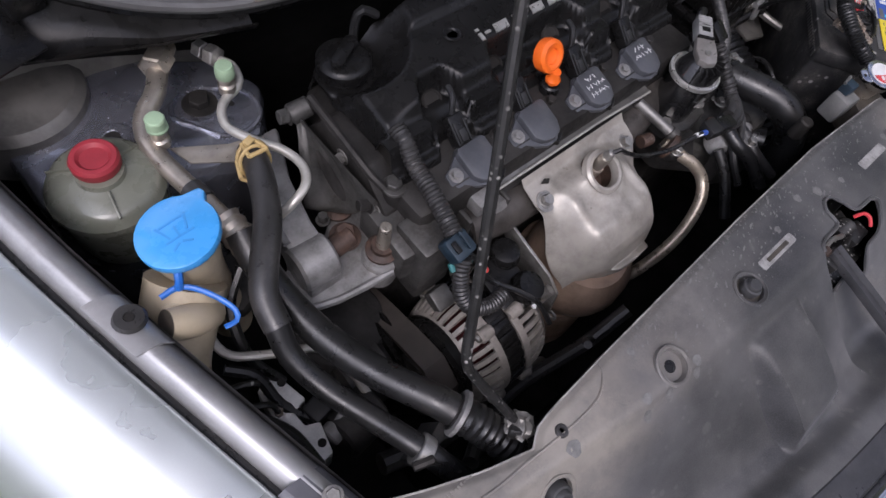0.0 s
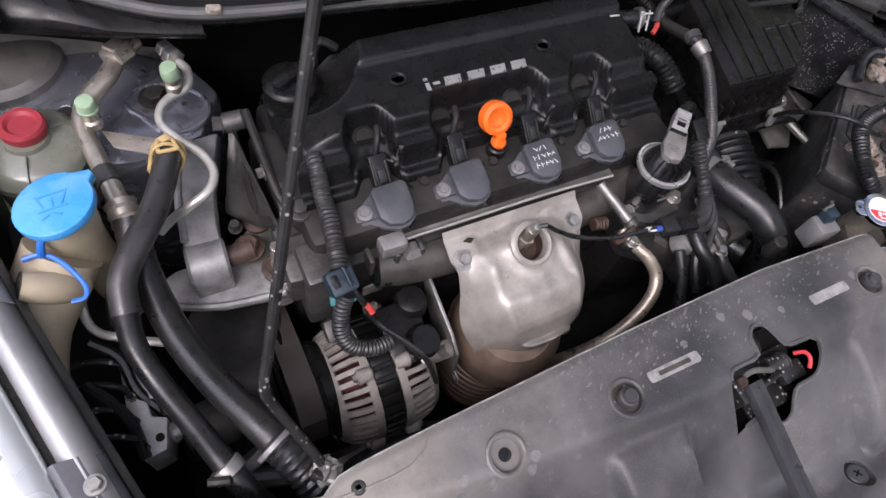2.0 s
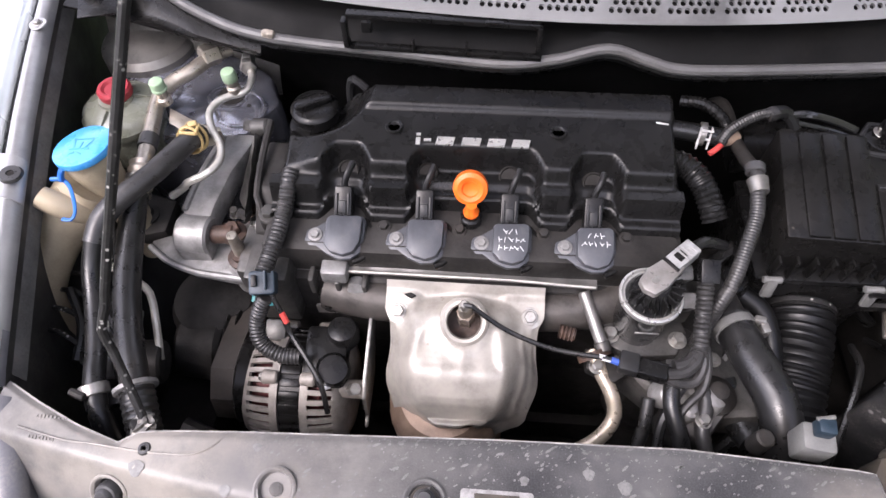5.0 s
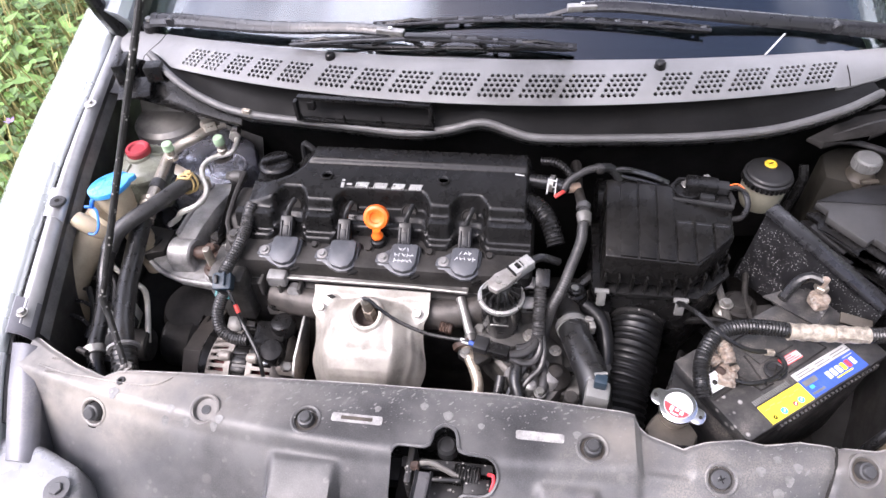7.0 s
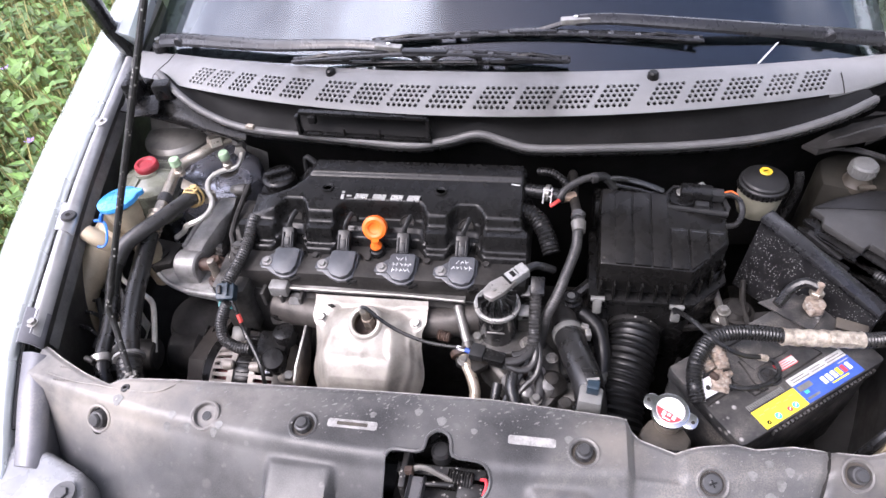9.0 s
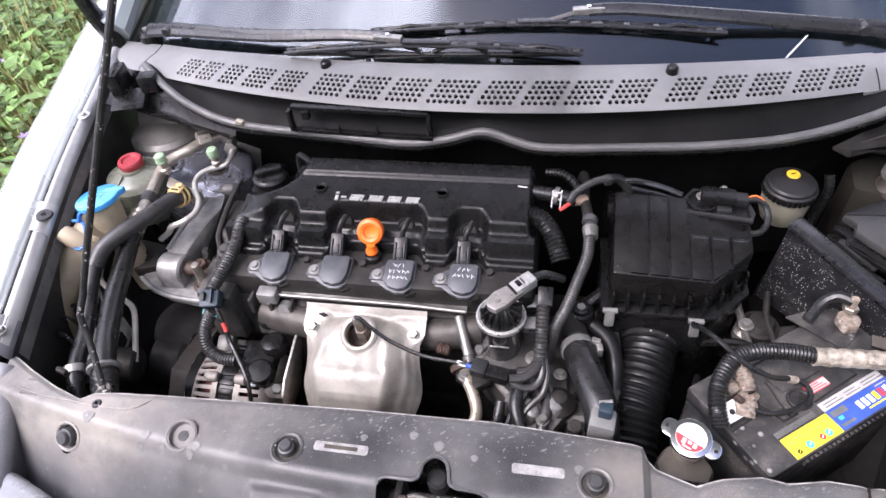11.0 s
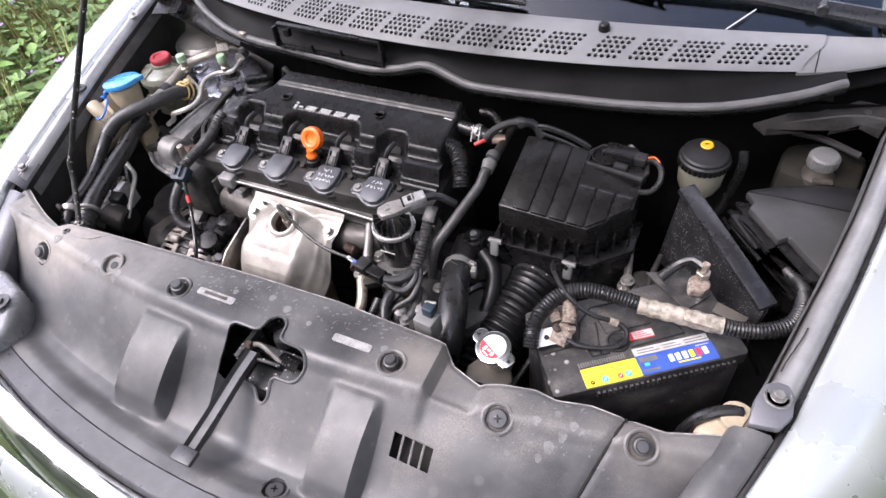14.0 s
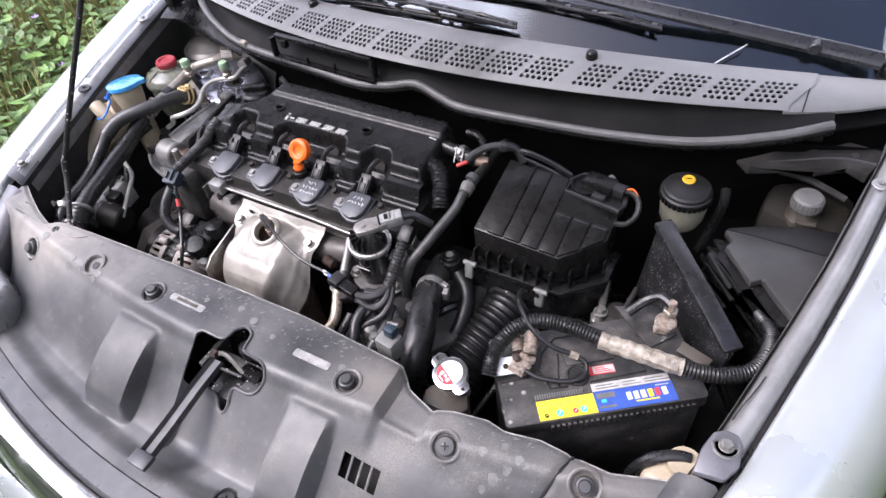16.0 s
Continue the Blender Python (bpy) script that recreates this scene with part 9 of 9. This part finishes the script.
part("crimp", tube([(0.398, -0.107, 0.857), (0.408, -0.105, 0.854)], 0.0045, 8, 0.004), TAPE, thin)

# ---- radiator cap and expansion tank ----
rc = thing("radiator_filler", (0.28, -0.205, 0.85), "silver radiator filler cap with a red and white label", "radiator cap")
RM = pose(0.280, -0.198, 0.861, 8, 0, -28)
cap_bm = prism([(0.0222 * math.cos(a), 0.0222 * math.sin(a)) for a in span(0, 2 * math.pi * 35 / 36, 36)], -0.003, 0.0036, 0.0015, m=RM)
prism(rounded(0.066, 0.021, 0.009), -0.0026, 0.0026, 0.0012, m=RM, bm=cap_bm)
part("cap", cap_bm, CHROME, rc, "pressed silver cap with two ears")
for e in (-1, 1):
    part("ear_hole", lathe([(0, 0), (0.0022, 0), (0.0022, 0.0004), (0, 0.0004)], m=RM @ pose(e * 0.0275, 0, 0.0026), seg=12), VOID, rc)
part("label", prism([(0.0165 * math.cos(a), 0.0165 * math.sin(a)) for a in span(0, 5.98, 22)], 0.003, 0.0050, 0.0006, m=RM), WHITE, rc, "white warning label")
part("red_band", prism([(0.0160 * math.cos(a), 0.0160 * math.sin(a)) for a in span(3.3, 6.0, 14)], 0.0048, 0.0056, 0.0, m=RM), LABEL_RED, rc, "red lower half")
for x, y, w, h in ((-0.005, -0.008, 0.004, 0.006), (0.001, -0.007, 0.004, 0.003), (0.007, -0.008, 0.004, 0.005), (0.0, -0.013, 0.010, 0.0016)):
    part("label_bar", box(tuple(RM @ Vector((x, y, 0.0058))), (w, h, 0.0006), (8, 0, -28), 0.0), WHITE, rc)
part("neck", lathe([(0.016, -0.05), (0.017, -0.012), (0.021, -0.010), (0.022, -0.002)], m=RM, seg=26), PIPE, rc, "stained filler neck")
part("mount_block", prism([(0.246, -0.212), (0.262, -0.188), (0.296, -0.188), (0.312, -0.214), (0.298, -0.242), (0.256, -0.242)], 0.78, 0.828, 0.008), TANK_END, rc, "stained brown plastic tank end")
exp = thing("expansion_tank", (0.55, -0.185, 0.80), "cloudy beige coolant tank with a black hose", "coolant tank")
part("tank", prism([(0.515, -0.215), (0.535, -0.180), (0.560, -0.160), (0.578, -0.168), (0.580, -0.205), (0.55, -0.225)], 0.70, 0.858, 0.012, segments=3), TANK, exp, "cloudy beige tank")
part("hose", tube([(0.505, -0.205, 0.80), (0.510, -0.205, 0.835), (0.522, -0.198, 0.860), (0.545, -0.186, 0.868), (0.560, -0.182, 0.866)], 0.0065, 10, 0.006), RUBBER, exp)
part("cap", lathe([(0, 0), (0.018, 0), (0.018, 0.01), (0, 0.012)], at=(0.556, -0.188, 0.857), seg=20), TANK, exp)

# ---- dark clutter low in the bay ----
rnd = random.Random(11)
for k in range(16):
    x, y, z = rnd.uniform(0.20, 0.55), rnd.uniform(-0.12, 0.12), rnd.uniform(0.62, 0.74)
    th = thing("low_loom", (x, y, z), "dark wiring loom low in the bay", "cable", "low looms")
    a = rnd.uniform(0, 6.28)
    q = Vector((math.cos(a), math.sin(a), 0))
    part("loom", tube([Vector((x, y, z)) - q * 0.08, Vector((x, y, z + 0.03)) - q * 0.03, Vector((x, y, z)) + q * 0.04, Vector((x, y, z - 0.04)) + q * 0.09], rnd.uniform(0.004, 0.009), 8, 0.01), rnd.choice([RUBBER, RUBBER, PLASTIC_DUSTY]), th)
link = thing("gear_linkage", (0.40, 0.03, 0.70), "grimy brown gear linkage rods and bracket low in the bay", "linkage")
part("bracket", prism([(0.375, -0.01), (0.41, -0.02), (0.45, 0.02), (0.45, 0.07), (0.40, 0.08)], 0.715, 0.722, 0.002), BROWN_METAL, link)
part("rod", tube([(0.385, 0.09, 0.775), (0.392, 0.05, 0.765), (0.40, 0.0, 0.755), (0.41, -0.04, 0.75)], 0.006, 10, 0.01), BROWN_METAL, link, "dull metal rod")
part("rod", tube([(0.43, 0.09, 0.78), (0.425, 0.05, 0.77), (0.43, 0.01, 0.765)], 0.0045, 10, 0.01), ALLOY_DARK, link)
part("pivot", lathe([(0, 0), (0.014, 0), (0.014, 0.012), (0.008, 0.016), (0.008, 0.026), (0, 0.027)], at=(0.395, 0.035, 0.745), seg=18), BROWN_METAL, link)
bolt(link, (0.437, 0.03, 0.722), 0.008, 0.009, (0, 0, 1), RUST)
bolt(link, (0.395, 0.035, 0.770), 0.007, 0.007, (0, 0, 1), STEEL)
solen = thing("gearbox_sensor", (0.42, 0.04, 0.70), "dusty round sensor housing low in the bay", "sensor")
part("drum", lathe([(0, 0), (0.022, 0), (0.024, 0.05), (0.020, 0.056), (0.021, 0.062), (0.016, 0.07), (0, 0.072)], at=(0.418, 0.045, 0.70), seg=24), ALLOY_DARK, solen)
part("collar", lathe([(0.02, 0), (0.026, 0.002), (0.026, 0.008), (0.02, 0.010)], at=(0.418, 0.045, 0.752), seg=24), ALLOY_DARK, solen)
part("bracket", box((0.455, 0.035, 0.735), (0.05, 0.04, 0.03), (0, 10, 20), 0.004), PAINT_DUSTY_SHADE, solen)
for pts, r, mt in (([(-0.44, -0.215, 0.70), (-0.38, -0.19, 0.66), (-0.31, -0.185, 0.64), (-0.22, -0.20, 0.66), (-0.16, -0.205, 0.70)], 0.009, RUBBER_GREY),
                   ([(-0.50, -0.15, 0.62), (-0.42, -0.17, 0.60), (-0.33, -0.17, 0.60), (-0.24, -0.185, 0.58)], 0.013, BROWN_METAL),
                   ([(-0.26, -0.205, 0.74), (-0.235, -0.20, 0.70), (-0.20, -0.205, 0.65), (-0.19, -0.20, 0.58)], 0.005, RUBBER_GREY)):
    th = thing("lower_hose", pts[0], "dusty hose running low behind the radiator", "hose", "lower hoses")
    part("hose", tube(pts, r, 10, 0.01), mt, th)
